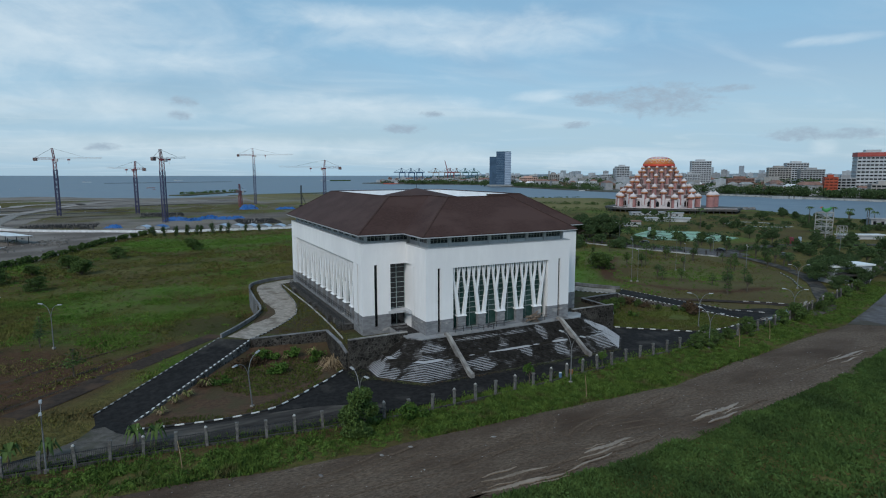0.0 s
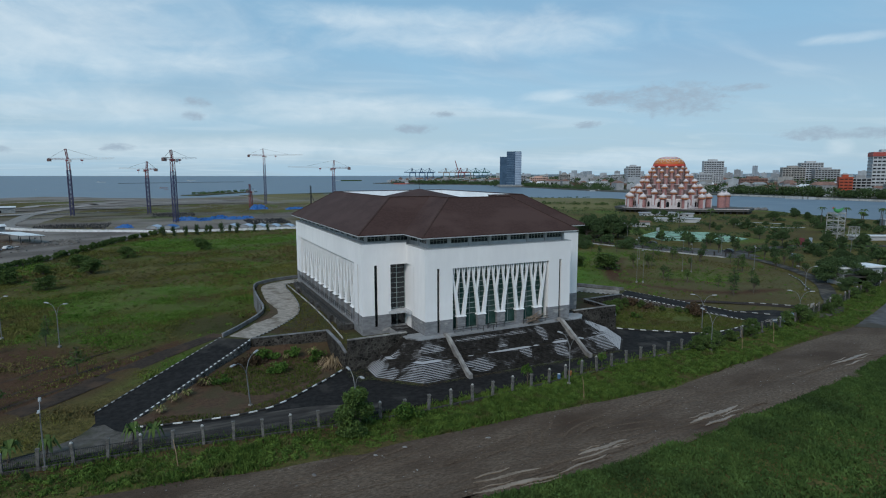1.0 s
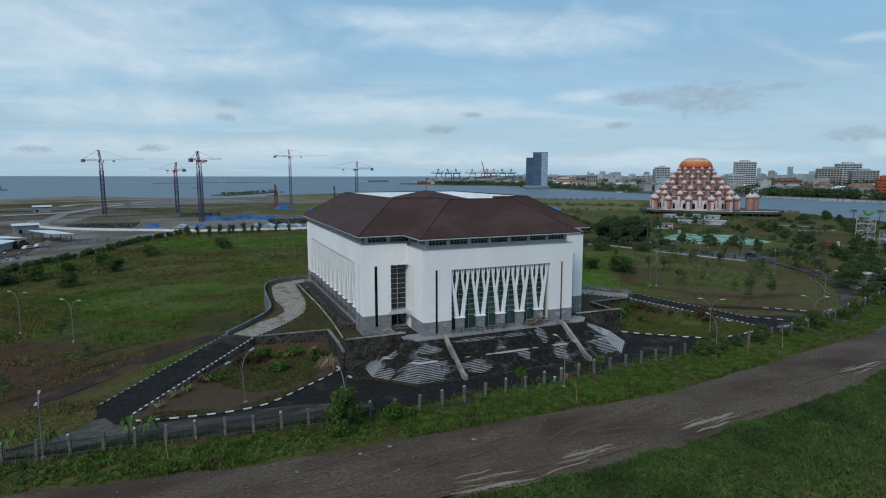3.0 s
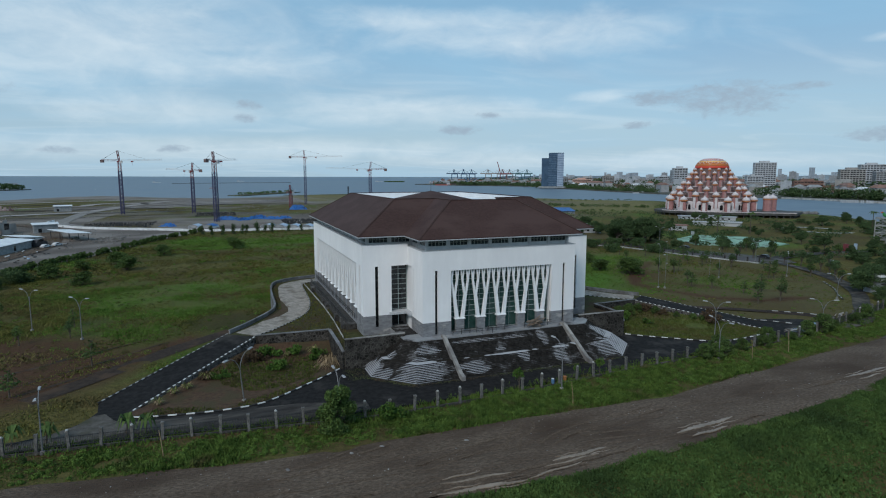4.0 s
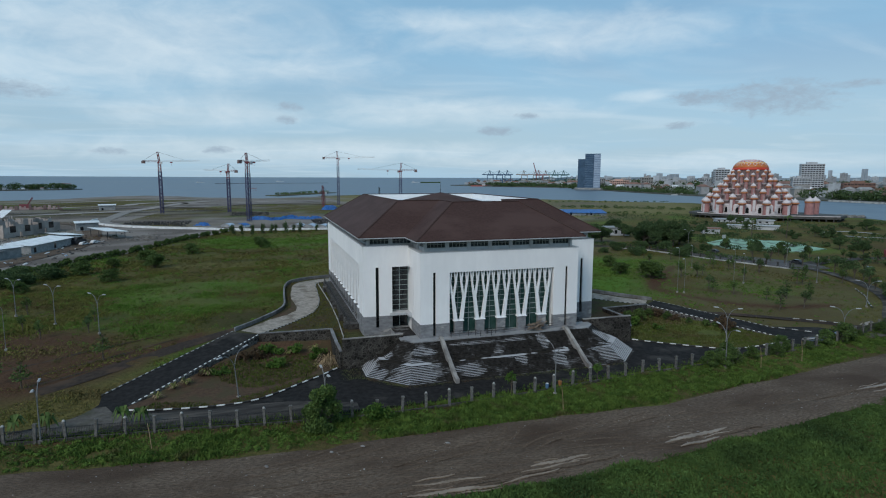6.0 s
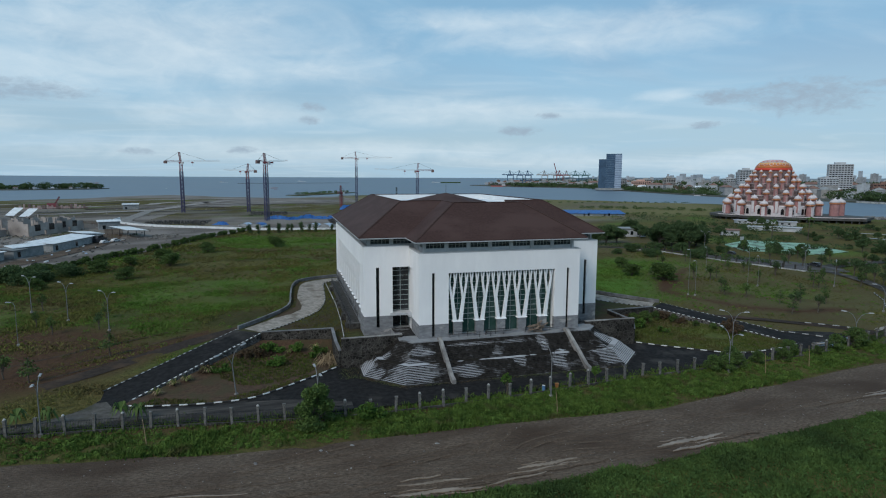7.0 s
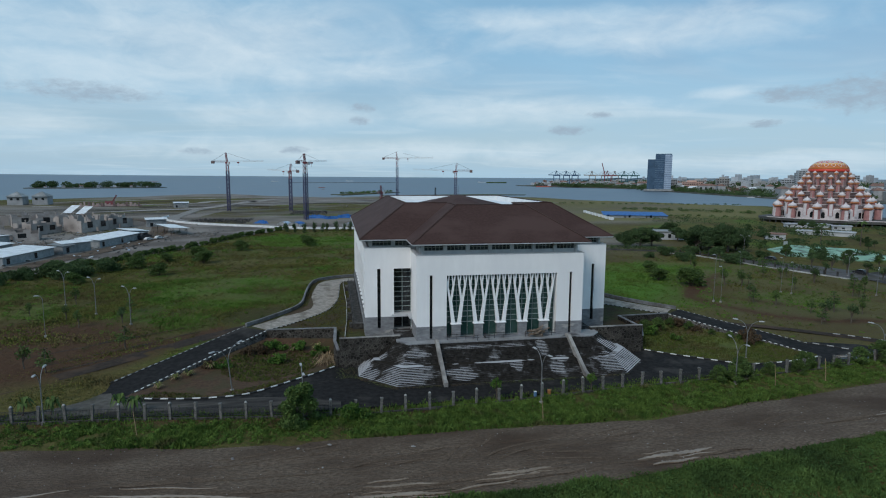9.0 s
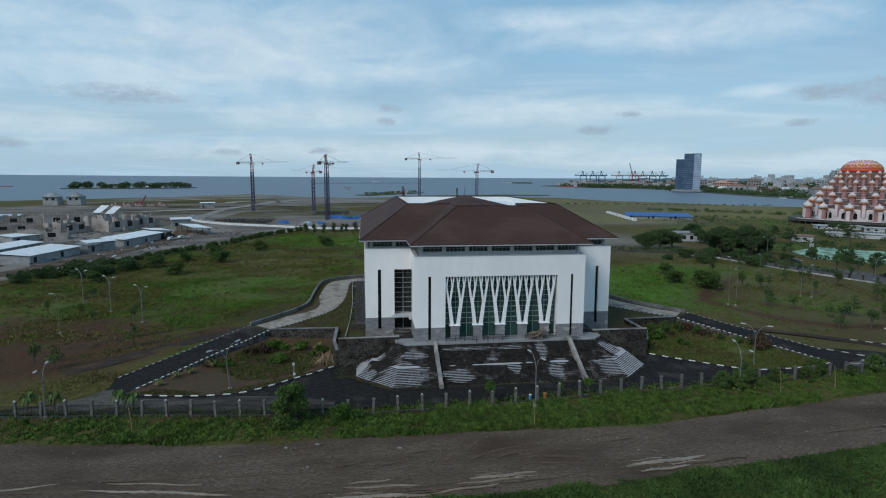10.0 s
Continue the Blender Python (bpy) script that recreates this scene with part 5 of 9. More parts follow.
for i in range(N_STEP - 1):
    u = (i * TREAD + (LAND_W if i >= 12 else 0)) / (25 * TREAD + LAND_W)
    z1 = T0 * (i + 1) / N_STEP
    z0 = z1 - T0 / N_STEP - 0.03
    a, b, c = stair_edge(u)
    wing = [a, b, c, (3.2, c[1]), (3.2, 1.5)]
    for poly in (wing, mirror(wing), [(3.2, c[1]), (26.8, c[1]), (26.8, 1.5), (3.2, 1.5)]):
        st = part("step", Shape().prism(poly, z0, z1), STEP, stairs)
        # side faces take the darker riser material, tops keep the step stone
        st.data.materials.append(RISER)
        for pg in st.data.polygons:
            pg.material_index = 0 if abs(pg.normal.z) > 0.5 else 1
for x in (3.2, 26.8):
    s = Shape()
    prof = [(-1.0, T0 - 0.4), (-1.0, T0 + 0.45), (-2.0, T0 + 0.45), (-9.3, 0.95), (-10.4, 0.75), (-10.4, -0.2), (-6, -0.2)]
    n = len(prof)
    s.add([(x - 0.30, y, z) for y, z in prof] + [(x + 0.30, y, z) for y, z in prof], [tuple(range(n)), tuple(range(n, 2 * n))[::-1]] + [((k + 1) % n, k, n + k, n + (k + 1) % n) for k in range(n)])
    part("balustrade", s, CONCRETE, stairs, "sloping pale concrete balustrade")
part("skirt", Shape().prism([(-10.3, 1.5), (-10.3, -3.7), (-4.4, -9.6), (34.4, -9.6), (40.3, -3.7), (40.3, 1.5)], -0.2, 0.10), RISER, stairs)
edge = stair_edge(1.0)
structure("terrace", Shape().prism(edge + mirror(edge)[::-1] + [(33.4, 8.1), (30.05, 8.1), (30.05, -0.1), (-0.05, -0.1), (-0.05, 8.1), (-3.4, 8.1)], -0.2, T0), TERRACE, "wet grey tiled terrace before the hall", "terrace")
structure("paving", Shape().box(-3.4, -0.1, 2.2, 8.1, T0, T0 + 0.02).box(30.1, 33.4, 2.2, 8.1, T0, T0 + 0.02), RISER, "blackened concrete paving", "paving")

# railing before the glazing
def railing(line, z, label):
    r = thing("railing", label, "railing", "railings at the hall", at=(*line[0], z))
    for (x0, y0), (x1, y1) in zip(line, line[1:]):
        for h in (0.5, 0.95):
            part("rail", Shape().beam((x0, y0, z + h), (x1, y1, z + h), 0.07), IRON, r)
    for x, y, _ in along(line, 1.6):
        part("post", Shape().beam((x, y, z), (x, y, z + 1.0), 0.08), IRON, r)


for x0, x1 in ((5.3, 9.6), (12.0, 16.5), (19.3, 25.0)):
    railing([(x0, -0.55), (x1, -0.55)], T0, "low grey steel railing before the glazed front")
for x0, x1 in ((9.8, 10.6), (11.8, 12.6)):
    railing([(x0, -0.55), (x0, -1.6), (x1, -1.6)], T0, "low grey steel railing at the head of the stairs")
structure("side_terrace", Shape().box(-10.4, -8.36, 13.2, 59, YARD - 0.3, T0 - 0.1), RUBBLE, "narrow dark concrete terrace along the flank", "terrace")
railing([(-10.2, 13.4), (-10.2, 58.8)], T0 - 0.1, "weathered steel railing on the flank terrace")
railing([(-8.8, 13.4), (-8.8, 58.8)], T0 + 0.9, "weathered steel railing on the flank terrace")
rr = random.Random(4)
for k in range(5):
    y, w = (14.0, 20.5, 31.0, 36.5, 50.0)[k], rr.uniform(1.2, 2.4)
    s = Shape().box(-11.0 - rr.uniform(0, 0.3), -10.45, y, y + w, YARD, YARD + rr.uniform(0.5, 1.3)).box(-10.9, -10.46, y + w, y + w + rr.uniform(0.5, 1.5), YARD, YARD + 0.5)
    tagged(part("concrete_block", s, RUBBLE), "broken concrete block beside the flank terrace", "rubble", "blocks by the flank")
# heap of boards on the terrace
heap = thing("timber_heap", "heap of broken brown boards lying on the terrace", "timber", at=(20.5, -0.9, T0))
for k in range(26):
    a, l = rr.uniform(-0.9, 0.9), rr.uniform(0.9, 2.4)
    x, y, z = 20.5 + rr.uniform(-1.2, 1.2), -0.95 + rr.uniform(-0.35, 0.3), T0 + 0.1 + 0.05 * k
    part("board", Shape().beam((x, y, z), (x + l * math.cos(a), y + l * math.sin(a) * 0.4, z + rr.uniform(-0.1, 0.8)), 0.22, 0.07), TIMBER, heap)

# ---- painted kerbs
def kerb(line, length, z, name, height=0.13, white=None):
    """Alternate black and white kerbstones along a line; z is a height or a function of x and y."""
    white = white or KWHITE
    k = tagged(new(name), "kerb of alternate black and white painted stones", "kerb", "", "structure")
    k.matrix_basis = Matrix.Translation((*line[0][:2], 0))
    for j, (x, y, h) in enumerate(along(line, length)):
        dx, dy = math.cos(h) * length * 0.48, math.sin(h) * length * 0.48
        za, zb = (z(x, y), z(x + 2 * dx, y + 2 * dy)) if callable(z) else (z, z)
        s = Shape().beam((x, y, za + height / 2 - 0.02), (x + 2 * dx, y + 2 * dy, zb + height / 2 - 0.02), 0.20, height)
        part("kerbstone", s, white if j % 2 else KBLACK, k)


def ramp_z(x, y):
    xx = min(x, 30 - x)
    (x0, y0), (x1, y1) = RAMP_LO
    t = ((xx - x0) * (x1 - x0) + (y - y0) * (y1 - y0)) / ((x1 - x0) ** 2 + (y1 - y0) ** 2)
    return 0.06 + YARD * min(1, max(0, t))


for m in (lambda p: p, mirror):
    kerb(m(smooth_line(ISLAND_KERB, 4)), 1.15, 0.12, "kerb_island")
    kerb(m(RAMP_LO), 0.5, ramp_z, "kerb_ramp", 0.08)
    kerb(m(RAMP_HI), 0.55, ramp_z, "kerb_ramp", 0.09, KDIRTY)
    kerb(m(smooth_line(INN, 5)), 0.55, YARD + 0.04, "kerb_drive", 0.11, KDIRTY)

drum = thing("water_drum", "blue plastic drum standing by the fence", "drum", at=(15.6, -16.2, 0))
local("body", Shape().lathe([(0.22, 0), (0.25, 0.2), (0.235, 0.4), (0.25, 0.6), (0.22, 0.75)], 12), PALEBLUE, drum)
local("lid", Shape().lathe([(0.23, 0.75), (0.23, 0.79)], 12), SHEET, drum, "pale lid")
bin_ = thing("rubbish_bin", "small orange plastic bin standing by the fence", "bin", at=(17.9, -16.0, 0))
local("body", Shape().lathe([(0.24, 0), (0.30, 0.7), (0.31, 0.74)], 12), RUST, bin_)
local("lid", Shape().lathe([(0.32, 0.74), (0.30, 0.82), (0.05, 0.90)], 12), RUST, bin_)

# ---- fence along the track
fence = thing("fence", "long fence of rough concrete posts with dark iron railings", "fence", at=(0, -17, 0))
rnd = random.Random(11)
post_x = [-22.3 - 3.33 * k for k in range(21)][::-1] + [-19.6, -17.0] + [-14.4 + 3.44 * k for k in range(71)]
pts = [(x, float(np.interp(x, [p[0] for p in FENCE], [p[1] for p in FENCE]))) for x in post_x]
pts = [(*p, math.atan2(q[1] - p[1], q[0] - p[0])) for p, q in zip(pts, pts[1:])]
post_mesh = mesh_of("post", Shape().box(-0.155, 0.155, -0.155, 0.155, -0.5, 2.0).box(-0.20, 0.20, -0.20, 0.20, 2.0, 2.2).box(-0.18, 0.18, -0.18, 0.18, 1.45, 1.54), POST)
cap_mesh = mesh_of("cap", Shape().lathe([(0.16, 0), (0.18, 0.08), (0.09, 0.2), (0.0, 0.24)], 8), PALECON)
pick = Shape()
for k in range(18):
    pick.box(-1.525 + k * 0.18, -1.495 + k * 0.18, -0.015, 0.015, 0.25, 1.62)
for z in (0.40, 1.45):
    pick.box(-1.6, 1.6, -0.025, 0.025, z, z + 0.06)
pick_mesh = mesh_of("railing_panel", pick, IRON)
for k, (x, y, h) in enumerate(pts):
    p = part("post", post_mesh, None, fence)
    p.matrix_parent_inverse = fence.matrix_basis.inverted()
    p.matrix_basis = pose(x, y, rnd.uniform(-0.12, 0.08), rnd.uniform(-2.5, 2.5), rnd.uniform(-2.5, 2.5), math.degrees(h))
    if rnd.random() < 0.3:
        c = part("cap", cap_mesh, None, p)
        c.matrix_parent_inverse = Matrix()
        c.matrix_basis = pose(0, 0, 2.2)
    if k + 1 < len(pts):
        x2, y2, _ = pts[k + 1]
        part("plinth", Shape().beam((x, y, -0.1), (x2, y2, -0.15), 0.22, 0.5), RUBBLE, fence)
        if x < -16 or x > 84 or (x > 40 and k % 3 == 0):
            q = tagged(part("railing_panel", pick_mesh, None, fence), kind="stuff")
            q.matrix_basis = pose((x + x2) / 2, (y + y2) / 2, 0, 0, 0, math.degrees(math.atan2(y2 - y, x2 - x)))


# ---- street lamps
def street_lamp(x, y, height, heading, reach=2.4, arms=2, lean=(0, 0), z=0.0, label="tall grey street lamp with two curved arms"):
    """A pole that forks into bowed arms, each with a flat lamp head."""
    l = thing("street_lamp", label, "street lamp", "street lamps", at=(x, y, z))
    l.matrix_basis = pose(x, y, z, *lean, heading)
    fork = height - 2.3 if arms == 2 else height - 0.9
    local("base_plate", Shape().box(-0.22, 0.22, -0.22, 0.22, -0.2, 0.22), CONCRETE, l)
    local("pole", Shape().tube([(0, 0, 0), (0, 0, fork * 0.5), (0, 0, fork + 0.1)], [0.10, 0.085, 0.065] if arms == 2 else [0.06, 0.05, 0.04], 8), GALV, l)
    for e in (1, -1)[:arms]:
        k, d = reach - 0.65, height - fork
        pts_ = [(0, 0, fork), (e * k * 0.12, 0, fork + d * 0.38), (e * k * 0.34, 0, fork + d * 0.72), (e * k * 0.66, 0, fork + d * 0.93), (e * k, 0, fork + d)]
        arm = local("arm", Shape().tube(pts_, [0.06, 0.055, 0.05, 0.045, 0.04], 6), GALV, l)
        r, h = e * k, height
        s = Shape()
        s.add([(r - e * 0.1, -0.14, h - 0.06), (r - e * 0.1, 0.14, h - 0.06), (r + e * 0.8, 0.17, h + 0.02), (r + e * 0.8, -0.17, h + 0.02),
               (r - e * 0.06, -0.09, h + 0.11), (r - e * 0.06, 0.09, h + 0.11), (r + e * 0.72, 0.12, h + 0.15), (r + e * 0.72, -0.12, h + 0.15)],
              [(0, 1, 2, 3), (7, 6, 5, 4), (0, 4, 5, 1), (1, 5, 6, 2), (2, 6, 7, 3), (3, 7, 4, 0)])
        local("lamp_head", s, LAMPW, arm)
    return l


# along the fence, in the garden islands, in the field and in the park
for x, y, h, head, reach in ((-51.6, -14.0, 7.1, 98, 2.3), (-18.0, -19.0, 7.1, 98, 2.3), (15.6, -18.7, 7.6, 102, 2.3), (49.2, -16.4, 7.0, 80, 3.0), (84.5, -9.8, 6.4, 141, 2.5), (118, 10, 6.5, 149, 2.7),
                             (59.6, -5.6, 7.1, 144, 2.4), (-57.6, 38.0, 8.2, 141, 2.4), (-68.7, 49.2, 8.5, 141, 2.4), (-79.8, 60.3, 8.5, 141, 2.4), (135.9, 38.3, 7.5, 40, 2.4), (155.3, 66.3, 7.5, 190, 2.4), (158, 120, 8.0, 100, 2.4), (196, 42, 8.0, 90, 2.4)):
    street_lamp(x, y, h, head, reach)
street_lamp(-29.2, -6.4, 7.0, 45, 2.7, lean=(0, -6), z=0.1, label="tall leaning street lamp with two curved arms")
for x, y, h in ((-71.1, 30.5, 8.4), (86.4, 37.7, 9.5), (85.2, 39.0, 12.5), (112.2, 46.5, 10.0), (114.0, 44.5, 9.0), (119.5, 73, 8.0)):
    street_lamp(x, y, h, 200, 1.3, 1, label="slim grey lamp post with a short arm")


# ---- plants
def scatter_blades(name, px, py, pz, size, width, blades, material, label, category, seed, lean=0.6):
    """Many blades of grass or weed, joined."""
    r = np.random.RandomState(seed)
    n = len(px)
    rep = lambda v: np.repeat(np.asarray(v, float), blades)
    x, y, z, h = rep(px), rep(py), rep(pz), rep(size) * r.uniform(0.55, 1.2, n * blades)
    a = r.uniform(0, 2 * np.pi, n * blades)
    off = rep(size) * 0.35
    x, y = x + r.normal(0, 1, n * blades) * off, y + r.normal(0, 1, n * blades) * off
    w = width * r.uniform(0.6, 1.4, n * blades) * h
    la, ld = r.uniform(0, 2 * np.pi, n * blades), r.uniform(0, lean, n * blades) * h
    v = np.empty((n * blades, 3, 3))
    v[:, 0] = np.stack([x - np.cos(a) * w, y - np.sin(a) * w, z - 0.05], -1)
    v[:, 1] = np.stack([x + np.cos(a) * w, y + np.sin(a) * w, z - 0.05], -1)
    v[:, 2] = np.stack([x + np.cos(la) * ld, y + np.sin(la) * ld, z + h], -1)
    me = bpy.data.meshes.new(name)
    me.vertices.add(n * blades * 3)
    me.vertices.foreach_set("co", v.ravel())
    me.loops.add(n * blades * 3)
    me.loops.foreach_set("vertex_index", np.arange(n * blades * 3))
    me.polygons.add(n * blades)
    me.polygons.foreach_set("loop_start", np.arange(n * blades) * 3)
    me.update(calc_edges=True)
    me.materials.append(material)
    return tagged(new(name, me), label, category, kind="stuff")


rs = np.random.RandomState(7)
lineY = lambda line, x: np.interp(x, [p[0] for p in line], [p[1] for p in line])
# weeds on the verge
x = rs.uniform(-100, 150, 46000)
t = rs.uniform(0, 1, 46000) ** 0.9
y = lineY(TRACK_N, x) + 0.3 + (lineY(FENCE, x) - 0.3 - lineY(TRACK_N, x)) * t + rs.normal(0, 0.35, 46000)
keep = (rs.rand(46000) > 0.8 * (t > 0.76) * (x < -12)) & (waves(x, y, 5, 48) > -1.15)
x, y = x[keep], y[keep]
lump = np.clip(0.6 + 0.7 * waves(x, y, 6, 41), 0.25, 1.5)
scatter_blades("verge_weeds", x, y, -0.15 + 0 * x, 0.42 * lump, 0.24, 4, WEED, "thick green creepers and weeds on the verge", "weeds", 1, 1.6)
x = rs.uniform(-90, 130, 5000)
y = lineY(FENCE, x) + rs.normal(0.9, 0.8, 5000)
scatter_blades("fence_weeds", x, y, 0 * x - 0.1, 0.25 + 0.25 * rs.rand(5000), 0.2, 4, WEED, "straggling weeds along the fence", "weeds", 2)
# grass before the track
x = rs.uniform(-40, 125, 60000)
y = lineY(TRACK_S, x) - rs.uniform(-0.6, 24, 60000) * rs.rand(60000) ** 0.7
scatter_blades("near_grass", x, y, -0.12 + 0 * x, 0.30 + 0.22 * np.clip(waves(x, y, 5, 43), -0.6, 1.2), 0.45, 4, NEARG, "thick low grass beside the track", "grass", 3, 1.5)
# leafy clumps
def clumps(name, px, py, pz, rad, per, size, material, label, category, seed):
    r = np.random.RandomState(seed)
    n = len(px)
    c = np.stack([np.repeat(px, per), np.repeat(py, per), np.repeat(pz, per)], -1)
    R = np.repeat(rad, per)[:, None]
    d = r.normal(0, 1, (n * per, 3))
    d /= np.linalg.norm(d, axis=1)[:, None]
    d[:, 2] = np.abs(d[:, 2])
    c = c + d * R * r.uniform(0.5, 1.05, (n * per, 1)) * [1, 1, 0.8]
    a = r.normal(0, 1, (n * per, 3)) + [0, 0, 0.2]
    a /= np.linalg.norm(a, axis=1)[:, None]
    e = np.cross(a, d + [0.01, 0.02, 0])
    e /= np.linalg.norm(e, axis=1)[:, None] + 1e-6
    s = size * r.uniform(0.5, 1.4, (n * per, 1))
    v = np.stack([c - a * s, c - e * s * 0.4, c + a * s, c + e * s * 0.4], 1)
    sh = Shape()
    sh.v = v.reshape(-1, 3).tolist()
    sh.f = (np.arange(n * per)[:, None] * 4 + np.arange(4)).tolist()
    return stuff(name, sh, material, label, category)


x = rs.uniform(-100, 140, 2100)
t = rs.uniform(0, 1, 2100)
y = lineY(TRACK_N, x) + 0.9 + (lineY(FENCE, x) - 0.6 - lineY(TRACK_N, x)) * t
keep = (rs.rand(2100) > 0.9 * (t > 0.72) * (x < 2)) & (waves(x, y, 5, 48) > -1.0)
x, y = x[keep], y[keep]
clumps("creepers", x, y, 0 * x - 0.1, 0.35 + 0.45 * rs.rand(len(x)) ** 2, 62, 0.13, WEED, "bright leafy creepers on the verge", "weeds", 21)
x = rs.uniform(-40, 120, 1600)
y = lineY(TRACK_S, x) - 0.7 - rs.uniform(0, 16, 1600)
clumps("grass_clumps", x, y, 0 * x - 0.15, 0.35 + 0.35 * rs.rand(1600), 26, 0.16, NEARG, "low leafy clumps in the grass", "weeds", 22)
def flat_clumps(name, px, py, rad, per, size, material, label, seed):
    clumps(name, px, py, 0 * px - 0.3, rad, per, size, material, label, "weeds", seed)


# field tufts
SOLID = [PLAT, FORE, [(-46, -8), (-48, 0), (-31, 18), (-26, 14), (-13, 12), (-13, 2), (-20, -4), (-30, -9)], mirror([(-46, -8), (-48, 0), (-31, 18), (-26, 14), (-13, 12), (-13, 2), (-20, -4), (-30, -9)])]


def field_points(n, x0, x1, y0, y1, seed, grassy=0.68):
    r = np.random.RandomState(seed)
    x, y = r.uniform(x0, x1, n), r.uniform(y0, y1, n)
    ok = np.ones(n, bool)
    for p in SOLID:
        ok &= ~inside(x, y, p)
    ok &= y > lineY(FENCE, x) + 1
    ok &= r.rand(n) > soil_at(x, y) * grassy
    ok &= r.rand(n) > sand_at(x, y)
    for line, w in (([(-76, -9), (-64, -0.5), (-56, 6.6), (-51.2, 11.8), (-46, 17.6), (-37, 27.5), (-30, 34)], 2.2), ([(84, -9.4), (101, -7.4), (116, 2.5), (131, 13.4), (144.5, 28.4), (155, 47), (158, 61), (155.5, 70), (150.5, 79), (148, 88), (147.5, 97), (145, 109), (139, 124), (128, 134), (112, 142), (90, 150)], 2.7), ([(154, 62), (176, 70), (200, 72)], 3.4), ([(56, 29), (66, 22.5), (74.7, 16.6), (81, 12.6), (87.6, 6.8), (92.7, 1.4), (97.6, -4)], 1.6)):
        ok &= near_line(x, y, line) > w
    return x[ok], y[ok]


x, y = field_points(700, -115, -12, 16, 122, 27)
ok = waves(x, y, 24, 57) > -0.1
clumps("dark_field_clumps", x[ok], y[ok], 0 * x[ok] - 0.25, 0.35 + 0.8 * rs.rand(ok.sum()) ** 2, 54, 0.14, DIMT, "dark olive clumps of weed in the field", "weeds", 28)
x, y = field_points(620, -115, -12, 20, 120, 15)
clumps("field_clumps", x, y, 0 * x - 0.25, 0.5 + 0.7 * rs.rand(len(x)) ** 2, 60, 0.14, LUSHT, "leafy clumps of weed in the field", "weeds", 23)
x, y = field_points(9000, -115, -12, 18, 122, 18)
ok = (lush_at(x, y) + 0.35 * waves(x, y, 7, 51) > 0.45)
flat_clumps("lush_clumps", x[ok], y[ok], 0.35 + 0.6 * rs.rand(ok.sum()) ** 2, 44, 0.115, LUSHT, "bright green leafy ground cover in the field", 61)
ok = ~ok & (waves(x, y, 11, 52) > 0.0)
flat_clumps("olive_clumps", x[ok], y[ok], 0.3 + 0.5 * rs.rand(ok.sum()) ** 2, 28, 0.11, FIELDT, "olive weeds in the field", 62)
x, y = field_points(5000, -140, 40, 122, 262, 19)
ok = (lush_at(x, y) + 0.35 * waves(x, y, 9, 53) > 0.35)
flat_clumps("far_lush_clumps", x[ok], y[ok], 0.6 + 0.9 * rs.rand(ok.sum()) ** 2, 40, 0.2, LUSHT, "bright green leafy ground cover in the field", 63)
flat_clumps("far_olive_clumps", x[~ok], y[~ok], 0.5 + 0.7 * rs.rand((~ok).sum()) ** 2, 26, 0.19, FIELDT, "olive weeds in the field", 64)
x, y = field_points(7500, 42, 165, -4, 150, 20)
ok = (lush_at(x, y) + 0.35 * waves(x, y, 9, 54) > 0.35)
flat_clumps("park_lush_clumps", x[ok], y[ok], 0.4 + 0.7 * rs.rand(ok.sum()) ** 2, 24, 0.2, LUSHT, "bright green leafy ground cover in the park", 65)
x, y = field_points(500, -140, 40, 120, 265, 16)
clumps("far_field_clumps", x, y, 0 * x - 0.25, 0.7 + 1.0 * rs.rand(len(x)) ** 2, 50, 0.22, LUSHT, "leafy clumps of weed in the field", "weeds", 24)
x, y = field_points(700, 42, 165, -4, 150, 17)
clumps("park_clumps", x, y, 0 * x - 0.25, 0.4 + 0.7 * rs.rand(len(x)) ** 2, 40, 0.15, LUSHT, "leafy clumps of weed in the park", "weeds", 25)


def field_grass(name, x, y, size, width, label, seed, lean):
    rough = 0.12 * np.random.RandomState(seed).normal(0, 1, len(x))
    lush, dim = lush_at(x, y) + rough > 0.35, shade_at(x, y) + rough > 0.42
    for ok, mt, tag, word in ((~lush & ~dim, FIELDT, "", ""), (lush & ~dim, LUSHT, "lush_", "bright green "), (dim, DIMT, "dim_", "dark olive ")):
        scatter_blades(tag + name, x[ok], y[ok], 0 * x[ok] - 0.3, size[ok] * (0.75 if dim is ok else 1.0), width, 3, mt, word + label, "grass", seed + len(tag), lean)


x, y = field_points(130000, -115, -12, -8, 120, 12)
field_grass("field_grass", x, y, 0.30 + 0.24 * np.clip(waves(x, y, 9, 44), -0.8, 1.3), 0.36, "rough tussocky field grass", 4, 1.6)
x, y = field_points(9000, -12, 44, 70, 122, 26)
field_grass("back_field_grass", x, y, 0.30 + 0.24 * np.clip(waves(x, y, 9, 44), -0.8, 1.3), 0.4, "rough tussocky field grass", 11, 1.6)
x, y = field_points(45000, -150, 45, 120, 270, 13)
field_grass("far_field_grass", x, y, 0.34 + 0.28 * np.clip(waves(x, y, 14, 45), -0.8, 1.3), 0.6, "rough tussocky field grass", 5, 1.6)
x, y = field_points(52000, 42, 170, -6, 150, 14)
ok = rs.rand(len(x)) > 0.75 * lawn_at(x, y)
x, y = x[ok], y[ok]
field_grass("park_grass", x, y, 0.26 + 0.18 * np.clip(waves(x, y, 10, 46), -0.8, 1.3), 0.45, "thin park grass with bare patches", 6, 1.4)
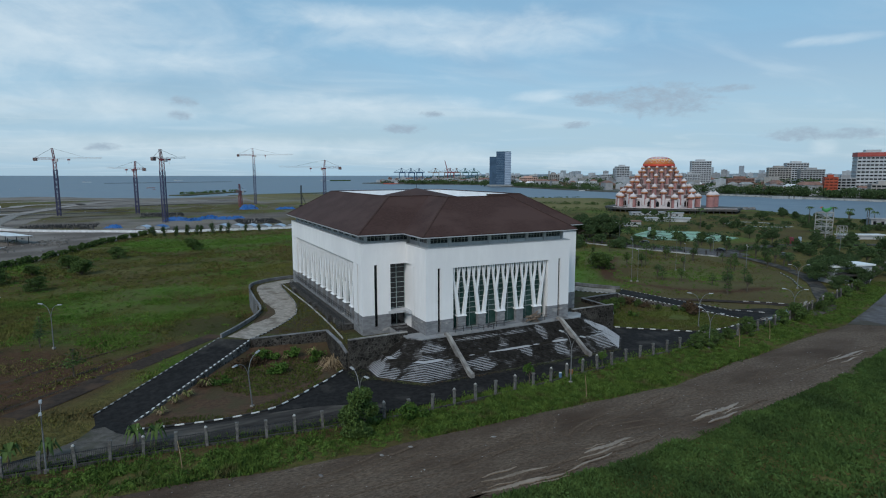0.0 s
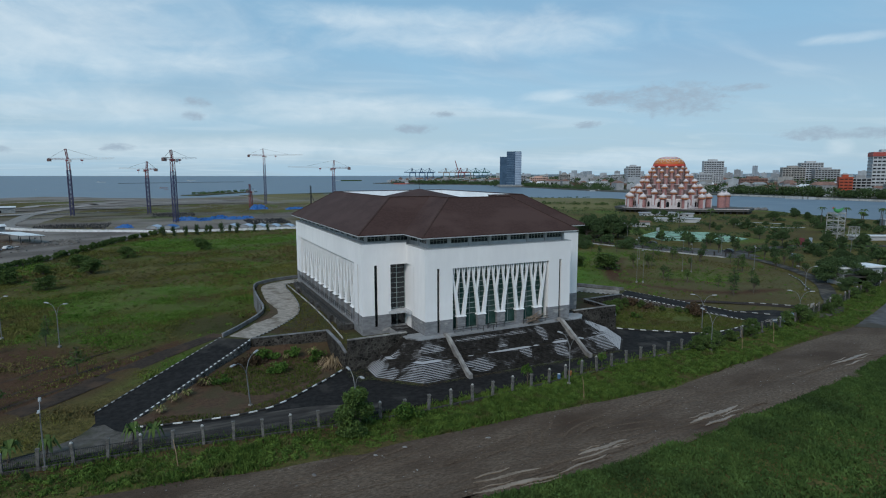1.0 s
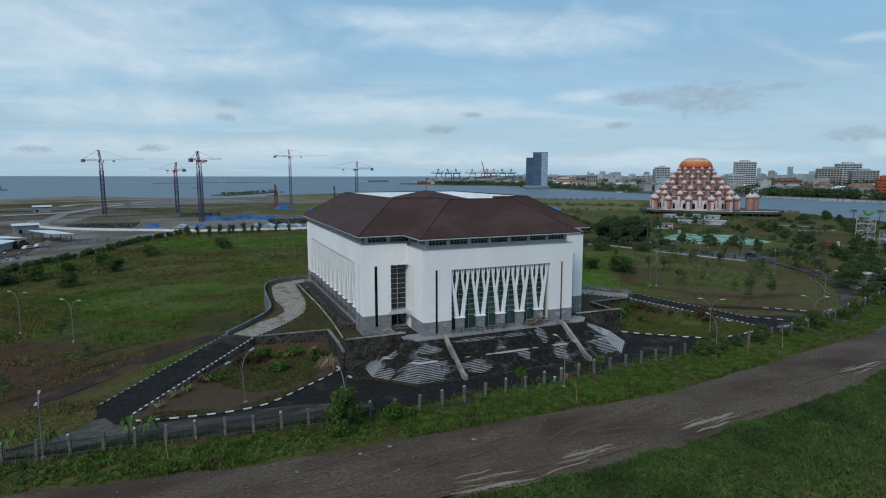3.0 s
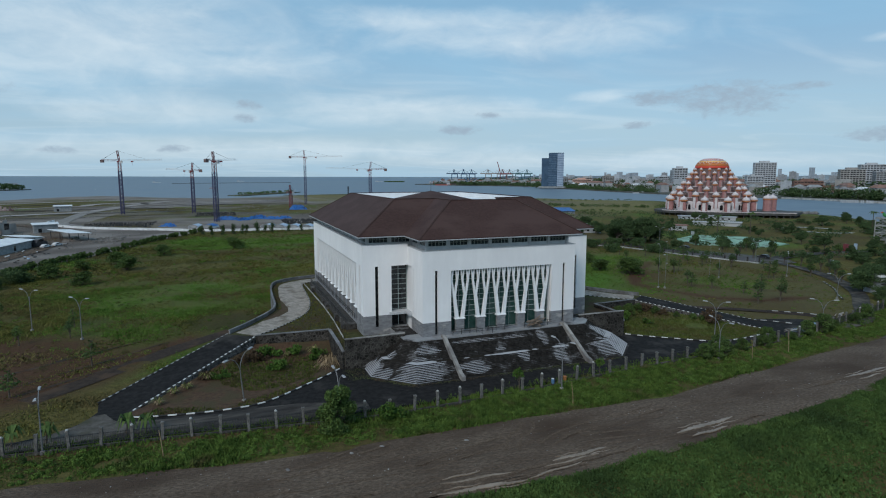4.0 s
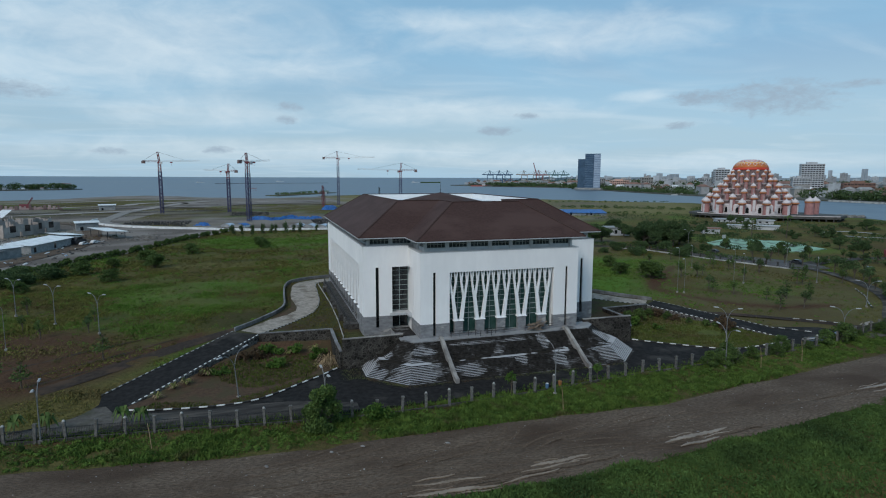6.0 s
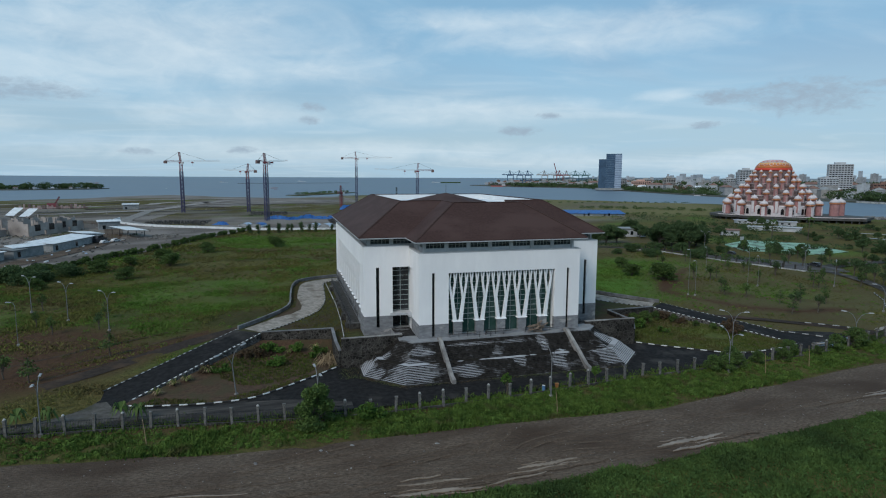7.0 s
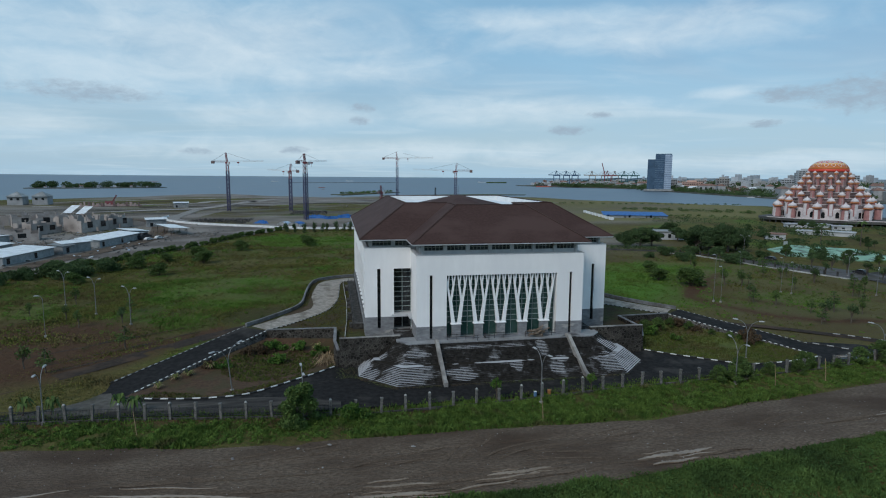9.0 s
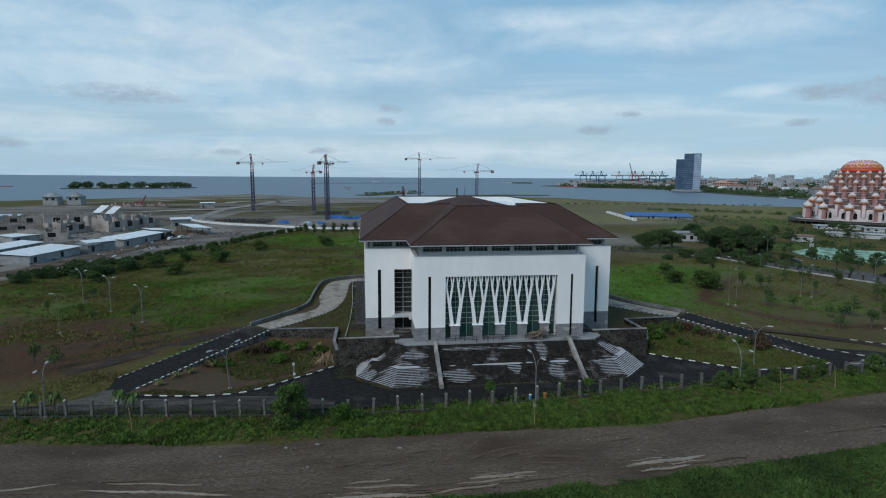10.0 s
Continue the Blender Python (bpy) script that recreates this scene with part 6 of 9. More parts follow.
for g in (GARDEN, mirror(GARDEN)):
    x, y = rs.uniform(min(p[0] for p in g), max(p[0] for p in g), 9000), rs.uniform(-9, 15, 9000)
    grown = np.maximum(1.6 * np.exp(-(((x + 24) / 8.5) ** 2 + ((y - 3) / 5.5) ** 2)), 0.9 * np.exp(-(near_line(x, y, ISLAND_KERB) / 2.2) ** 2)) + 0.4 * waves(x, y, 6, 47) > 0.55
    ok = inside(x, y, g) & (grown if g is GARDEN else waves(x, y, 7, 47) > -0.7)
    scatter_blades("garden_grass", x[ok], y[ok], np.maximum(0.1, bank_z(x[ok], y[ok])), 0.22 + 0.15 * rs.rand(ok.sum()), 0.3, 4, GARDENT, "patchy garden grass", "grass", 8)
x, y = rs.uniform(-21, -8.5, 2600), rs.uniform(4, 66, 2600)
ok = inside(x, y, PLAT) & ~inside(x, y, OUT + INN[::-1]) & (x < -10.6)
scatter_blades("yard_grass", x[ok], y[ok], YARD + 0 * x[ok], 0.2 + 0.12 * rs.rand(ok.sum()), 0.3, 4, FIELDT, "thin yard grass", "grass", 9)


# drain kerb in the yard and dead leaves at the stair foot
structure("drain_edge", Shape().beam((-11.6, 60.5, YARD + 0.14), (-11.15, 34.7, YARD + 0.14), 0.12, 0.3).beam((-11.15, 34.7, YARD + 0.14), (-11.4, 20.2, YARD + 0.14), 0.12, 0.3).beam((-11.4, 20.2, YARD + 0.14), (-12.0, 7.9, YARD + 0.14), 0.12, 0.3), PALECON, "thin pale drain edging in the yard grass", "edging")
s = Shape()
for k in range(1500):
    t = rs.uniform(0, 1)
    if t < 0.25:
        a, b = -10.3 + 5.9 * t / 0.25, -3.7 - 5.9 * t / 0.25
    elif t < 0.75:
        a, b = -4.4 + 38.8 * (t - 0.25) / 0.5, -9.6
    else:
        a, b = -10.3 - rs.uniform(0, 3), 1.2 - 5 * (t - 0.75) / 0.25
    a, b, q = a + rs.normal(0, 0.35), b - abs(rs.normal(0.1, 0.4)), rs.uniform(0.05, 0.16)
    h = rs.uniform(0, 3.1)
    s.add([(a + q * math.cos(h), b + q * math.sin(h), 0.11), (a - q * math.sin(h) * 0.6, b + q * math.cos(h) * 0.6, 0.13), (a - q * math.cos(h), b - q * math.sin(h), 0.12), (a + q * math.sin(h) * 0.6, b - q * math.cos(h) * 0.6, 0.16)], [(0, 1, 2, 3)])
stuff("leaf_litter", s, SOILM, "brown dead leaves and dirt at the foot of the stairs", "leaves")


def leaves(blobs, n, size, seed):
    """Leaf clumps on and in ellipsoids (x, y, z, rx, rz)."""
    r = np.random.RandomState(seed)
    per = np.array([b[3] ** 2 for b in blobs], float)
    pick_ = r.choice(len(blobs), n, p=per / per.sum())
    b = np.array(blobs, float)[pick_]
    d = r.normal(0, 1, (n, 3))
    d /= np.linalg.norm(d, axis=1)[:, None]
    rad = r.uniform(0.55, 1.08, n)[:, None]
    c = b[:, :3] + d * rad * b[:, [3, 3, 4]]
    a, e = r.normal(0, 1, (n, 3)) + d * 0.3, r.normal(0, 1, (n, 3))
    a /= np.linalg.norm(a, axis=1)[:, None]
    e -= (e * a).sum(1)[:, None] * a
    e /= np.linalg.norm(e, axis=1)[:, None]
    s = (size * r.uniform(0.5, 1.3, n))[:, None]
    v = np.stack([c - a * s, c - e * s * 0.55 + a * s * 0.1, c + a * s, c + e * s * 0.55 + a * s * 0.1], 1)
    sh = Shape()
    sh.v = v.reshape(-1, 3).tolist()
    sh.f = (np.arange(n)[:, None] * 4 + np.arange(4)).tolist()
    return sh


def tree(name, label, height, spread, kind, seed, material=LEAF, n=700, leaf=0.32, x=0.0, y=0.0, z=0.0, group="trees", category="tree"):
    r = random.Random(seed)
    t_ = thing(name, label, category, group, at=(x, y, z))
    blobs, limbs = [], Shape()
    if kind == "tiered":
        trunk = [(0, 0, -0.2), (r.uniform(-0.1, 0.1), r.uniform(-0.1, 0.1), height * 0.5), (r.uniform(-0.2, 0.2), r.uniform(-0.2, 0.2), height * 0.97)]
        for k in range(4):
            h = height * (0.45 + 0.17 * k)
            rr_ = spread * (1.0 - 0.22 * k)
            for j in range(5):
                a = j * 1.257 + k * 0.6 + r.uniform(-0.3, 0.3)
                d = rr_ * r.uniform(0.45, 0.7)
                blobs.append((math.cos(a) * d, math.sin(a) * d, h + r.uniform(-0.15, 0.2), rr_ * 0.42, height * 0.05))
                limbs.tube([(0, 0, h - 0.3), (math.cos(a) * d, math.sin(a) * d, h)], [0.035 * height / 5, 0.02], 4)
        tr = 0.02 * height
    elif kind == "round":
        trunk = [(0, 0, -0.2), (r.uniform(-0.15, 0.15), r.uniform(-0.15, 0.15), height * 0.35), (0, 0, height * 0.6)]
        for k in range(11):
            a, e = r.uniform(0, 6.28), r.uniform(-0.3, 1)
            d = spread * 0.58 * math.sqrt(max(0.0, 1 - max(e, 0) ** 2)) * r.uniform(0.6, 1.15)
            p = (math.cos(a) * d, math.sin(a) * d, height * 0.62 + e * height * 0.27)
            blobs.append((*p, spread * r.uniform(0.30, 0.5), height * r.uniform(0.11, 0.18)))
            limbs.tube([(0, 0, height * r.uniform(0.25, 0.4)), p], [0.012 * height, 0.02], 4)
        tr = 0.022 * height
    elif kind == "shrub":
        trunk = [(0, 0, -0.2), (0.1, 0, height * 0.25), (0, 0.1, height * 0.5)]
        for k in range(34):
            a, e = r.uniform(0, 6.28), r.random()
            d = spread * 0.78 * math.sqrt(r.random()) * (1.0 - 0.5 * e * e)
            p = (math.cos(a) * d, math.sin(a) * d, height * (0.12 + 0.78 * e))
            blobs.append((*p, spread * r.uniform(0.20, 0.34), height * r.uniform(0.09, 0.17)))
            limbs.tube([(0, 0, 0.1), p], [0.06, 0.015], 4)
        tr = 0.08
    elif kind == "broad":
        trunk = [(0, 0, -0.2), (0.2, 0.1, height * 0.3), (0, 0.2, height * 0.6)]
        for k in range(22):
            a, e = r.uniform(0, 6.28), r.uniform(0.0, 1.0)
            d = spread * 0.8 * math.sqrt(r.random()) * (1 - 0.45 * e)
            p = (math.cos(a) * d, math.sin(a) * d, height * (0.14 + 0.70 * e))
            blobs.append((*p, spread * r.uniform(0.2, 0.34), height * r.uniform(0.08, 0.14)))
            limbs.tube([(0, 0, height * r.uniform(0.15, 0.35)), p], [0.02 * height, 0.03], 4)
        tr = 0.035 * height
    else:
        trunk = [(0, 0, -0.2), (0.05, 0, 0.3), (0, 0.05, 0.6)]
        for k in range(9):
            a = r.uniform(0, 6.28)
            d = spread * r.uniform(0.1, 0.75)
            p = (math.cos(a) * d, math.sin(a) * d, height * r.uniform(0.2, 0.75))
            blobs.append((*p, spread * r.uniform(0.30, 0.48), height * r.uniform(0.20, 0.32)))
            limbs.tube([(0, 0, 0.1), p], [0.05, 0.015], 4)
        tr = 0.07
    stem = local("trunk", Shape().tube(trunk, [tr * 1.5, tr, tr * 0.5], 7), BARK, t_)
    tagged(local("branchwork", limbs, BARK, stem), kind="stuff")
    local("crown", leaves(blobs, n, leaf, seed), material, t_)
    return t_


def plant(proto, places, seed, lo=0.8, hi=1.25):
    r = random.Random(seed)
    for x, y, *zz in places:
        s = r.uniform(lo, hi) * (zz[1] if len(zz) > 1 else 1)
        if zz and zz[0] == 0.1:
            zz[0] = max(0.1, float(bank_z(np.array([x]), np.array([y]))[0]) - 0.05)
        copy_thing(proto, pose(x, y, zz[0] if zz else -0.15, r.uniform(-3, 3), r.uniform(-3, 3), r.uniform(0, 360)) @ Matrix.Scale(s, 4))


tree("bush", "tall bright green shrub growing through the fence", 5.7, 3.0, "shrub", 3, LEAF, 11000, 0.17, -18.6, -20.0, -0.1, "bushes on the verge", "bush")
tree("bush", "low yellow-green shrub on the verge", 2.4, 2.2, "bush", 5, LEAFB, 1300, 0.2, -11.5, -19.4, -0.1, "bushes on the verge", "bush")
b1 = tree("bush", "dark green shrub overgrowing the fence", 3.2, 2.1, "shrub", 6, LEAF, 3000, 0.14, 52.5, -13.2, -0.1, "bushes on the verge", "bush")
plant(b1, [(57.5, -13.8, -0.1, 0.7), (66, -12), (72, -12.4, -0.1, 0.6), (78, -11.4, -0.1, 1.2), (83, -11.0, -0.1, 1.2), (90, -9.0, -0.1, 0.7), (97, -8.6), (-53, -16, -0.1, 0.4), (-60, -15.5, -0.1, 0.45), (104, -6), (118, -2.5), (128, 0)], 2, 0.6, 1.05)
plant(b1, [(49.6, -15.6, -0.1, 1.1), (47.2, -15.2, -0.1, 0.9), (51.5, -15.4, -0.1, 1.0), (63, -14.2, -0.1, 0.8)], 59, 0.7, 1.0)
plant(b1, [(45.2, 10.6, 0.1, 0.9), (48.5, 10.2, 0.1, 1.0), (52, 11.2, 0.1, 1.0), (55.5, 12.2, 0.1, 0.8), (58.5, 10.0, 0.1, 0.7), (44.6, 6.5, 0.1, 0.7), (61.4, 6.6, 0.1, 0.6), (63.6, 4.2, 0.1, 0.6), (65, 3.0, 0.1, 0.5)], 57, 0.6, 0.85)
def on_bank(x, y):
    return max(0.1, float(bank_z(np.array([x]), np.array([y]))[0]) - 0.05)


b2 = tree("bush", "small yellow-green garden shrub", 1.3, 1.1, "bush", 8, LEAFB, 620, 0.14, -17.2, 7.0, on_bank(-17.2, 7.0), "garden shrubs", "bush")
plant(b2, [(-25.1, 10.8, 0.1, 1.9), (-23.9, 10.4, 0.1, 1.7), (-23.2, 5.4, 0.1, 1.4), (-16.2, 8.2, 0.1, 1.5), (-19.8, 10.0, 0.1, 1.3), (-33.1, 3.0, 0.1), (-31.8, 3.8, 0.1, 0.8), (46, 7, 0.1, 1.3), (49, 9.5, 0.1, 1.5), (53, 6, 0.1), (44.5, 10, 0.1, 1.4)], 4)
b3 = tree("bush", "russet-leaved shrub in the garden bed", 1.5, 1.3, "bush", 9, LEAFR, 620, 0.15, -27.6, 9.2, on_bank(-27.6, 9.2), "garden shrubs", "bush")
plant(b3, [(-29.0, 8.6, 0.1), (-26.4, 10.0, 0.1, 1.2), (-34.6, 3.4, 0.1, 0.7), (57, 12.0, 0.1, 1.4), (59.6, 8.8, 0.1, 1.2), (66.4, 1.6, 0.1, 1.7), (47, 11, 0.1, 1.2), (52, 11.5, 0.1, 1.2)], 5)


def spiky_plant(x, y, size, seed):
    """A rosette of long arching leaves."""
    p = thing("spiky_plant", "yellow-green garden plant with long arching leaves", "plant", "spiky garden plants", at=(x, y, on_bank(x, y)))
    r = random.Random(seed)
    for k in range(26):
        a, l, up = k * 2.4, size * r.uniform(0.7, 1.2), r.uniform(0.5, 1.1)
        d, q = Vector((math.cos(a), math.sin(a), 0)), Vector((-math.sin(a), math.cos(a), 0)) * 0.07 * size
        mid, tip = d * l * 0.5 + Vector((0, 0, up * size)), d * l + Vector((0, 0, up * size * 0.55))
        local("leaf", Shape().add([-q * 0.4, q * 0.4, mid + q, mid - q, tip], [(0, 1, 2, 3), (3, 2, 4)]), SPIKE if r.random() < 0.7 else STRAW, p)


for k, (x, y, z_) in enumerate(((-40.4, -3.9, 1.1), (-38.6, -1.2, 1.0), (-36.9, 0.2, 1.1), (-34.2, 3.2, 1.2), (-17.0, 9.4, 1.3), (-21.4, 9.8, 0.9))):
    spiky_plant(x, y, z_, 40 + k)


def dry_palm(x, y):
    p = thing("dry_palm", "fallen dry straw-coloured palm leaves at the wall's foot", "palm leaves", at=(x, y, 0.1))
    r = random.Random(3)
    for k in range(95):
        a, l = r.uniform(0, 6.28), r.uniform(1.2, 4.0)
        s, e = Shape(), Vector((math.cos(a) * l, math.sin(a) * l * 0.7, r.uniform(-0.1, 0.3)))
        mid = e * r.uniform(0.35, 0.6) + Vector((r.uniform(-0.3, 0.3), 0, r.uniform(0.4, 2.2)))
        q = Vector((-math.sin(a), math.cos(a), 0)) * 0.06
        s.add([Vector((0, 0, 0.2)) - q * 0.3, Vector((0, 0, 0.2)) + q * 0.3, mid + q, mid - q, e], [(0, 1, 2, 3), (3, 2, 4)])
        local("leaf", s, STRAW, p)


dry_palm(-15.0, 4.0)
t1 = tree("sapling", "young tiered street tree with thin foliage", 4.4, 1.6, "tiered", 21, LEAF, 300, 0.2, 95, 36.3, -0.2, "park saplings")
t2 = tree("sapling", "young round-crowned park tree", 4.0, 1.25, "round", 22, LEAF, 300, 0.19, 98.5, 32.5, -0.2, "park saplings")
t3 = tree("sapling", "young dark round-crowned park tree", 4.6, 1.5, "round", 23, LEAFD, 380, 0.2, 102.3, 13.9, -0.2, "park saplings")
plant(t1, [(100.7, 23.6), (94.4, 13.8), (112.5, 59.9), (129.6, 37.8), (143.1, 52.8), (118.8, 26.5), (125.3, 69.3), (128.2, 38.5), (107.4, 23.6), (134, 80), (126, 92), (146, 24), (152, 18), (-60.8, 7.4, -0.2, 0.8), (-52.5, 19), (-61.3, 50)], 31)
plant(t2, [(133.8, 68.8), (135.8, 59.7), (142.1, 35.1), (129.1, 66.1), (111.4, 61.3), (103.9, 59.9), (107.5, 56.7), (112.2, 20.4), (120, 50), (138, 44), (110, 84), (118, 98), (-65.2, 10), (-73.5, 45.3), (-68, 38), (-83, 50), (-78, 62)], 32)
plant(t3, [(154.2, 35.5), (98.1, 16.9), (134.5, 58.2), (153.5, 43.6), (97.3, 40.3), (150, 70), (140, 16), (160, 30), (166, 46), (172, 60), (164, 22), (-59.9, 39.8)], 33)
b4 = tree("bush", "dense green shrub in the rough field", 4.4, 3.6, "shrub", 41, LEAF, 3600, 0.2, -70, 102.5, -0.2, "field shrubs", "bush")
plant(b4, [(96.8, 65.2), (92.4, 59.6, -0.2, 1.2), (93.7, 84.7), (-61.7, 128.2, -0.2, 1.3), (-75.4, 132.5), (-66.3, 142.3), (-53.3, 162), (-26.2, 175.6, -0.2, 1.2), (88, 70), (70, 95, -0.2, .7), (-90, 90), (-82, 118)], 34)
b5 = tree("bush", "large dark shrub at the field's edge", 5.2, 4.6, "bush", 42, LEAFD, 3800, 0.24, -92.4, 105.2, -0.2, "hedge shrubs", "bush")
plant(b5, [(-87.3, 112.7), (-107.6, 99.5), (-97.2, 100.4), (-99, 112), (-104, 106), (-112, 92), (-92, 122, -0.2, 0.8), (-84, 128, -0.2, 0.6), (60, 104, -0.2, 0.8), (52, 92, -0.2, 0.7), (76, 122, -0.2, 0.7)], 35)
plant(b5, [(121, 107, -0.2, 0.8), (136, 97, -0.2, 0.9), (150, 108, -0.2, 0.9), (128, 112, -0.2, 0.8), (144, 120, -0.2, 1.0), (112, 118, -0.2, 0.7), (160, 112, -0.2, 0.8), (138, 126, -0.2, 1.0), (124, 124, -0.2, 0.9)], 54, 0.8, 1.1)
b6 = tree("bush", "small dark shrub in a ragged hedge", 2.6, 1.5, "bush", 43, LEAF, 420, 0.3, -100, 128, -0.2, "hedge shrubs", "bush")
plant(b6, [(x + random.Random(int(x * 9)).uniform(-1.5, 1.5), y, -0.2) for x, y, _ in along(HEDGE[1:7], 1.7)], 36, 0.55, 1.1)
plant(t3, [(x + random.Random(int(x * 7 + y)).uniform(-2, 2), y, -0.2, 1.1) for x, y, _ in along([(158.5, 84), (161, 62), (160, 48), (152, 35), (142, 24)], 6.5)], 52, 0.8, 1.3)
plant(t2, [(x, y) for x, y, _ in along([(166, 120), (172, 100), (178, 84), (190, 70), (197, 52)], 11)], 53, 0.9, 1.4)
t4 = tree("roadside_tree", "slim dark tree beside the site road", 5.6, 1.9, "bush", 44, LEAFD, 620, 0.28, -36.4, 240.6, -0.2, "roadside trees")
plant(t4, [(-30.7, 237.7), (-25.2, 240.9), (-20.3, 241.5), (-18, 246.7), (-13.1, 244.2), (-8.1, 248), (-4.6, 243.1), (4.5, 245.1), (11, 243), (-41, 243)], 37, 0.8, 1.15)
t5 = tree("rain_tree", "broad dark rain tree with a spreading crown", 10.0, 8.4, "broad", 51, LEAFD, 11500, 0.25, 150, 132, -0.3, "rain trees")
plant(t5, [(157, 129, -0.3, 1.25), (143, 131, -0.3, 1.15), (165, 134, -0.3, 1.0), (150, 138, -0.3, 1.2), (127, 150, -0.3, 1.0), (120.8, 152, -0.3, 0.9), (134, 152, -0.3, 0.75), (159.1, 170, -0.3, 0.8), (177, 206, -0.3, 0.7), (135.6, 11.5, -0.3, 0.85), (141, 16.5, -0.3, 0.75), (139, 5.5, -0.3, 0.55), (150, 15.5, -0.3, 0.7), (128, 4.5, -0.3, 0.42), (156, 12, -0.3, 0.45), (168, 24, -0.3, 0.5), (163, 8, -0.3, 0.5), (176, 34, -0.3, 0.5)], 38, 0.95, 1.1)

# stones and litter on the track
r = random.Random(19)
for k in range(26):
    x, y = r.uniform(-45, 60), r.uniform(-36, -26.5)
    if k < 4:
        x, y = ((-18.2, -27.2), (-25.5, -28.4), (-14.5, -26.8), (-4.5, -29.0))[k]
    sz = r.uniform(0.06, 0.13) if k > 3 else 0.24
    s = Shape().lathe([(sz * 0.7, 0.0), (sz * r.uniform(0.9, 1.1), sz * 0.3), (sz * 0.7, sz * 0.62), (sz * 0.15, sz * 0.75)], 7, (0, 0, 0), r.uniform(0, 6))
    o = part("stone", s, CONCRETE)
    o.matrix_basis = pose(x, y, 0.02, r.uniform(-8, 8), r.uniform(-8, 8), r.uniform(0, 360)) @ Matrix.Diagonal((1.5, 0.9, 0.8, 1))
    tagged(o, "grey stone lying on the dirt track", "stone", "stones on the track")
x, y = rs.uniform(-60, 90, 1100), rs.uniform(-40, -24, 1100)
ok = (y < lineY(TRACK_N, x) - 0.5) & (y > lineY(TRACK_S, x) + 0.5)
x, y = x[ok], y[ok]
s = Shape()
for a, b in zip(x, y):
    q = 0.02 + 0.06 * r.random() ** 3
    s.add([(a - q, b - q, 0.02), (a + q, b - q * 0.8, 0.02), (a + q * 0.7, b + q, 0.02), (a - q, b + q, 0.02), (a, b, 0.03 + q * 1.2)], [(0, 1, 4), (1, 2, 4), (2, 3, 4), (3, 0, 4)])
stuff("gravel", s, CONCRETE, "small stones and litter strewn on the track", "gravel")
for x, y, h in ((13.8, -24.4, 3.4), (54.6, -18.6, 3.6), (64.8, -17.6, 3.6), (-38.5, -19.6, 3.0)):
    tagged(part("stake", Shape().tube([(x, y, -0.2), (x - 0.12, y, h * 0.5), (x - 0.3, y + 0.1, h)], [0.06, 0.05, 0.035], 6), STRAW), "thin pale stake standing in the weeds", "stake", "stakes on the verge")
yt = tree("sapling", "tiny yellow-green tree beside the fence", 3.6, 1.0, "round", 81, LEAFB, 260, 0.2, 9.6, -16.4, 0.0, "verge saplings")
plant(yt, [(20.5, -15.6, 0, 0.8), (25, -15.2, 0, 0.7)], 82)

# ---- far shore and city
FARLAND = [(575, 1730), (600, 1600), (640, 1500), (715, 1400), (770, 1277), (720, 1090), (690, 920), (678, 830), (664, 715), (662, 650), (700, 480), (694, 414), (684, 364), (690, 305), (700, 200), (720, 50), (760, -200), (800, -1200), (3800, -1200), (3800, 3000), (1500, 2600), (900, 2050)]
CITYG = mat("far_city_ground", (0.06, 0.065, 0.05), (0.12, 0.12, 0.105), 0.05, rough=0.95, bump=0.0)
structure("far_shore", Shape().prism(FARLAND, -3, 0.8), CITYG, "built-up far shore across the channel", "ground")
structure("sea_wall", Shape().prism([(698, 486), (692, 414), (682, 364), (688, 305), (698, 200), (718, 50), (721, 50), (701, 200), (691, 305), (685, 364), (695, 414), (701, 486)], -2, 0.9), PALECON, "pale concrete sea wall and promenade", "wall")


def tower_block(x, y, w, d, h, floors, wall, heading, label, glassy=0.55, roof=None, category="building"):
    """A far building: body, a window band and piers for each storey, roof plant."""
    b = thing("city_building", label, category, "city blocks", at=(x, y, 0.5))
    b.matrix_basis = pose(x, y, 0.5, 0, 0, heading)
    local("wall", Shape().box(-w / 2, w / 2, -d / 2, d / 2, 0, h), wall, b)
    fh = h / floors
    bays = max(3, int(w / 4.5))
    for k in range(1, floors):
        z0 = k * fh + fh * (1 - glassy) * 0.6
        ring_ = Shape().box(-w / 2 - 0.12, w / 2 + 0.12, -d / 2 - 0.12, d / 2 + 0.12, z0, z0 + fh * glassy)
        win = local("window_band", ring_, DARKGLASS, b)
        if glassy < 0.75:
            piers = Shape()
            for j in range(bays + 1):
                a = -w / 2 + w * j / bays
                piers.box(a - 0.55, a + 0.55, -d / 2 - 0.3, -d / 2, z0 - 0.1, z0 + fh * glassy + 0.1)
                c = -d / 2 + d * j / bays
                piers.box(-w / 2 - 0.3, -w / 2, c - 0.5, c + 0.5, z0 - 0.1, z0 + fh * glassy + 0.1)
            tagged(local("facade_grid", piers, wall, win), kind="stuff")
    local("roof", Shape().box(-w / 2 - 0.3, w / 2 + 0.3, -d / 2 - 0.3, d / 2 + 0.3, h, h + 1.2).box(-w / 4, w / 5, -d / 4, d / 4, h + 1.2, h + 4.5), roof or wall, b)
    return b


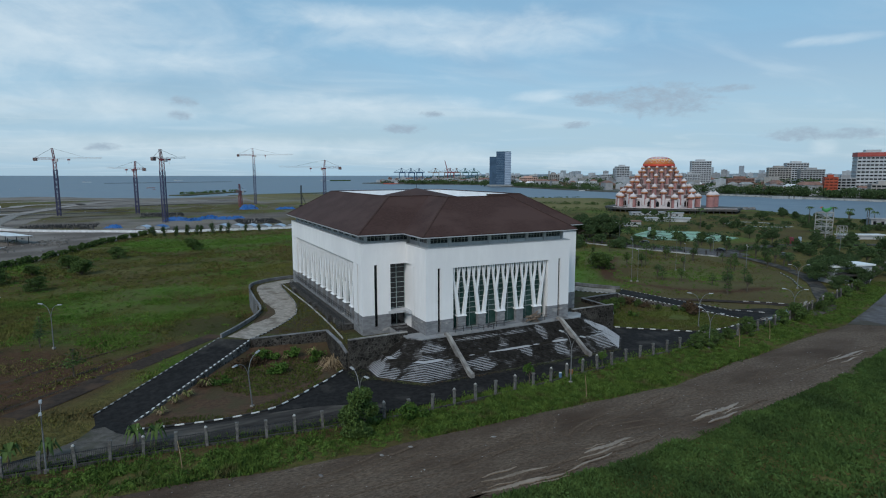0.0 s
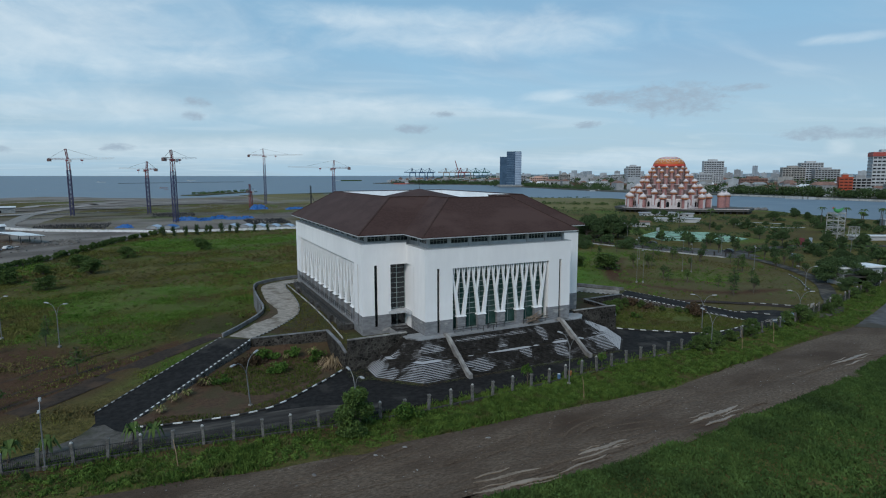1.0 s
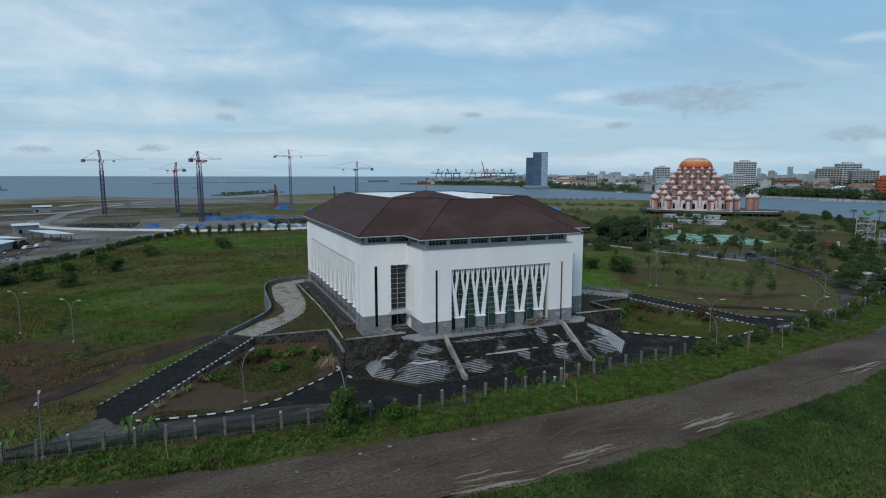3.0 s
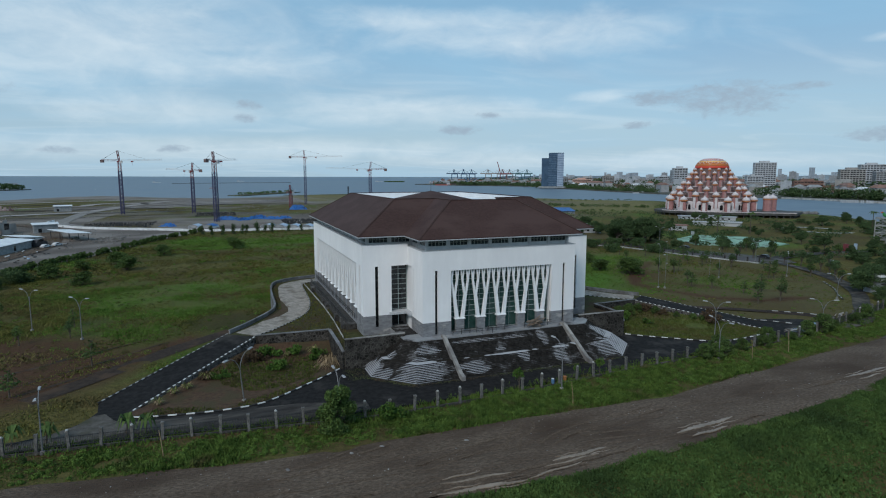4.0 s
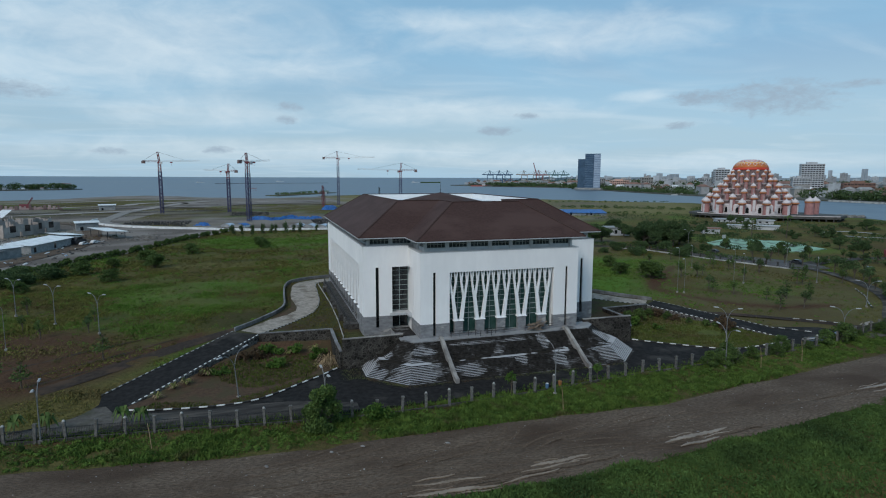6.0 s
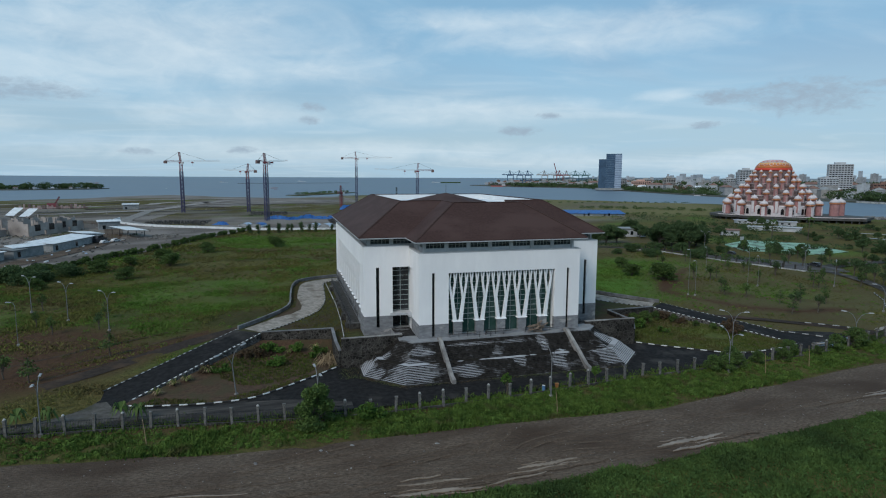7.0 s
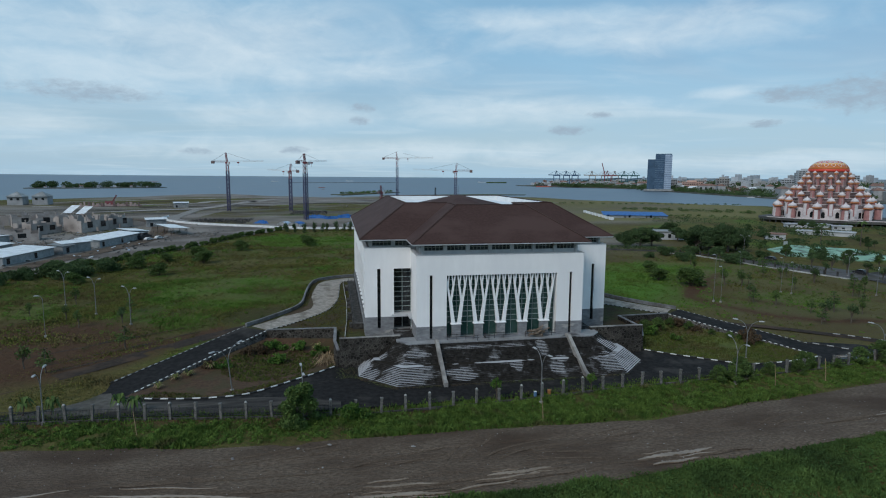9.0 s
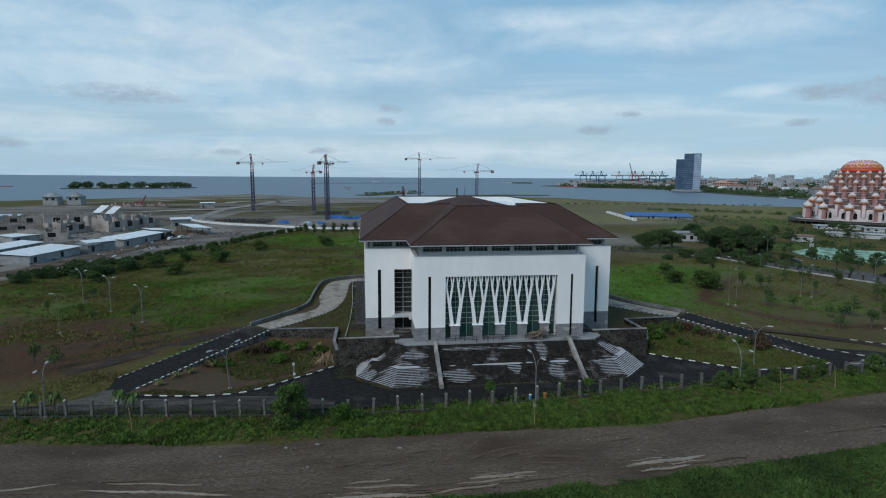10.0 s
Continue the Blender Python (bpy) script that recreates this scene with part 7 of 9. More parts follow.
CW = mat("city_white_render", (0.35, 0.37, 0.39), (0.46, 0.48, 0.50), 0.2, rough=0.8, bump=0.0)
CB = mat("city_beige_render", (0.26, 0.255, 0.245), (0.36, 0.345, 0.325), 0.2, rough=0.8, bump=0.0, vary=0.3)
CG = mat("city_grey_concrete", (0.24, 0.25, 0.26), (0.34, 0.35, 0.36), 0.2, rough=0.85, bump=0.0)
CBL = mat("blue_curtain_glass", (0.030, 0.065, 0.115), (0.05, 0.10, 0.165), 0.1, rough=0.25, bump=0.0, spec=0.5)
CP = mat("city_pale_blue_cladding", (0.25, 0.33, 0.44), (0.34, 0.42, 0.52), 0.1, rough=0.5, bump=0.0)
CRED = mat("red_roof_cladding", (0.30, 0.055, 0.045), (0.38, 0.085, 0.07), 0.2, rough=0.6, bump=0.0)
CO = mat("orange_cladding", (0.30, 0.052, 0.024), (0.38, 0.075, 0.035), 0.2, rough=0.6, bump=0.0)
CPK = mat("pink_render", (0.52, 0.33, 0.27), (0.60, 0.40, 0.33), 0.2, rough=0.8, bump=0.0)
ROOFR = mat("city_red_roof", (0.14, 0.085, 0.07), (0.24, 0.14, 0.11), 0.2, rough=0.8, bump=0.0, vary=0.3)
ROOFG = mat("city_grey_roof", (0.16, 0.17, 0.17), (0.30, 0.31, 0.31), 0.2, rough=0.7, bump=0.0, vary=0.3)

# twin glass tower
tw = thing("glass_tower", "twin blue glass tower with a pale ribbed side", "building", at=(700, 1085, 0.5))
tw.matrix_basis = pose(700, 1085, 0.5, 0, 0, -32)
local("front_slab", Shape().box(-8, 26, -10, 12, 0, 82), CBL, tw)
local("rear_slab", Shape().box(-24, -2, -4, 16, 0, 70), CBL, tw)
local("pale_side", Shape().box(12, 26.6, -10.7, 12.6, 0, 80), CP, tw, "pale ribbed flank")
CPD = mat("tower_rib_glass", (0.10, 0.15, 0.22), (0.15, 0.21, 0.29), 0.1, rough=0.4, bump=0.0)
for k in range(19):
    local("spandrel", Shape().box(-8.15, 12, -10.2, -10, 5 + k * 4, 5.5 + k * 4), CPD, tw)
    local("window_band", Shape().box(12.2, 26.75, -10.8, 12.75, 4 + k * 4, 5.2 + k * 4), CPD, tw)
local("podium", Shape().box(-30, 34, -16, 20, 0, 4), ROOFG, tw)

tower_block(823, 1142, 44, 20, 19, 5, CPK, -28, "long pale pink hotel block with terraces")
tower_block(800, 1200, 34, 18, 24, 7, CG, -28, "grey concrete frame still under construction")
tower_block(875, 1104, 26, 16, 27, 8, CB, -25, "beige apartment block among trees")
tower_block(862, 851, 26, 20, 44, 12, CW, -30, "tall plain white office block")
tower_block(886, 885, 22, 18, 40, 12, CG, -30, "dark stepped office block")
tower_block(935, 712, 36, 18, 53, 14, CW, -38, "grey-white hotel slab with rows of windows", 0.5)
tower_block(922, 722, 28, 22, 28, 9, CW, -38, "lower white wing of a hotel", 0.5)
tower_block(985, 655, 36, 18, 16, 4, CBL, -38, "low teal glass office block", 0.8)
tower_block(1049, 625, 38, 20, 40, 12, CB, -42, "broad beige office slab with deep balconies", 0.6)
tower_block(1149, 654, 40, 22, 50, 12, CW, -42, "white office block with a slanted roof")
tower_block(1077, 580, 40, 22, 36, 10, CG, -42, "grey hotel block with strip windows", 0.5)
tower_block(788, 381, 15, 16, 24, 6, CO, -50, "bright orange clad block", 0.3)
tower_block(806, 372, 22, 16, 23, 6, CG, -50, "dark shuttered block beside an orange one", 0.6)
rt = tower_block(860, 368, 40, 24, 58, 12, CW, -48, "tall white tower block with a red roof band", 0.42)
local("roof_band", Shape().box(-20.8, 20.8, -12.8, 12.8, 53, 58.6), CRED, rt, "red roof band")
tower_block(769, 306, 30, 18, 16, 4, CB, -50, "low beige waterfront block")
tower_block(931, 621, 44, 18, 20, 4, ROOFR, -40, "low red-brown market building", 0.3)
tower_block(1180, 905, 30, 20, 30, 8, CG, -35, "far grey apartment block")
tower_block(1000, 1050, 24, 18, 26, 7, CW, -30, "far white apartment block")
tower_block(1120, 1000, 26, 18, 36, 9, CW, -32, "far white tower block")
tower_block(940, 1290, 30, 18, 22, 6, CB, -28, "far beige apartment block")

# low town of small houses
protos = []
for k in range(7):
    r = random.Random(60 + k)
    w, d, h = r.uniform(10, 22), r.uniform(9, 15), r.uniform(4, 10)
    hs = thing("town_house", ("small white town house with a red roof", "low town house with a grey metal roof", "plain beige town house with a low roof")[k % 3], "house", "town houses", at=(800 + k * 34, 240 + k * 7, 0.6))
    local("wall", Shape().box(-w / 2, w / 2, -d / 2, d / 2, 0, h), (CW, CB, CG)[k % 3 if k != 5 else 0], hs)
    rf = Shape().add([(-w / 2 - 0.5, -d / 2 - 0.5, h), (w / 2 + 0.5, -d / 2 - 0.5, h), (w / 2 + 0.5, d / 2 + 0.5, h), (-w / 2 - 0.5, d / 2 + 0.5, h), (-w / 2 + 2, 0, h + 3), (w / 2 - 2, 0, h + 3)],
                     [(0, 1, 5, 4), (1, 2, 5), (2, 3, 4, 5), (3, 0, 4), (3, 2, 1, 0)])
    local("roof", rf, (ROOFR, ROOFG, ROOFR, ROOFG, SHEET, ROOFR, ROOFG)[k], hs)
    for j in range(3):
        local("window", Shape().box(-w / 2 + w * (j + 0.3) / 3, -w / 2 + w * (j + 0.7) / 3, -d / 2 - 0.06, -d / 2 + 0.1, h * 0.35, h * 0.75), DARKGLASS, hs)
    protos.append(hs)
r = random.Random(77)
n = 0
while n < 290:
    x, y = r.uniform(690, 1500), r.uniform(-50, 1850)
    shore = np.interp(y, [-200, 50, 300, 480, 650, 920, 1090, 1277, 1400, 1600], [790, 745, 720, 722, 690, 720, 750, 800, 750, 640])
    if x < shore + 12 or x > shore + 40 + 620 * r.random() ** 1.4:
        continue
    copy_thing(protos[n % 7], pose(x, y, 0.6, 0, 0, r.choice((-35, 55)) + r.uniform(-12, 12)) @ Matrix.Scale(r.uniform(0.8, 1.5) * (1.0 + max(0, x - shore - 80) / 1100), 4))
    n += 1


def far_trees(name, spots, size, material, seed, label):
    """Woods far off, as one mass of leaf clumps."""
    sh = Shape()
    for i, (x, y, rad, h, cnt) in enumerate(spots):
        part_ = leaves([(x, y, h * 0.55, rad, h * 0.5)], cnt, size, seed + i)
        sh.add(part_.v, part_.f)
    return stuff(name, sh, material, label, "trees")


# air haze put into the base colour: pale blue-grey for distant woods
HAZE = mat("haze_tinted_woods", (0.19, 0.245, 0.285), (0.25, 0.31, 0.35), 0.03, rough=1.0, bump=0.0, spec=0.0)
rim = [(930, 2080), (1500, 2520), (2200, 2420), (2800, 1800), (3200, 900), (3300, -100), (3400, -1200)]
ridge = Shape()
for i, (x, y) in enumerate(smooth_line(rim, 10)):
    h = 24 + 6 * float(waves(i * 1.0, 3.0, 2.5, 61)) if i > 2 else 12
    ridge.v += [(x, y, -2), (x, y, h), (x * 1.04, y * 1.04, h), (x * 1.04, y * 1.04, -2)]
    if i:
        a, b = 4 * i - 4, 4 * i
        ridge.f += [(a, b, b + 1, a + 1), (a + 1, b + 1, b + 2, a + 2), (a + 2, b + 2, b + 3, a + 3)]
structure("far_ridge", ridge, HAZE, "haze-tinted wooded land behind the city", "backdrop")
r = random.Random(91)
blocks = Shape()
for k in range(640):
    y = r.uniform(-300, 2000)
    x = 1000 + 1400 * r.random() ** 1.3 if k < 420 else r.uniform(860, 1500)
    if k >= 420:
        y = r.uniform(500, 1900)
    w, d, h = r.uniform(8, 20), r.uniform(8, 14), r.uniform(6, 13) + (r.uniform(4, 12) if r.random() < 0.12 else 0)
    blocks.box(x, x + d, y, y + w, 0, h)
stuff("distant_buildings", blocks, CB, "pale low buildings crowding the far town", "buildings")
for mt, nm, lab, cnt in ((CW, "white_houses", "small white buildings among the trees of the far town", 420), (CG, "grey_houses", "grey low buildings among the trees of the far town", 300), (ROOFR, "red_houses", "red-roofed low houses in the far town", 160)):
    low = Shape()
    for k in range(cnt):
        y = r.uniform(-200, 1900)
        x = np.interp(y, [-200, 50, 300, 480, 650, 920, 1090, 1277, 1400, 1600], [800, 755, 730, 732, 705, 740, 765, 815, 760, 660]) + 20 + 900 * r.random() ** 1.5
        w, d, h = r.uniform(7, 24), r.uniform(7, 14), r.uniform(5, 12) + (r.uniform(3, 14) if r.random() < 0.15 else 0)
        h *= 1 + max(0, x - 900) / 900
        low.box(x, x + d, y, y + w, 0, h).box(x + d * 0.2, x + d * 0.5, y + w * 0.3, y + w * 0.6, h, h + 1.6)
    stuff(nm, low, mt, lab, "buildings")
# distance haze is mixed into this wall colour, greyed towards blue
CHAZE = mat("haze_tinted_render", (0.27, 0.31, 0.35), (0.42, 0.45, 0.48), 0.02, rough=0.9, bump=0.0, vary=0.3)
towers = Shape()
for k in range(85):
    a, d = radians(r.uniform(30, 78)), r.uniform(2000, 2900)
    x, y, w, h = d * math.sin(a), d * math.cos(a), r.uniform(8, 20), r.uniform(27, 42) + (r.uniform(5, 25) if k % 9 == 0 else 0)
    towers.box(x, x + w, y, y + w * 0.7, 0, h)
stuff("distant_towers", towers, CHAZE, "haze-tinted pale blocks on the far skyline", "buildings")
r = random.Random(5)
far_trees("shore_trees", [(712 + r.uniform(0, 22), y + r.uniform(-8, 8), r.uniform(8, 13), r.uniform(9, 15), 520) for y in range(-120, 500, 9)], 1.2, LEAFD, 300, "dense dark trees along the far promenade")
far_trees("town_trees", [(np.interp(y, [480, 650, 920, 1090, 1277, 1400], [735, 705, 735, 765, 800, 760]) + r.uniform(-8, 60), y, r.uniform(8, 15), r.uniform(8, 15), 200) for y in range(500, 1400, 17)], 1.5, LEAFD, 400, "dark trees among the waterfront houses")
far_trees("far_woods", [(r.uniform(900, 1700), r.uniform(300, 2100), r.uniform(25, 45), r.uniform(10, 22), 190) for _ in range(260)] + [(r.uniform(760, 1300), r.uniform(1350, 1900), r.uniform(20, 40), r.uniform(8, 13), 160) for _ in range(50)], 2.8, LEAFD, 1500, "hazy dark trees filling the far town")
far_trees("harbour_trees", [(640 + k * 22 + r.uniform(-10, 10), 1500 - k * 4 + r.uniform(-40, 40), 14, 12, 90) for k in range(9)] + [(705 + r.uniform(-20, 60), 1130 + k * 16, 15, 11, 90) for k in range(8)] + [(np.interp(k, [0, 30], [612, 770]) + r.uniform(-6, 30), np.interp(k, [0, 30], [1590, 1370]) + r.uniform(-10, 30), r.uniform(9, 15), r.uniform(7, 12), 80) for k in range(31)], 2.4, LEAFD, 500, "dark trees at the harbour's edge")
structure("harbour_quay", Shape().prism([(600, 1600), (760, 1380), (790, 1400), (640, 1640)], -2, 5.0), RUBBLE, "dark stone bank at the harbour", "bank")


# ---- harbour cranes and ships
def lattice(s, p, q, w, bays, bar, up=(0, 0, 1)):
    """A square lattice girder from p to q."""
    p, q = Vector(p), Vector(q)
    a = (q - p).normalized()
    e = a.cross(Vector(up))
    e = e.normalized() if e.length > 1e-3 else Vector((1, 0, 0))
    f = e.cross(a).normalized()
    cor = [e * (i * w / 2) + f * (j * w / 2) for i, j in ((-1, -1), (1, -1), (1, 1), (-1, 1))]
    for c in cor:
        s.beam(p + c, q + c, bar)
    for k in range(bays):
        a0, a1 = p.lerp(q, k / bays), p.lerp(q, (k + 1) / bays)
        for m in range(4):
            c, d = cor[m], cor[(m + 1) % 4]
            s.beam(a0 + c, a1 + d, bar * 0.6) if (k + m) % 2 else s.beam(a0 + d, a1 + c, bar * 0.6)
            s.beam(a1 + c, a1 + d, bar * 0.6)
    return s


def quay_crane(x, y, paint, label, heading, boom_up=False):
    c = thing("quay_crane", label, "crane", "harbour cranes", at=(x, y, 2))
    c.matrix_basis = pose(x, y, 2, 0, 0, heading) @ Matrix.Scale(1.08, 4)
    for sx in (-9, 9):
        for sy in (-7, 7):
            local("leg", Shape().beam((sx, sy, 0), (sx, sy * 0.8, 30), 1.9), paint, c)
    for bx in ((-10, 10, -7, -5.4, 12, 14), (-10, 10, 5.4, 7, 12, 14), (-10, 10, -6.6, 6.6, 28, 30.5)):
        local("portal_beam", Shape().box(*bx), paint, c)
    local("boom", Shape().beam((-24, 0, 31), (0, 0, 31), 2.4) if boom_up else Shape().beam((-16, 0, 31), (26, 0, 31), 2.6), paint, c)
    if boom_up:
        local("raised_boom", Shape().beam((8, 0, 31), (18, 0, 66), 2.2), paint, c)
    local("apex_leg", Shape().beam((-2, -4, 30), (2, 0, 44), 1.4), paint, c)
    local("apex_leg", Shape().beam((6, 4, 30), (2, 0, 44), 1.4), paint, c)
    local("stay", Shape().beam((2, 0, 44), (25, 0, 32), 0.6), paint, c)
    local("stay", Shape().beam((2, 0, 44), (-15, 0, 32), 0.6), paint, c)


QB, QW, QG = plain("harbour_blue_paint", (0.035, 0.085, 0.16)), plain("harbour_cream_paint", (0.24, 0.215, 0.20)), plain("harbour_green_paint", (0.03, 0.10, 0.11))
for x, y, p, lab, hd in ((711, 1714, QB, "blue container crane on the quay", 160), (740, 1701, QB, "blue container crane on the quay", 160), (765, 1690, QB, "blue container crane on the quay", 160), (815, 1667, QW, "cream container crane on the quay", 155), (850, 1650, QW, "cream container crane on the quay", 155),
                         (880, 1636, QW, "cream container crane on the quay", 155), (905, 1622, QG, "dark green container crane on the quay", 150), (930, 1606, QG, "dark green container crane on the quay", 150)):
    quay_crane(x, y, p, lab, hd)
quay_crane(838, 1604, CRANE_RED, "dull red harbour crane with its boom raised", 150, True)
stuff("containers", (lambda s, r: [s.box(x, x + 12, y, y + 3, 3, 3 + r.choice((3, 6, 9))) for x, y in ((r.uniform(640, 900), r.uniform(1560, 1640)) for _ in range(90))] and s)(Shape(), random.Random(9)), CG, "stacked pale containers and sheds on the quay", "containers")


def ship(x, y, length, heading, hull, label):
    z_ = -1.2 + max(0, math.hypot(x, y) - 2400) * 0.0049
    s_ = thing("ship", label, "ship", "ships at sea", at=(x, y, z_))
    s_.matrix_basis = pose(x, y, z_, 0, 0, heading)
    l, w, h = length, length * 0.16, length * 0.06
    hullp = [(-l / 2, -w / 2), (l * 0.3, -w / 2), (l / 2, 0), (l * 0.3, w / 2), (-l / 2, w / 2)]
    local("hull", Shape().prism(hullp, -0.5, h), hull, s_)
    local("deckhouse", Shape().box(-l * 0.42, -l * 0.22, -w * 0.4, w * 0.4, h, h + l * 0.10), CW, s_)
    local("mast", Shape().beam((l * 0.1, 0, h), (l * 0.1, 0, h + l * 0.12), l * 0.012), CG, s_)


SHIPR, SHIPW = plain("ship_red_paint", (0.35, 0.08, 0.05)), plain("ship_white_paint", (0.55, 0.56, 0.57))
for x, y, l, hd, p, lab in ((-269, 2504, 70, 10, SHIPW, "white ship at anchor far out"), (58, 2713, 80, 5, SHIPW, "white ship at anchor far out"), (-46, 1415, 26, 20, SHIPR, "red fishing boat on the sea"), (-292, 1393, 16, 100, SHIPW, "small white sailing boat"), (638, 2425, 80, 0, SHIPW, "white ship at anchor far out"),
                            (610, 1560, 70, 150, SHIPR, "dark red ship moored at the quay"), (-700, 2300, 70, 15, SHIPR, "red ship at anchor far out"), (668, 742, 30, 150, SHIPW, "white ferry moored at the waterfront"), (-40, 1250, 12, 30, SHIPR, "small dark boat on the sea"), (-900, 1500, 40, 10, SHIPR, "long dark barge near the island")):
    ship(x, y, l * (0.45 if math.hypot(x, y) > 2000 else 0.7), hd, p, lab)
structure("breakwater", Shape().prism([(-191, 2200), (240, 2340), (240, 2346), (-191, 2206)], -3, 0.4), DECK, "long thin breakwater far out", "breakwater")
isl = [(-660, 1262), (-560, 1270), (-440, 1330), (-410, 1385), (-470, 1400), (-580, 1345), (-670, 1310)]
structure("island", Shape().prism(isl, -3, 0.4), CITYG, "low wooded island off the shore", "island")
r = random.Random(12)
far_trees("island_trees", [(-645 + k * 10 + r.uniform(-5, 5), 1285 + k * 4.0 + r.uniform(-14, 20), r.uniform(10, 16), r.uniform(8, 15), 420) for k in range(23) if k % 7 != 4], 1.5, LEAFD, 600, "dark trees covering the small island")
for k in range(7):
    copy_thing(protos[k], pose(-620 + k * 30, 1268 + k * 12, 0.4, 0, 0, 20) @ Matrix.Scale(0.4, 4))
structure("far_islet", Shape().prism([(640, 2330), (720, 2310), (720, 2330), (640, 2350)], -3, 4), LEAFD, "low dark islet on the horizon", "island")
structure("sandbar", Shape().prism([(60, 838), (130, 870), (250, 905), (320, 880), (310, 860), (200, 850), (100, 820)], -3, -0.6), SOILM, "low sandbar off the shore", "ground")


# ---- mosque
mosque = thing("mosque", "large terraced mosque with many rose turrets and an orange dome", "mosque", at=(345, 268, 0.5))
mosque.matrix_basis = pose(343.3, 269.8, 2.1, 0, 0, -53) @ Matrix.Diagonal((0.93, 0.93, 0.965, 1.0))
local("deck", Shape().prism([(-44, -14), (-34, -30), (-12, -37), (20, -37), (40, -30), (66, -22), (70, 6), (50, 24), (20, 38), (-20, 38), (-40, 20)], -0.3, 1.5), DECK, mosque, "dark waterside deck")
for x, y, _ in along([(-44, -14), (-34, -30), (-12, -37), (20, -37), (40, -30), (66, -22), (70, 6), (50, 24)], 5.0):
    local("pile", Shape().tube([(x * 0.97, y * 0.97, -5), (x * 0.97, y * 0.97, 0.4)], [0.45, 0.45], 6), DECK, mosque)
local("deck_edge", Shape().beam((-34, -30.2, 1.75), (-12, -37.2, 1.75), 0.5).beam((-12, -37.2, 1.75), (20, -37.2, 1.75), 0.5).beam((20, -37.2, 1.75), (40, -30.2, 1.75), 0.5).beam((40, -30.2, 1.75), (66, -22.2, 1.75), 0.5), MWHITE, mosque, "pale parapet along the deck")
local("base_storey", Shape().lathe([(31.9, 1.6), (31.9, 8.5), (30.6, 9.4)], 12, (0, 0, 0), radians(15)), MWHITE, mosque)
for k in range(12):
    a = radians(15) + (k + 0.5) * math.pi / 6
    for j in (-1, 0, 1):
        ca, sa = math.cos(a), math.sin(a)
        px, py = ca * 30.9 - sa * j * 3.6, sa * 30.9 + ca * j * 3.6
        w = Shape()
        arch = [(-1.2, 2.6), (1.2, 2.6), (1.2, 5.6), (0.8, 6.6), (0, 7.1), (-0.8, 6.6), (-1.2, 5.6)]
        w.add([(px - sa * u + ca * d, py + ca * u + sa * d, z) for d in (-0.4, 0.12) for u, z in arch], [tuple(range(7))[::-1], tuple(range(7, 14))] + [(m, (m + 1) % 7, 7 + (m + 1) % 7, 7 + m) for m in range(7)])
        local("arched_window", w, DARKGLASS, mosque)
rings = ((34.0, 9.6, 2.75), (30.2, 13.8, 2.4), (26.4, 18.2, 2.1), (22.6, 22.7, 1.85), (18.8, 27.3, 1.65), (15.9, 31.3, 1.45), (13.9, 34.4, 1.2))
prev = 9.0
for i, (rad, tipz, tr) in enumerate(rings[1:6]):
    z0, z1 = prev, tipz - 1.5
    m = 4
    for k in range(m):
        za, zb = z0 + (z1 - z0) * k / m, z0 + (z1 - z0) * (k + 1) / m
        rr_ = rad - 0.4 - 1.0 * k / m
        local("terrace_wall", Shape().lathe([(rr_ - 0.7, za), (rr_ - 0.7, zb - 0.35)], 24), MBAND, mosque, "brown louvred terrace wall")
        local("terrace_ledge", Shape().lathe([(rr_, zb - 0.35), (rr_, zb)], 24), MWHITE if k == m - 1 else MLEDGE, mosque)
    prev = z1
local("drum", Shape().lathe([(14.9, 29), (13.6, 35.5), (13.0, 36.6)], 24), MBAND, mosque)
onion = [(1.22, 0.0), (1.3, 0.22), (1.12, 0.6), (0.72, 0.98), (0.32, 1.22), (0.12, 1.5), (0.0, 1.95)]
for i, (rad, tipz, tr) in enumerate(rings):
    count = 12
    shaft_h = tipz - (0 if i == 0 else rings[i - 1][1] - 5.5)
    z0 = tipz - shaft_h if i else 1.6
    sm = mesh_of("turret", Shape().lathe([(tr * 0.9, z0), (tr * 0.86, tipz - 1.6), (tr * 0.78, tipz - 1.4), (tr * 0.78, tipz - 0.3), (tr, tipz)], 10), BRICK)
    bm_ = mesh_of("turret_bay", Shape().box(tr * 0.62, tr * 0.98, -tr * (0.42 if i < 2 else 0.22), tr * (0.42 if i < 2 else 0.22), z0, tipz - (1.2 if i < 2 else 2.2)), MWHITE if i < 2 else MLEDGE)
    nm = mesh_of("turret_collar", Shape().lathe([(tr * 1.05, tipz - 0.5), (tr * 1.12, tipz - 0.1), (tr * 1.34, tipz + 0.2), (tr * 1.28, tipz + 0.5), (tr * 1.12, tipz + 0.7)], 10), MORANGE)
    dm = mesh_of("turret_dome", Shape().lathe([(r_ * tr * 0.88, tipz + 0.8 + h_ * tr * 0.8) for r_, h_ in onion], 10), MWHITE, True)
    for k in range(count):
        a = 360 / count * (k + 0.5 * (i % 2))
        m = Matrix.Rotation(radians(a), 4, "Z") @ Matrix.Translation((rad, 0, 0))
        t_ = local("turret", sm, None, mosque)
        t_.matrix_basis = m
        for nme, me in (("turret_bay", bm_), ("turret_collar", nm), ("turret_dome", dm)):
            o = new(nme, me)
            o.parent = t_
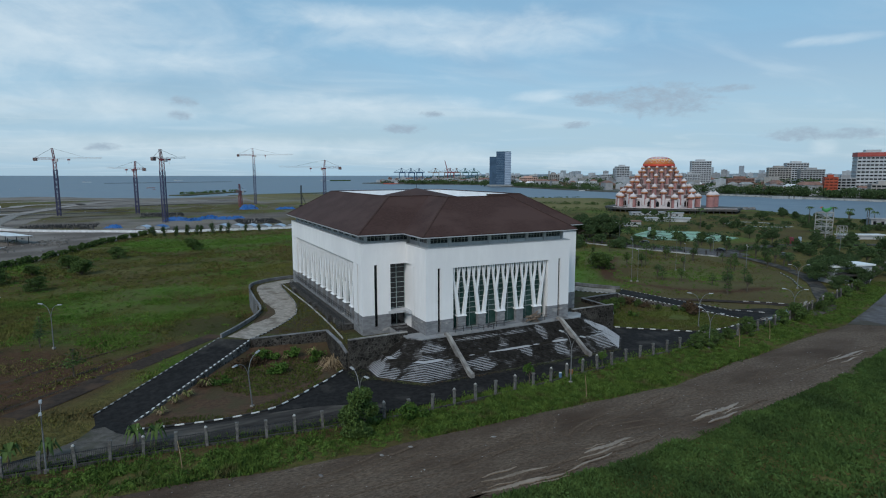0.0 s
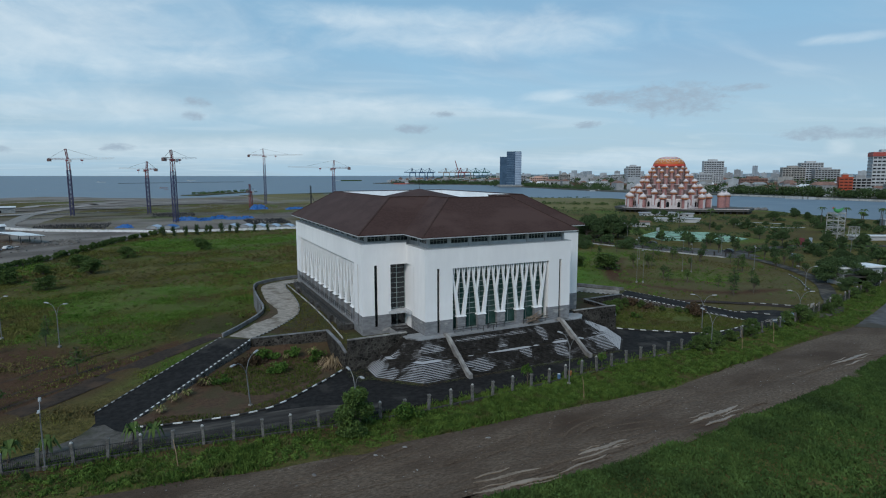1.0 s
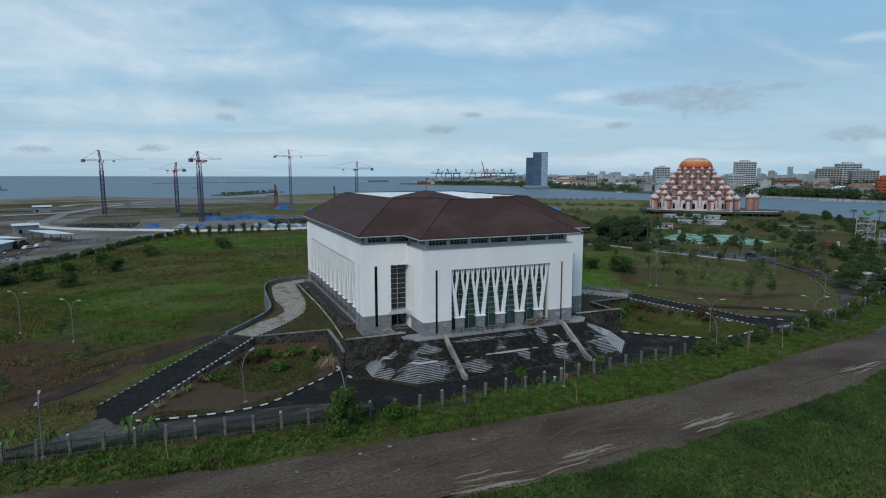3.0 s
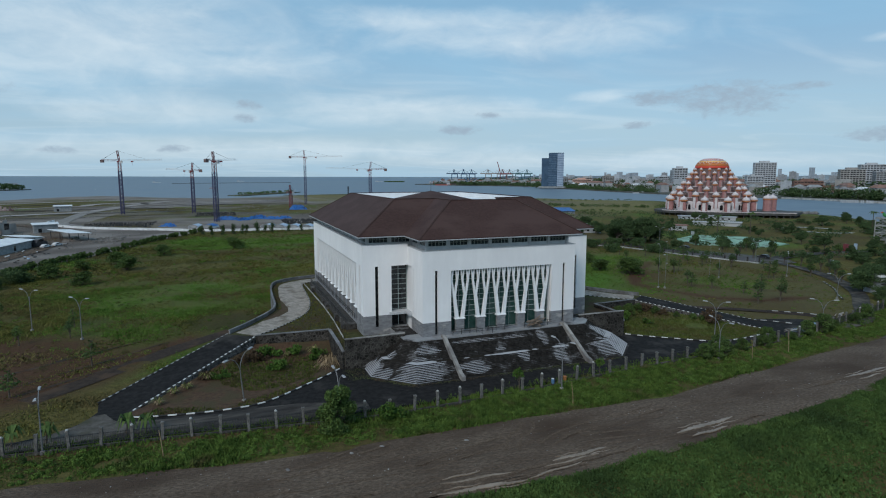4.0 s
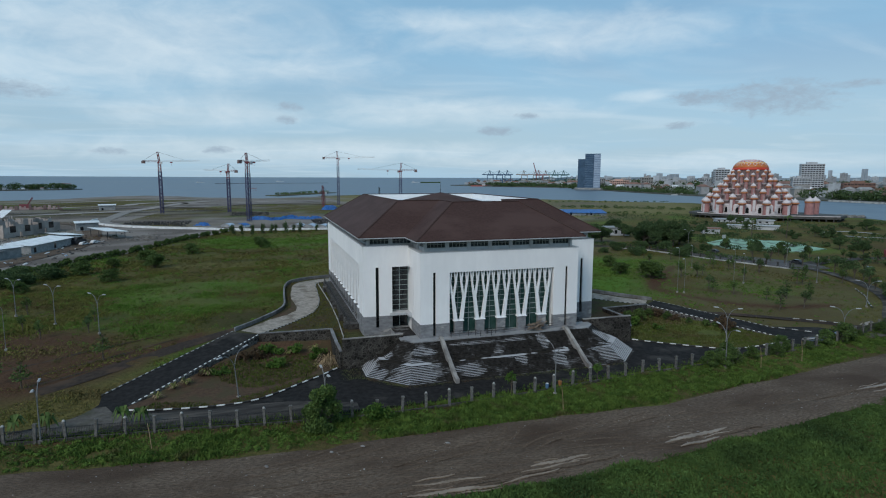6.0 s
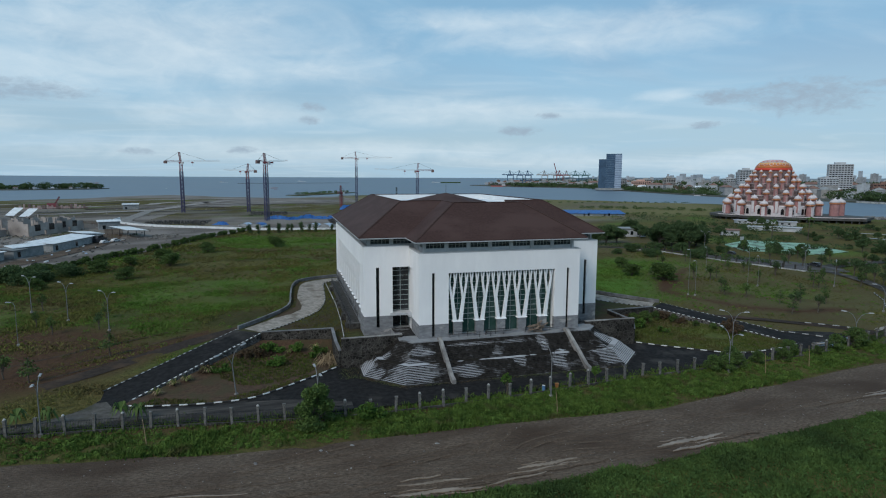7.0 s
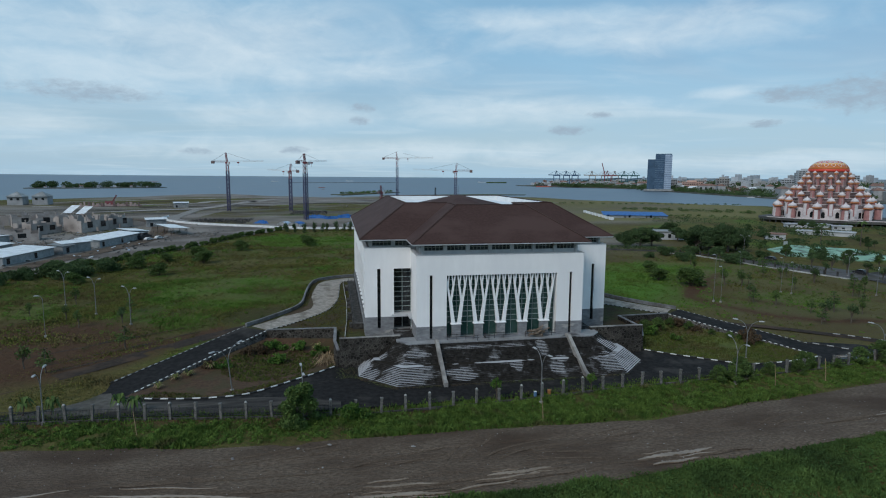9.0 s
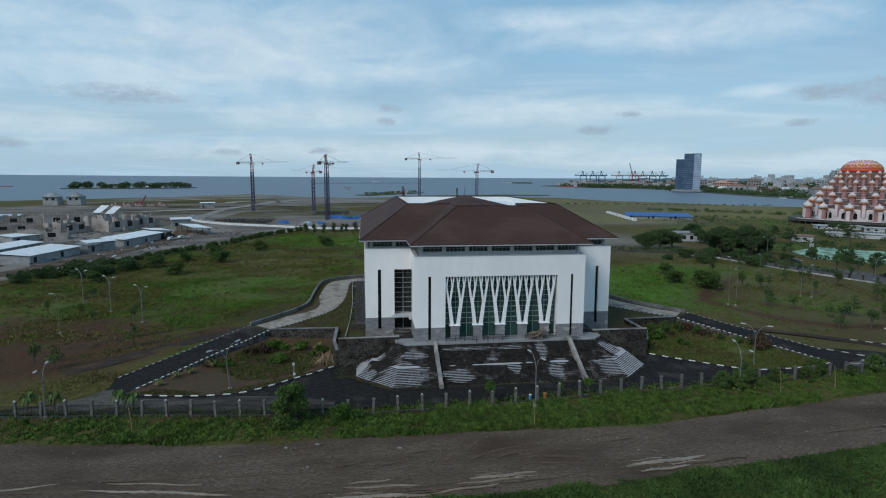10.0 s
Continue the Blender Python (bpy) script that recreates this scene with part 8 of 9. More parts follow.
for px, py in ((44.2, 2), (47.5, 9.5)):
    t_ = local("gate_turret", Shape().lathe([(3.3, 1.4), (3.3, 10.6)], 12, (px, py, 0)), BRICK, mosque)
    for nme, sh_, mt in (("turret_collar", Shape().lathe([(3.5, 10.5), (3.9, 11.1), (3.5, 11.6)], 12, (px, py, 0)), MORANGE), ("turret_dome", Shape().lathe([(r_ * 2.9, 11.6 + h_ * 2.3) for r_, h_ in onion], 12, (px, py, 0)), MWHITE)):
        local(nme, sh_, mt, t_, smooth=nme == "turret_dome")
R0, Z0 = 13.9, 36.2
for j, (t0, t1, mt) in enumerate(((0.0, 0.14, RED), (0.14, 0.30, ORANGE), (0.30, 0.42, ORANGE), (0.42, 0.50, YELLOW), (0.50, 1.0, MWHITE))):
    prof = [(R0 * math.cos(t * math.pi / 2) ** 0.85 if t < 1 else 0.0, Z0 + 8.6 * math.sin(t * math.pi / 2)) for t in (t0, t0 + (t1 - t0) * 0.33, t0 + (t1 - t0) * 0.66, t1)]
    local("dome_band", Shape().lathe(prof, 32), mt, mosque, smooth=True)
for k in range(16):
    a0 = k * math.pi / 8
    def dome_at(a, t):
        rr_ = R0 * math.cos(t * math.pi / 2) ** 0.85 + 0.06
        return (rr_ * math.cos(a), rr_ * math.sin(a), Z0 + 8.6 * math.sin(t * math.pi / 2) + 0.08)
    da = math.pi / 19
    for (ta, tb, tc, mt) in ((0.24, 0.38, 0.52, MWHITE), (0.52, 0.63, 0.80, RED)):
        for f_ in (1.0,):
            local("dome_lozenge", Shape().add([dome_at(a0, ta), dome_at(a0 + da, tb), dome_at(a0, tc), dome_at(a0 - da, tb)], [(0, 1, 2, 3)]), mt, mosque)


# ---- building site: tower cranes
def tower_crane(x, y, tip, jib_z, jib, counter, heading, label, base=0.0, mast_paint=None):
    c = thing("tower_crane", label, "crane", "tower cranes", at=(x, y, base))
    c.matrix_basis = pose(x, y, base, 0, 0, heading)
    mp = mast_paint or CRANE_BLUE
    local("mast", lattice(Shape(), (0, 0, 0), (0, 0, jib_z * 0.82), 2.2, int(jib_z / 2.2), 0.42, (0, 1, 0)), mp, c, "blue-grey lattice mast")
    local("upper_mast", lattice(Shape(), (0, 0, jib_z * 0.82), (0, 0, jib_z - 0.5), 2.0, 4, 0.26, (0, 1, 0)), CRANE_RED, c, "red upper mast")
    local("slewing_ring", Shape().lathe([(1.7, jib_z - 0.8), (1.7, jib_z + 0.4)], 12), CRANE_RED, c)
    cab = local("cab", Shape().box(0.8, 2.6, -2.4, -0.9, jib_z - 1.6, jib_z + 0.6), CRANE_WHITE, c)
    local("cab_window", Shape().box(2.2, 2.66, -2.3, -1.0, jib_z - 0.8, jib_z + 0.4), DARKGLASS, cab)
    local("head_frame", lattice(Shape(), (0, 0, jib_z), (-0.12 * (tip - jib_z), 0, tip - base), 1.1, 5, 0.24, (0, 1, 0)), CRANE_RED, c)
    local("jib", lattice(Shape(), (1, 0, jib_z + 0.8), (jib, 0, jib_z + 1.6), 1.0, int(jib / 2.5), 0.10), CRANE_WHITE, c)
    local("counter_jib", lattice(Shape(), (-1, 0, jib_z + 0.8), (-counter, 0, jib_z + 0.8), 1.2, int(counter / 2.2), 0.16), CRANE_RED, c)
    local("counterweight", Shape().box(-counter - 0.6, -counter + 1.8, -1.0, 1.0, jib_z - 1.0, jib_z + 1.2), MBAND, c)
    top = (-0.12 * (tip - jib_z), 0, tip - base)
    local("pendant", Shape().beam(top, (jib * 0.62, 0, jib_z + 2.0), 0.12), IRON, c)
    local("pendant", Shape().beam(top, (-counter + 1, 0, jib_z + 1.6), 0.14), IRON, c)
    local("hook", Shape().beam((jib * 0.3, 0, jib_z + 0.5), (jib * 0.3, 0, jib_z - 3), 0.1).box(jib * 0.3 - 0.8, jib * 0.3 + 0.8, -0.6, 0.6, jib_z - 0.6, jib_z + 0.4), CRANE_RED, c)


tower_crane(-105.5, 438, 51, 42.5, 31.5, 13, -8, "tall tower crane with a red head and pale jib")
tower_crane(-52.3, 437, 41.8, 35, 20, 7.5, 168, "tower crane with a blue-grey mast and pale jib")
tower_crane(-34, 331, 47.3, 41, 20, 7, 42, "tower crane with a red head beside blue tarpaulins")
tower_crane(54, 535, 57.5, 50, 39, 15.5, -10, "tall slender tower crane near the shore")
tower_crane(91, 400, 43, 36, 37, 14, 168, "tower crane with a leaning red head frame")
tower_crane(32.5, 482, 22, 15, 7, 4, 40, "short red site crane with a stub jib", mast_paint=CRANE_RED)
rig = thing("drilling_rig", "black drilling rig with a tall mast", "drilling rig", at=(80, 440, 0))
part("mast", lattice(Shape(), (80, 440, 1), (80, 440, 21), 0.9, 9, 0.28, (0, 1, 0)), IRON, rig)
part("backstay", Shape().beam((80, 440, 14), (85, 442, 2), 0.3), IRON, rig)
part("carrier", Shape().box(78, 86, 438, 442, 0.6, 3.2), IRON, rig)
part("track", Shape().box(77.5, 86.5, 437.4, 438.4, -0.3, 1.0), RUBBLE, rig)
part("track", Shape().box(77.5, 86.5, 441.6, 442.6, -0.3, 1.0), RUBBLE, rig)

# white hoarding along the site road
HOARD = smooth_line([(-138, 372), (-137, 350), (-122, 322), (-101, 300), (-68, 280), (-37, 263), (-6, 256), (14, 253), (60, 250)], 4)
hoard = thing("hoarding", "long low white barrier along the site road", "barrier", at=(0, 255, 0))
for (x0, y0), (x1, y1) in zip(HOARD, HOARD[1:]):
    d = math.hypot(x1 - x0, y1 - y0)
    for k in range(max(1, int(d / 5))):
        n_ = max(1, int(d / 5))
        a, b = k / n_, (k + 0.985) / n_
        part("barrier_panel", Shape().beam((x0 + (x1 - x0) * a, y0 + (y1 - y0) * a, 0.45), (x0 + (x1 - x0) * b, y0 + (y1 - y0) * b, 0.45), 0.5, 1.3), SHEET, hoard)
PALER = mat("pale_site_road", (0.15, 0.138, 0.125), (0.25, 0.232, 0.212), 0.3, rough=0.9, bump=0.2)
road("site_road", [(120, 252), (60, 258), (14, 260), (-37, 270), (-68, 287), (-98, 306), (-116, 326), (-130, 352), (-134, 400), (-136, 470), (-118, 530), (-60, 575), (-9, 606), (60, 612), (150, 600), (260, 560)], 9.0, 0.05, PALER, "pale dusty site road")
road("site_road", [(-400, 420), (-300, 400), (-230, 385), (-170, 360), (-138, 330), (-116, 270), (-106, 215), (-110, 175), (-118, 140), (-128, 105), (-160, 60)], 9.0, 0.0, DIRT, "muddy track through the site")
road("site_road", [(-420, 470), (-300, 470), (-180, 455), (-120, 462), (-60, 470)], 8.0, 0.04, GREYROAD, "dark grey site road")
r = random.Random(44)
for k in range(11):
    y0, x0, l = r.uniform(385, 590), r.uniform(-330, -60), r.uniform(70, 190)
    road("site_track", [(x0 + l * j / 5, y0 + 9 * float(waves(k * 3.1 + j * 0.7, 1.0, 1.0, 95))) for j in range(6)], r.uniform(1.6, 4.2), 0.03 + 0.003 * k, (PALER, MUD, GREYROAD)[k % 3], "narrow trodden track in the building site")


def tarp(x, y, w, d, h, heading, seed, material, label):
    r = np.random.RandomState(seed)
    n = 14
    s = Shape()
    for j in range(n + 1):
        for i in range(n + 1):
            u, v = i / n - 0.5, j / n - 0.5
            e = (1 - (2 * abs(u)) ** 4) * (1 - (2 * abs(v)) ** 4)
            rag = 1 + 0.35 * math.sin(5 * math.atan2(v, u) + seed) * math.hypot(u, v)
            s.v.append((u * w * rag, v * d * rag, max(0.0, e) * h * (0.2 + 1.0 * r.rand())))
    s.f = [(j * (n + 1) + i, j * (n + 1) + i + 1, (j + 1) * (n + 1) + i + 1, (j + 1) * (n + 1) + i) for j in range(n) for i in range(n)]
    o = part("tarpaulin", s, material)
    o.matrix_basis = pose(x, y, -0.2, 0, 0, heading)
    return tagged(o, label, "tarpaulin", "tarpaulins")


for i, (x, y, w, d, h, hd) in enumerate(((-27, 348, 15, 7, 2.6, -14), (-16, 341, 10, 6, 2.0, 24), (-6, 352, 13, 6, 2.8, 8), (4, 344, 12, 6, 2.0, -16), (13, 350, 9, 5, 1.8, -4), (36, 458, 14, 10, 4.0, 0), (66, 444, 16, 8, 2.0, 0), (-62, 306, 9, 5, 2.0, -30))):
    tarp(x, y, w, d, h, hd, i, BLUE, "heap under a crumpled bright blue tarpaulin")


def tent(x, y, w, d, h, heading, roof, label):
    t_ = thing("site_tent", label, "tent", "site tents", at=(x, y, 0))
    t_.matrix_basis = pose(x, y, 0, 0, 0, heading)
    pr = [(-w / 2, h * 0.42), (-w * 0.3, h * 0.78), (0, h), (w * 0.3, h * 0.78), (w / 2, h * 0.42)]
    s = Shape()
    s.add([(a, -d / 2, z) for a, z in pr] + [(a, d / 2, z) for a, z in pr], [(i + 1, i, i + 5, i + 6) for i in range(4)])
    s.add([(a, -d / 2, z - 0.15) for a, z in pr] + [(a, d / 2, z - 0.15) for a, z in pr], [(i, i + 1, i + 6, i + 5) for i in range(4)])
    local("roof", s, roof, t_)
    local("end_wall", Shape().add([(a, -d / 2 + 0.1, z - 0.1) for a, z in pr] + [(w / 2, -d / 2 + 0.1, -0.2), (-w / 2, -d / 2 + 0.1, -0.2)], [(0, 6, 5, 4, 3, 2, 1)]), SHED, t_)
    local("side_wall", Shape().box(-w / 2, -w / 2 + 0.1, -d / 2, d / 2, -0.2, h * 0.4), SHEET, t_)
    local("side_wall", Shape().box(w / 2 - 0.1, w / 2, -d / 2, d / 2, -0.2, h * 0.4), SHEET, t_)


PALEB = mat("pale_blue_sheet", (0.30, 0.40, 0.52), (0.42, 0.50, 0.60), 0.5, rough=0.5, bump=0.05)
for k in range(6):
    tent(-4 + k * 7.4, 279 - k * 3.9, 7.0, 8, 2.0, -26, PALEB, "small arched site tent with a pale blue roof")
tent(-38, 288, 8, 8, 2.2, -26, BLUE, "site tent with a bright blue roof")
tent(-46, 292, 6, 7, 2.0, -26, PALEB, "site tent with a pale blue roof")
for k in range(9):
    tagged(part("site_box", Shape().box(209 - k * 2.1, 211.6 - k * 2.1, 392 - k * 10.5, 395 - k * 10.5, -0.3, 1.6), SHEET), "white site box in a row on sandy ground", "container", "white boxes")
r = random.Random(8)
for mt, nm, lab, cnt in ((SHEET, "site_litter", "white sheets and boxes strewn among the sheds", 28), (RUBBLE, "timber_piles", "dark piles of timber and scrap among the sheds", 190), (PALEB, "blue_litter", "faded blue sheets strewn among the sheds", 26)):
    sc = Shape()
    for _ in range(cnt):
        x, y, h = r.uniform(-170, -96), r.uniform(95, 260), r.uniform(0, 3.1)
        if near_line(np.array([x]), np.array([y]), HEDGE)[0] < 6 or inside(np.array([x]), np.array([y]), [(-118, 100), (-78, 172), (-43, 258), (0, 200), (0, 0)])[0]:
            continue
        l, w = r.uniform(0.5, 2.0), r.uniform(0.2, 0.9)
        sc.beam((x, y, r.uniform(-0.1, 0.3)), (x + l * math.cos(h), y + l * math.sin(h), r.uniform(0.1, 0.5)), w, r.uniform(0.08, 0.4))
    stuff(nm, sc, mt, lab, "clutter")
stuff("rebar_stacks", (lambda s: [s.beam((x, y, -0.2), (x + r.uniform(-0.2, 0.2), y, r.uniform(0.3, 1.2)), 0.22) for x, y in [(r.uniform(-112, -72), r.uniform(296, 340)) for _ in range(900)] + [(r.uniform(-50, -20), r.uniform(385, 430)) for _ in range(500)] + [(r.uniform(8, 34), r.uniform(292, 330)) for _ in range(700)] if y > 300 - 0.55 * (x + 70)] and s)(Shape()), IRON, "dark bundles of reinforcing bars and piles", "rebar")
stuff("site_debris", (lambda s: [s.box(x, x + r.uniform(0.3, 1.4), y, y + r.uniform(0.3, 1.4), -0.3, r.uniform(0.05, 0.5)) for x, y in [(r.uniform(-160, -60), r.uniform(190, 360)) for _ in range(150)] + [(r.uniform(-90, -78), r.uniform(222, 245)) for _ in range(90)] + [(r.uniform(-190, -140), r.uniform(200, 300)) for _ in range(150)] + [(r.uniform(-230, 60), r.uniform(380, 600)) for _ in range(170)]] and s)(Shape()), DEBRIS, "scattered pale rubble and building materials", "rubble")


# sheds and unfinished houses
def shed(x, y, w, d, h, heading, roof, label, open_=False, tilt=0.8):
    if not open_ and roof is not BLUE:
        w, d = w * 0.8, d * 0.78
    b = thing("site_shed", label, "shed", "site sheds", at=(x, y, 0))
    b.matrix_basis = pose(x, y, 0, 0, 0, heading)
    if open_:
        for sx in (-1, 0, 1):
            for sy in (-1, 1):
                local("post", Shape().box(sx * w * 0.46 - 0.12, sx * w * 0.46 + 0.12, sy * d * 0.45 - 0.12, sy * d * 0.45 + 0.12, -0.3, h), IRON, b)
    else:
        local("wall", Shape().box(-w / 2, w / 2, -d / 2, d / 2, -0.3, h), SHED, b)
        for k in range(0, int(w / 5), 3):
            a = -w / 2 + 2 + k * 5
            # dark panel on the wall in place of the shade inside a doorway
            local("opening", Shape().box(a, a + 1.6, -d / 2 - 0.06, -d / 2 + 0.1, 0.2, 2.3), DARKGLASS, b)
    local("roof", Shape().add([(-w / 2 - 0.7, -d / 2 - 0.8, h), (w / 2 + 0.7, -d / 2 - 0.8, h), (w / 2 + 0.7, d / 2 + 0.6, h + tilt), (-w / 2 - 0.7, d / 2 + 0.6, h + tilt),
                               (-w / 2 - 0.7, -d / 2 - 0.8, h + 0.15), (w / 2 + 0.7, -d / 2 - 0.8, h + 0.15), (w / 2 + 0.7, d / 2 + 0.6, h + tilt + 0.15), (-w / 2 - 0.7, d / 2 + 0.6, h + tilt + 0.15)],
                              [(3, 2, 1, 0), (4, 5, 6, 7), (0, 1, 5, 4), (1, 2, 6, 5), (2, 3, 7, 6), (3, 0, 4, 7)]), roof, b)


for a in ((-132.5, 145, 36, 15, 3.0, 82, SHEET, "long low shed with a white sheet roof"), (-152, 160, 34, 10, 3.2, 84, SHEET, "long low shed with a white sheet roof"), (-145, 120, 18, 9, 2.8, 84, SHEET, "small shed with a patched pale roof"), (-124, 164, 8, 7, 3.0, 75, ROOFG, "small grey site office"), (-122, 170, 15, 5, 3.6, 56, SHEET, "small shed with a white roof"),
          (-117.6, 197.6, 42, 13, 3.2, 79, SHEET, "long workers' shed with a white sheet roof"), (-117, 226.5, 20, 11, 3.2, 128, SHEET, "low shed with a white sheet roof"), (-123, 288, 14, 6, 4.4, 20, SHEET, "white boxed site office"), (-160, 498, 16, 7, 4.5, 10, SHEET, "white site cabin near the shore"), (-172, 205, 18, 9, 3, 70, SHEET, "shed with a pale metal roof"), (-250, 330, 24, 9, 4, 20, PALEB, "shed with a pale blue roof")):
    shed(*a)
for k in range(3):
    shed(209 + k * 15.5, 338 - k * 5.4, 15.2, 20, 1.8, -19, BLUE, "low white-walled shed with a bright blue roof", tilt=1.8)
shed(-102.5, 244, 28, 9, 3.4, 120, SHEET, "open shelter with a white roof over stacked materials", True)


def shell_house(x, y, w, d, h, heading, seed, label):
    """Unfinished concrete house: jagged walls, door and window openings."""
    b = thing("unfinished_house", label, "house", "unfinished houses", at=(x, y, 0))
    b.matrix_basis = pose(x, y, 0, 0, 0, heading)
    r = random.Random(seed)
    def jag(axis, at, a0, a1, holes):
        n_ = int((a1 - a0) / 3.2) + 1
        for k in range(n_):
            p, q = a0 + (a1 - a0) * k / n_, a0 + (a1 - a0) * (k + 1) / n_
            local("wall", Shape().wall(axis, at, 0.3, p, q, -0.3, h * r.choice((1.0, 1.0, 0.85, 0.7, 1.12, 0.55)), [g for g in holes if g[0] >= p and g[1] <= q]), RAWCON, b)
    holes = [(-w * 0.30, -w * 0.30 + 2.2, h * 0.35, h * 0.8), (w * 0.12, w * 0.12 + 2.4, h * 0.35, h * 0.8), (-w * 0.05, -w * 0.05 + 1.4, -0.3, 2.2)]
    jag("y", -d / 2, -w / 2, w / 2, holes)
    jag("y", d / 2, -w / 2, w / 2, [])
    jag("x", -w / 2, -d / 2, d / 2, [])
    jag("x", w / 2, -d / 2, d / 2, [])
    jag("x", 0.0, -d / 2 + 0.3, d / 2, [])
    # dark panels stand in for the shade inside unglazed window holes
    for a, c in ((-w * 0.32, 3.6), (w * 0.1, 3.4)):
        local("opening", Shape().box(a, a + c, -d / 2 - 0.05, -d / 2 + 0.2, h * 0.3, h * 0.75), DARKGLASS, b)
    for k in range(5):
        a, c = r.uniform(-w / 2, w / 2), r.uniform(-d / 2, d / 2)
        local("column", Shape().box(a - 0.2, a + 0.2, c - 0.2, c + 0.2, -0.3, h * r.uniform(1.0, 1.25)), RAWCON, b)


for i, a in enumerate(((-152, 264, 22, 12, 7.5, 66), (-147, 284, 20, 12, 7.5, 66), (-172, 250, 18, 12, 6, 66), (-167, 216, 20, 11, 4.8, 20), (-196, 302, 26, 12, 7, 30), (-176, 300, 16, 10, 6, 40), (-224, 306, 20, 12, 6, 20), (-250, 300, 18, 12, 6, 20), (-206, 262, 20, 10, 4, 25), (-186, 330, 22, 12, 6, 30))):
    shell_house(*a, i, "unfinished grey concrete house shell without a roof")
tilt_r = thing("loose_roof", "pair of white roof sheets on a raw frame", "roof", at=(-184, 326, 6))
part("sheet", Shape().add([(-190, 322, 6.5), (-184, 320, 6.5), (-182, 330, 11), (-188, 332, 11)], [(0, 1, 2, 3)]), SHEET, tilt_r)
part("sheet", Shape().add([(-181, 319, 6), (-175, 317, 6), (-173, 327, 10.5), (-179, 329, 10.5)], [(0, 1, 2, 3)]), SHEET, tilt_r)
for x, y in ((-331, 560), (-311, 566)):
    hs = thing("villa", "grey villa with a dark hipped roof near the sea", "house", "villas", at=(x, y, 0))
    local("wall", Shape().box(-7, 7, -6, 6, -0.4, 8.5), CG, hs)
    local("roof", Shape().lathe([(11, 8.4), (0.0, 13.5)], 4, (0, 0, 0), radians(45)), ROOFG, hs)
    for j in (-1, 1):
        local("window", Shape().box(j * 3 - 1.2, j * 3 + 1.2, -6.1, -5.8, 4.8, 7), DARKGLASS, hs)
ex = thing("crawler_crane", "red crawler crane with its boom raised", "crane", at=(-238, 540, 0))
part("body", Shape().box(-242, -234, 538, 542, 0.5, 4.5), CRANE_RED, ex)
part("track", Shape().box(-243, -233, 537, 543, -0.3, 0.8), IRON, ex)
part("boom", lattice(Shape(), (-236, 540, 3), (-231.5, 540, 10.5), 0.8, 5, 0.25, (0, 1, 0)), CRANE_RED, ex)
r = random.Random(31)
for k in range(16):
    x0 = -264 + k * 3.8
    tagged(part("raw_column", Shape().box(x0, x0 + r.uniform(0.8, 2.6), 524.6, 525.6, -0.3, r.uniform(2.6, 5.0)).box(x0, x0 + 3.7, 524.9, 525.3, -0.3, r.uniform(0.8, 2.2)), MLEDGE if k % 3 else MBAND), "brown raw column with a low wall beside it", "column", "raw columns of a site building")


# ---- vehicles
def vehicle(x, y, heading, paint, label, name="car", l=4.4, h=1.45):
    c = thing(name, label, "car" if name == "car" else "truck", "vehicles", at=(x, y, 0.0))
    c.matrix_basis = pose(x, y, 0.02, 0, 0, heading)
    w = l * 0.2
    body = [(-l / 2, 0.3), (l / 2, 0.3), (l / 2, h * 0.52), (l * 0.28, h * 0.6), (l * 0.12, h), (-l * 0.3, h), (-l * 0.44, h * 0.62), (-l / 2, h * 0.58)]
    n_ = len(body)
    local("body", Shape().add([(a, -w, z) for a, z in body] + [(a, w, z) for a, z in body], [tuple(range(n_)), tuple(range(n_, 2 * n_))[::-1]] + [((k + 1) % n_, k, n_ + k, n_ + (k + 1) % n_) for k in range(n_)]), paint, c)
    for sy in (-1, 1):
        local("window", Shape().box(-l * 0.28, l * 0.12, min(sy * (w + 0.02), sy * w * 0.9), max(sy * (w + 0.02), sy * w * 0.9), h * 0.66, h * 0.92), DARKGLASS, c)
    for sx in (-0.3, 0.3):
        for sy in (-1, 1):
            ty = Shape().tube([(sx * l, sy * w * 0.8, 0.33), (sx * l, sy * w * 1.04, 0.33)], 0.33, 10)
            wh = local("wheel", ty, IRON, c)
            local("rim", Shape().tube([(sx * l, sy * w * 0.9, 0.33), (sx * l, sy * w * 1.06, 0.33)], 0.18, 8), GALV, wh)


CARD, CARW = plain("dark_car_paint", (0.03, 0.03, 0.035), 0.3), plain("white_car_paint", (0.6, 0.6, 0.6), 0.3)
vehicle(157, 103.5, 110, CARD, "dark car parked on the park road")
vehicle(174, 50, 20, CARD, "dark car parked on the park road")
for x, y, hd, p in ((-104, 208, 60, CARW), (-101, 214, 60, CARW), (-112, 206, 70, CARD), (-139, 120, 80, CARW), (164, 70, 100, CARD)):
    vehicle(x, y, hd, p, "car parked beside the site sheds" if x < 0 else "car standing on the park road")
vehicle(-108, 214, 70, CARD, "dark truck beside the site sheds", "truck", 7.5, 3.4)

# ---- park by the channel
COURT = mat("green_court_paint", (0.17, 0.33, 0.22), (0.30, 0.46, 0.34), 0.3, c=(0.062, 0.070, 0.045), big=0.16, blo=0.52, bhi=0.58, rough=0.6, bump=0.0)
structure("sports_court", Shape().prism([(181, 134), (205, 146), (222, 128), (214, 98), (194, 94), (183, 104), (172, 112)], -0.3, 0.12), COURT, "faded green sports court with wet patches", "court")
hoop = thing("basketball_hoop", "white basketball backboard on a pole", "hoop", at=(183, 125.5, 0.1))
part("pole", Shape().beam((183, 125.5, 0), (183, 125.5, 3.6), 0.2), GALV, hoop)
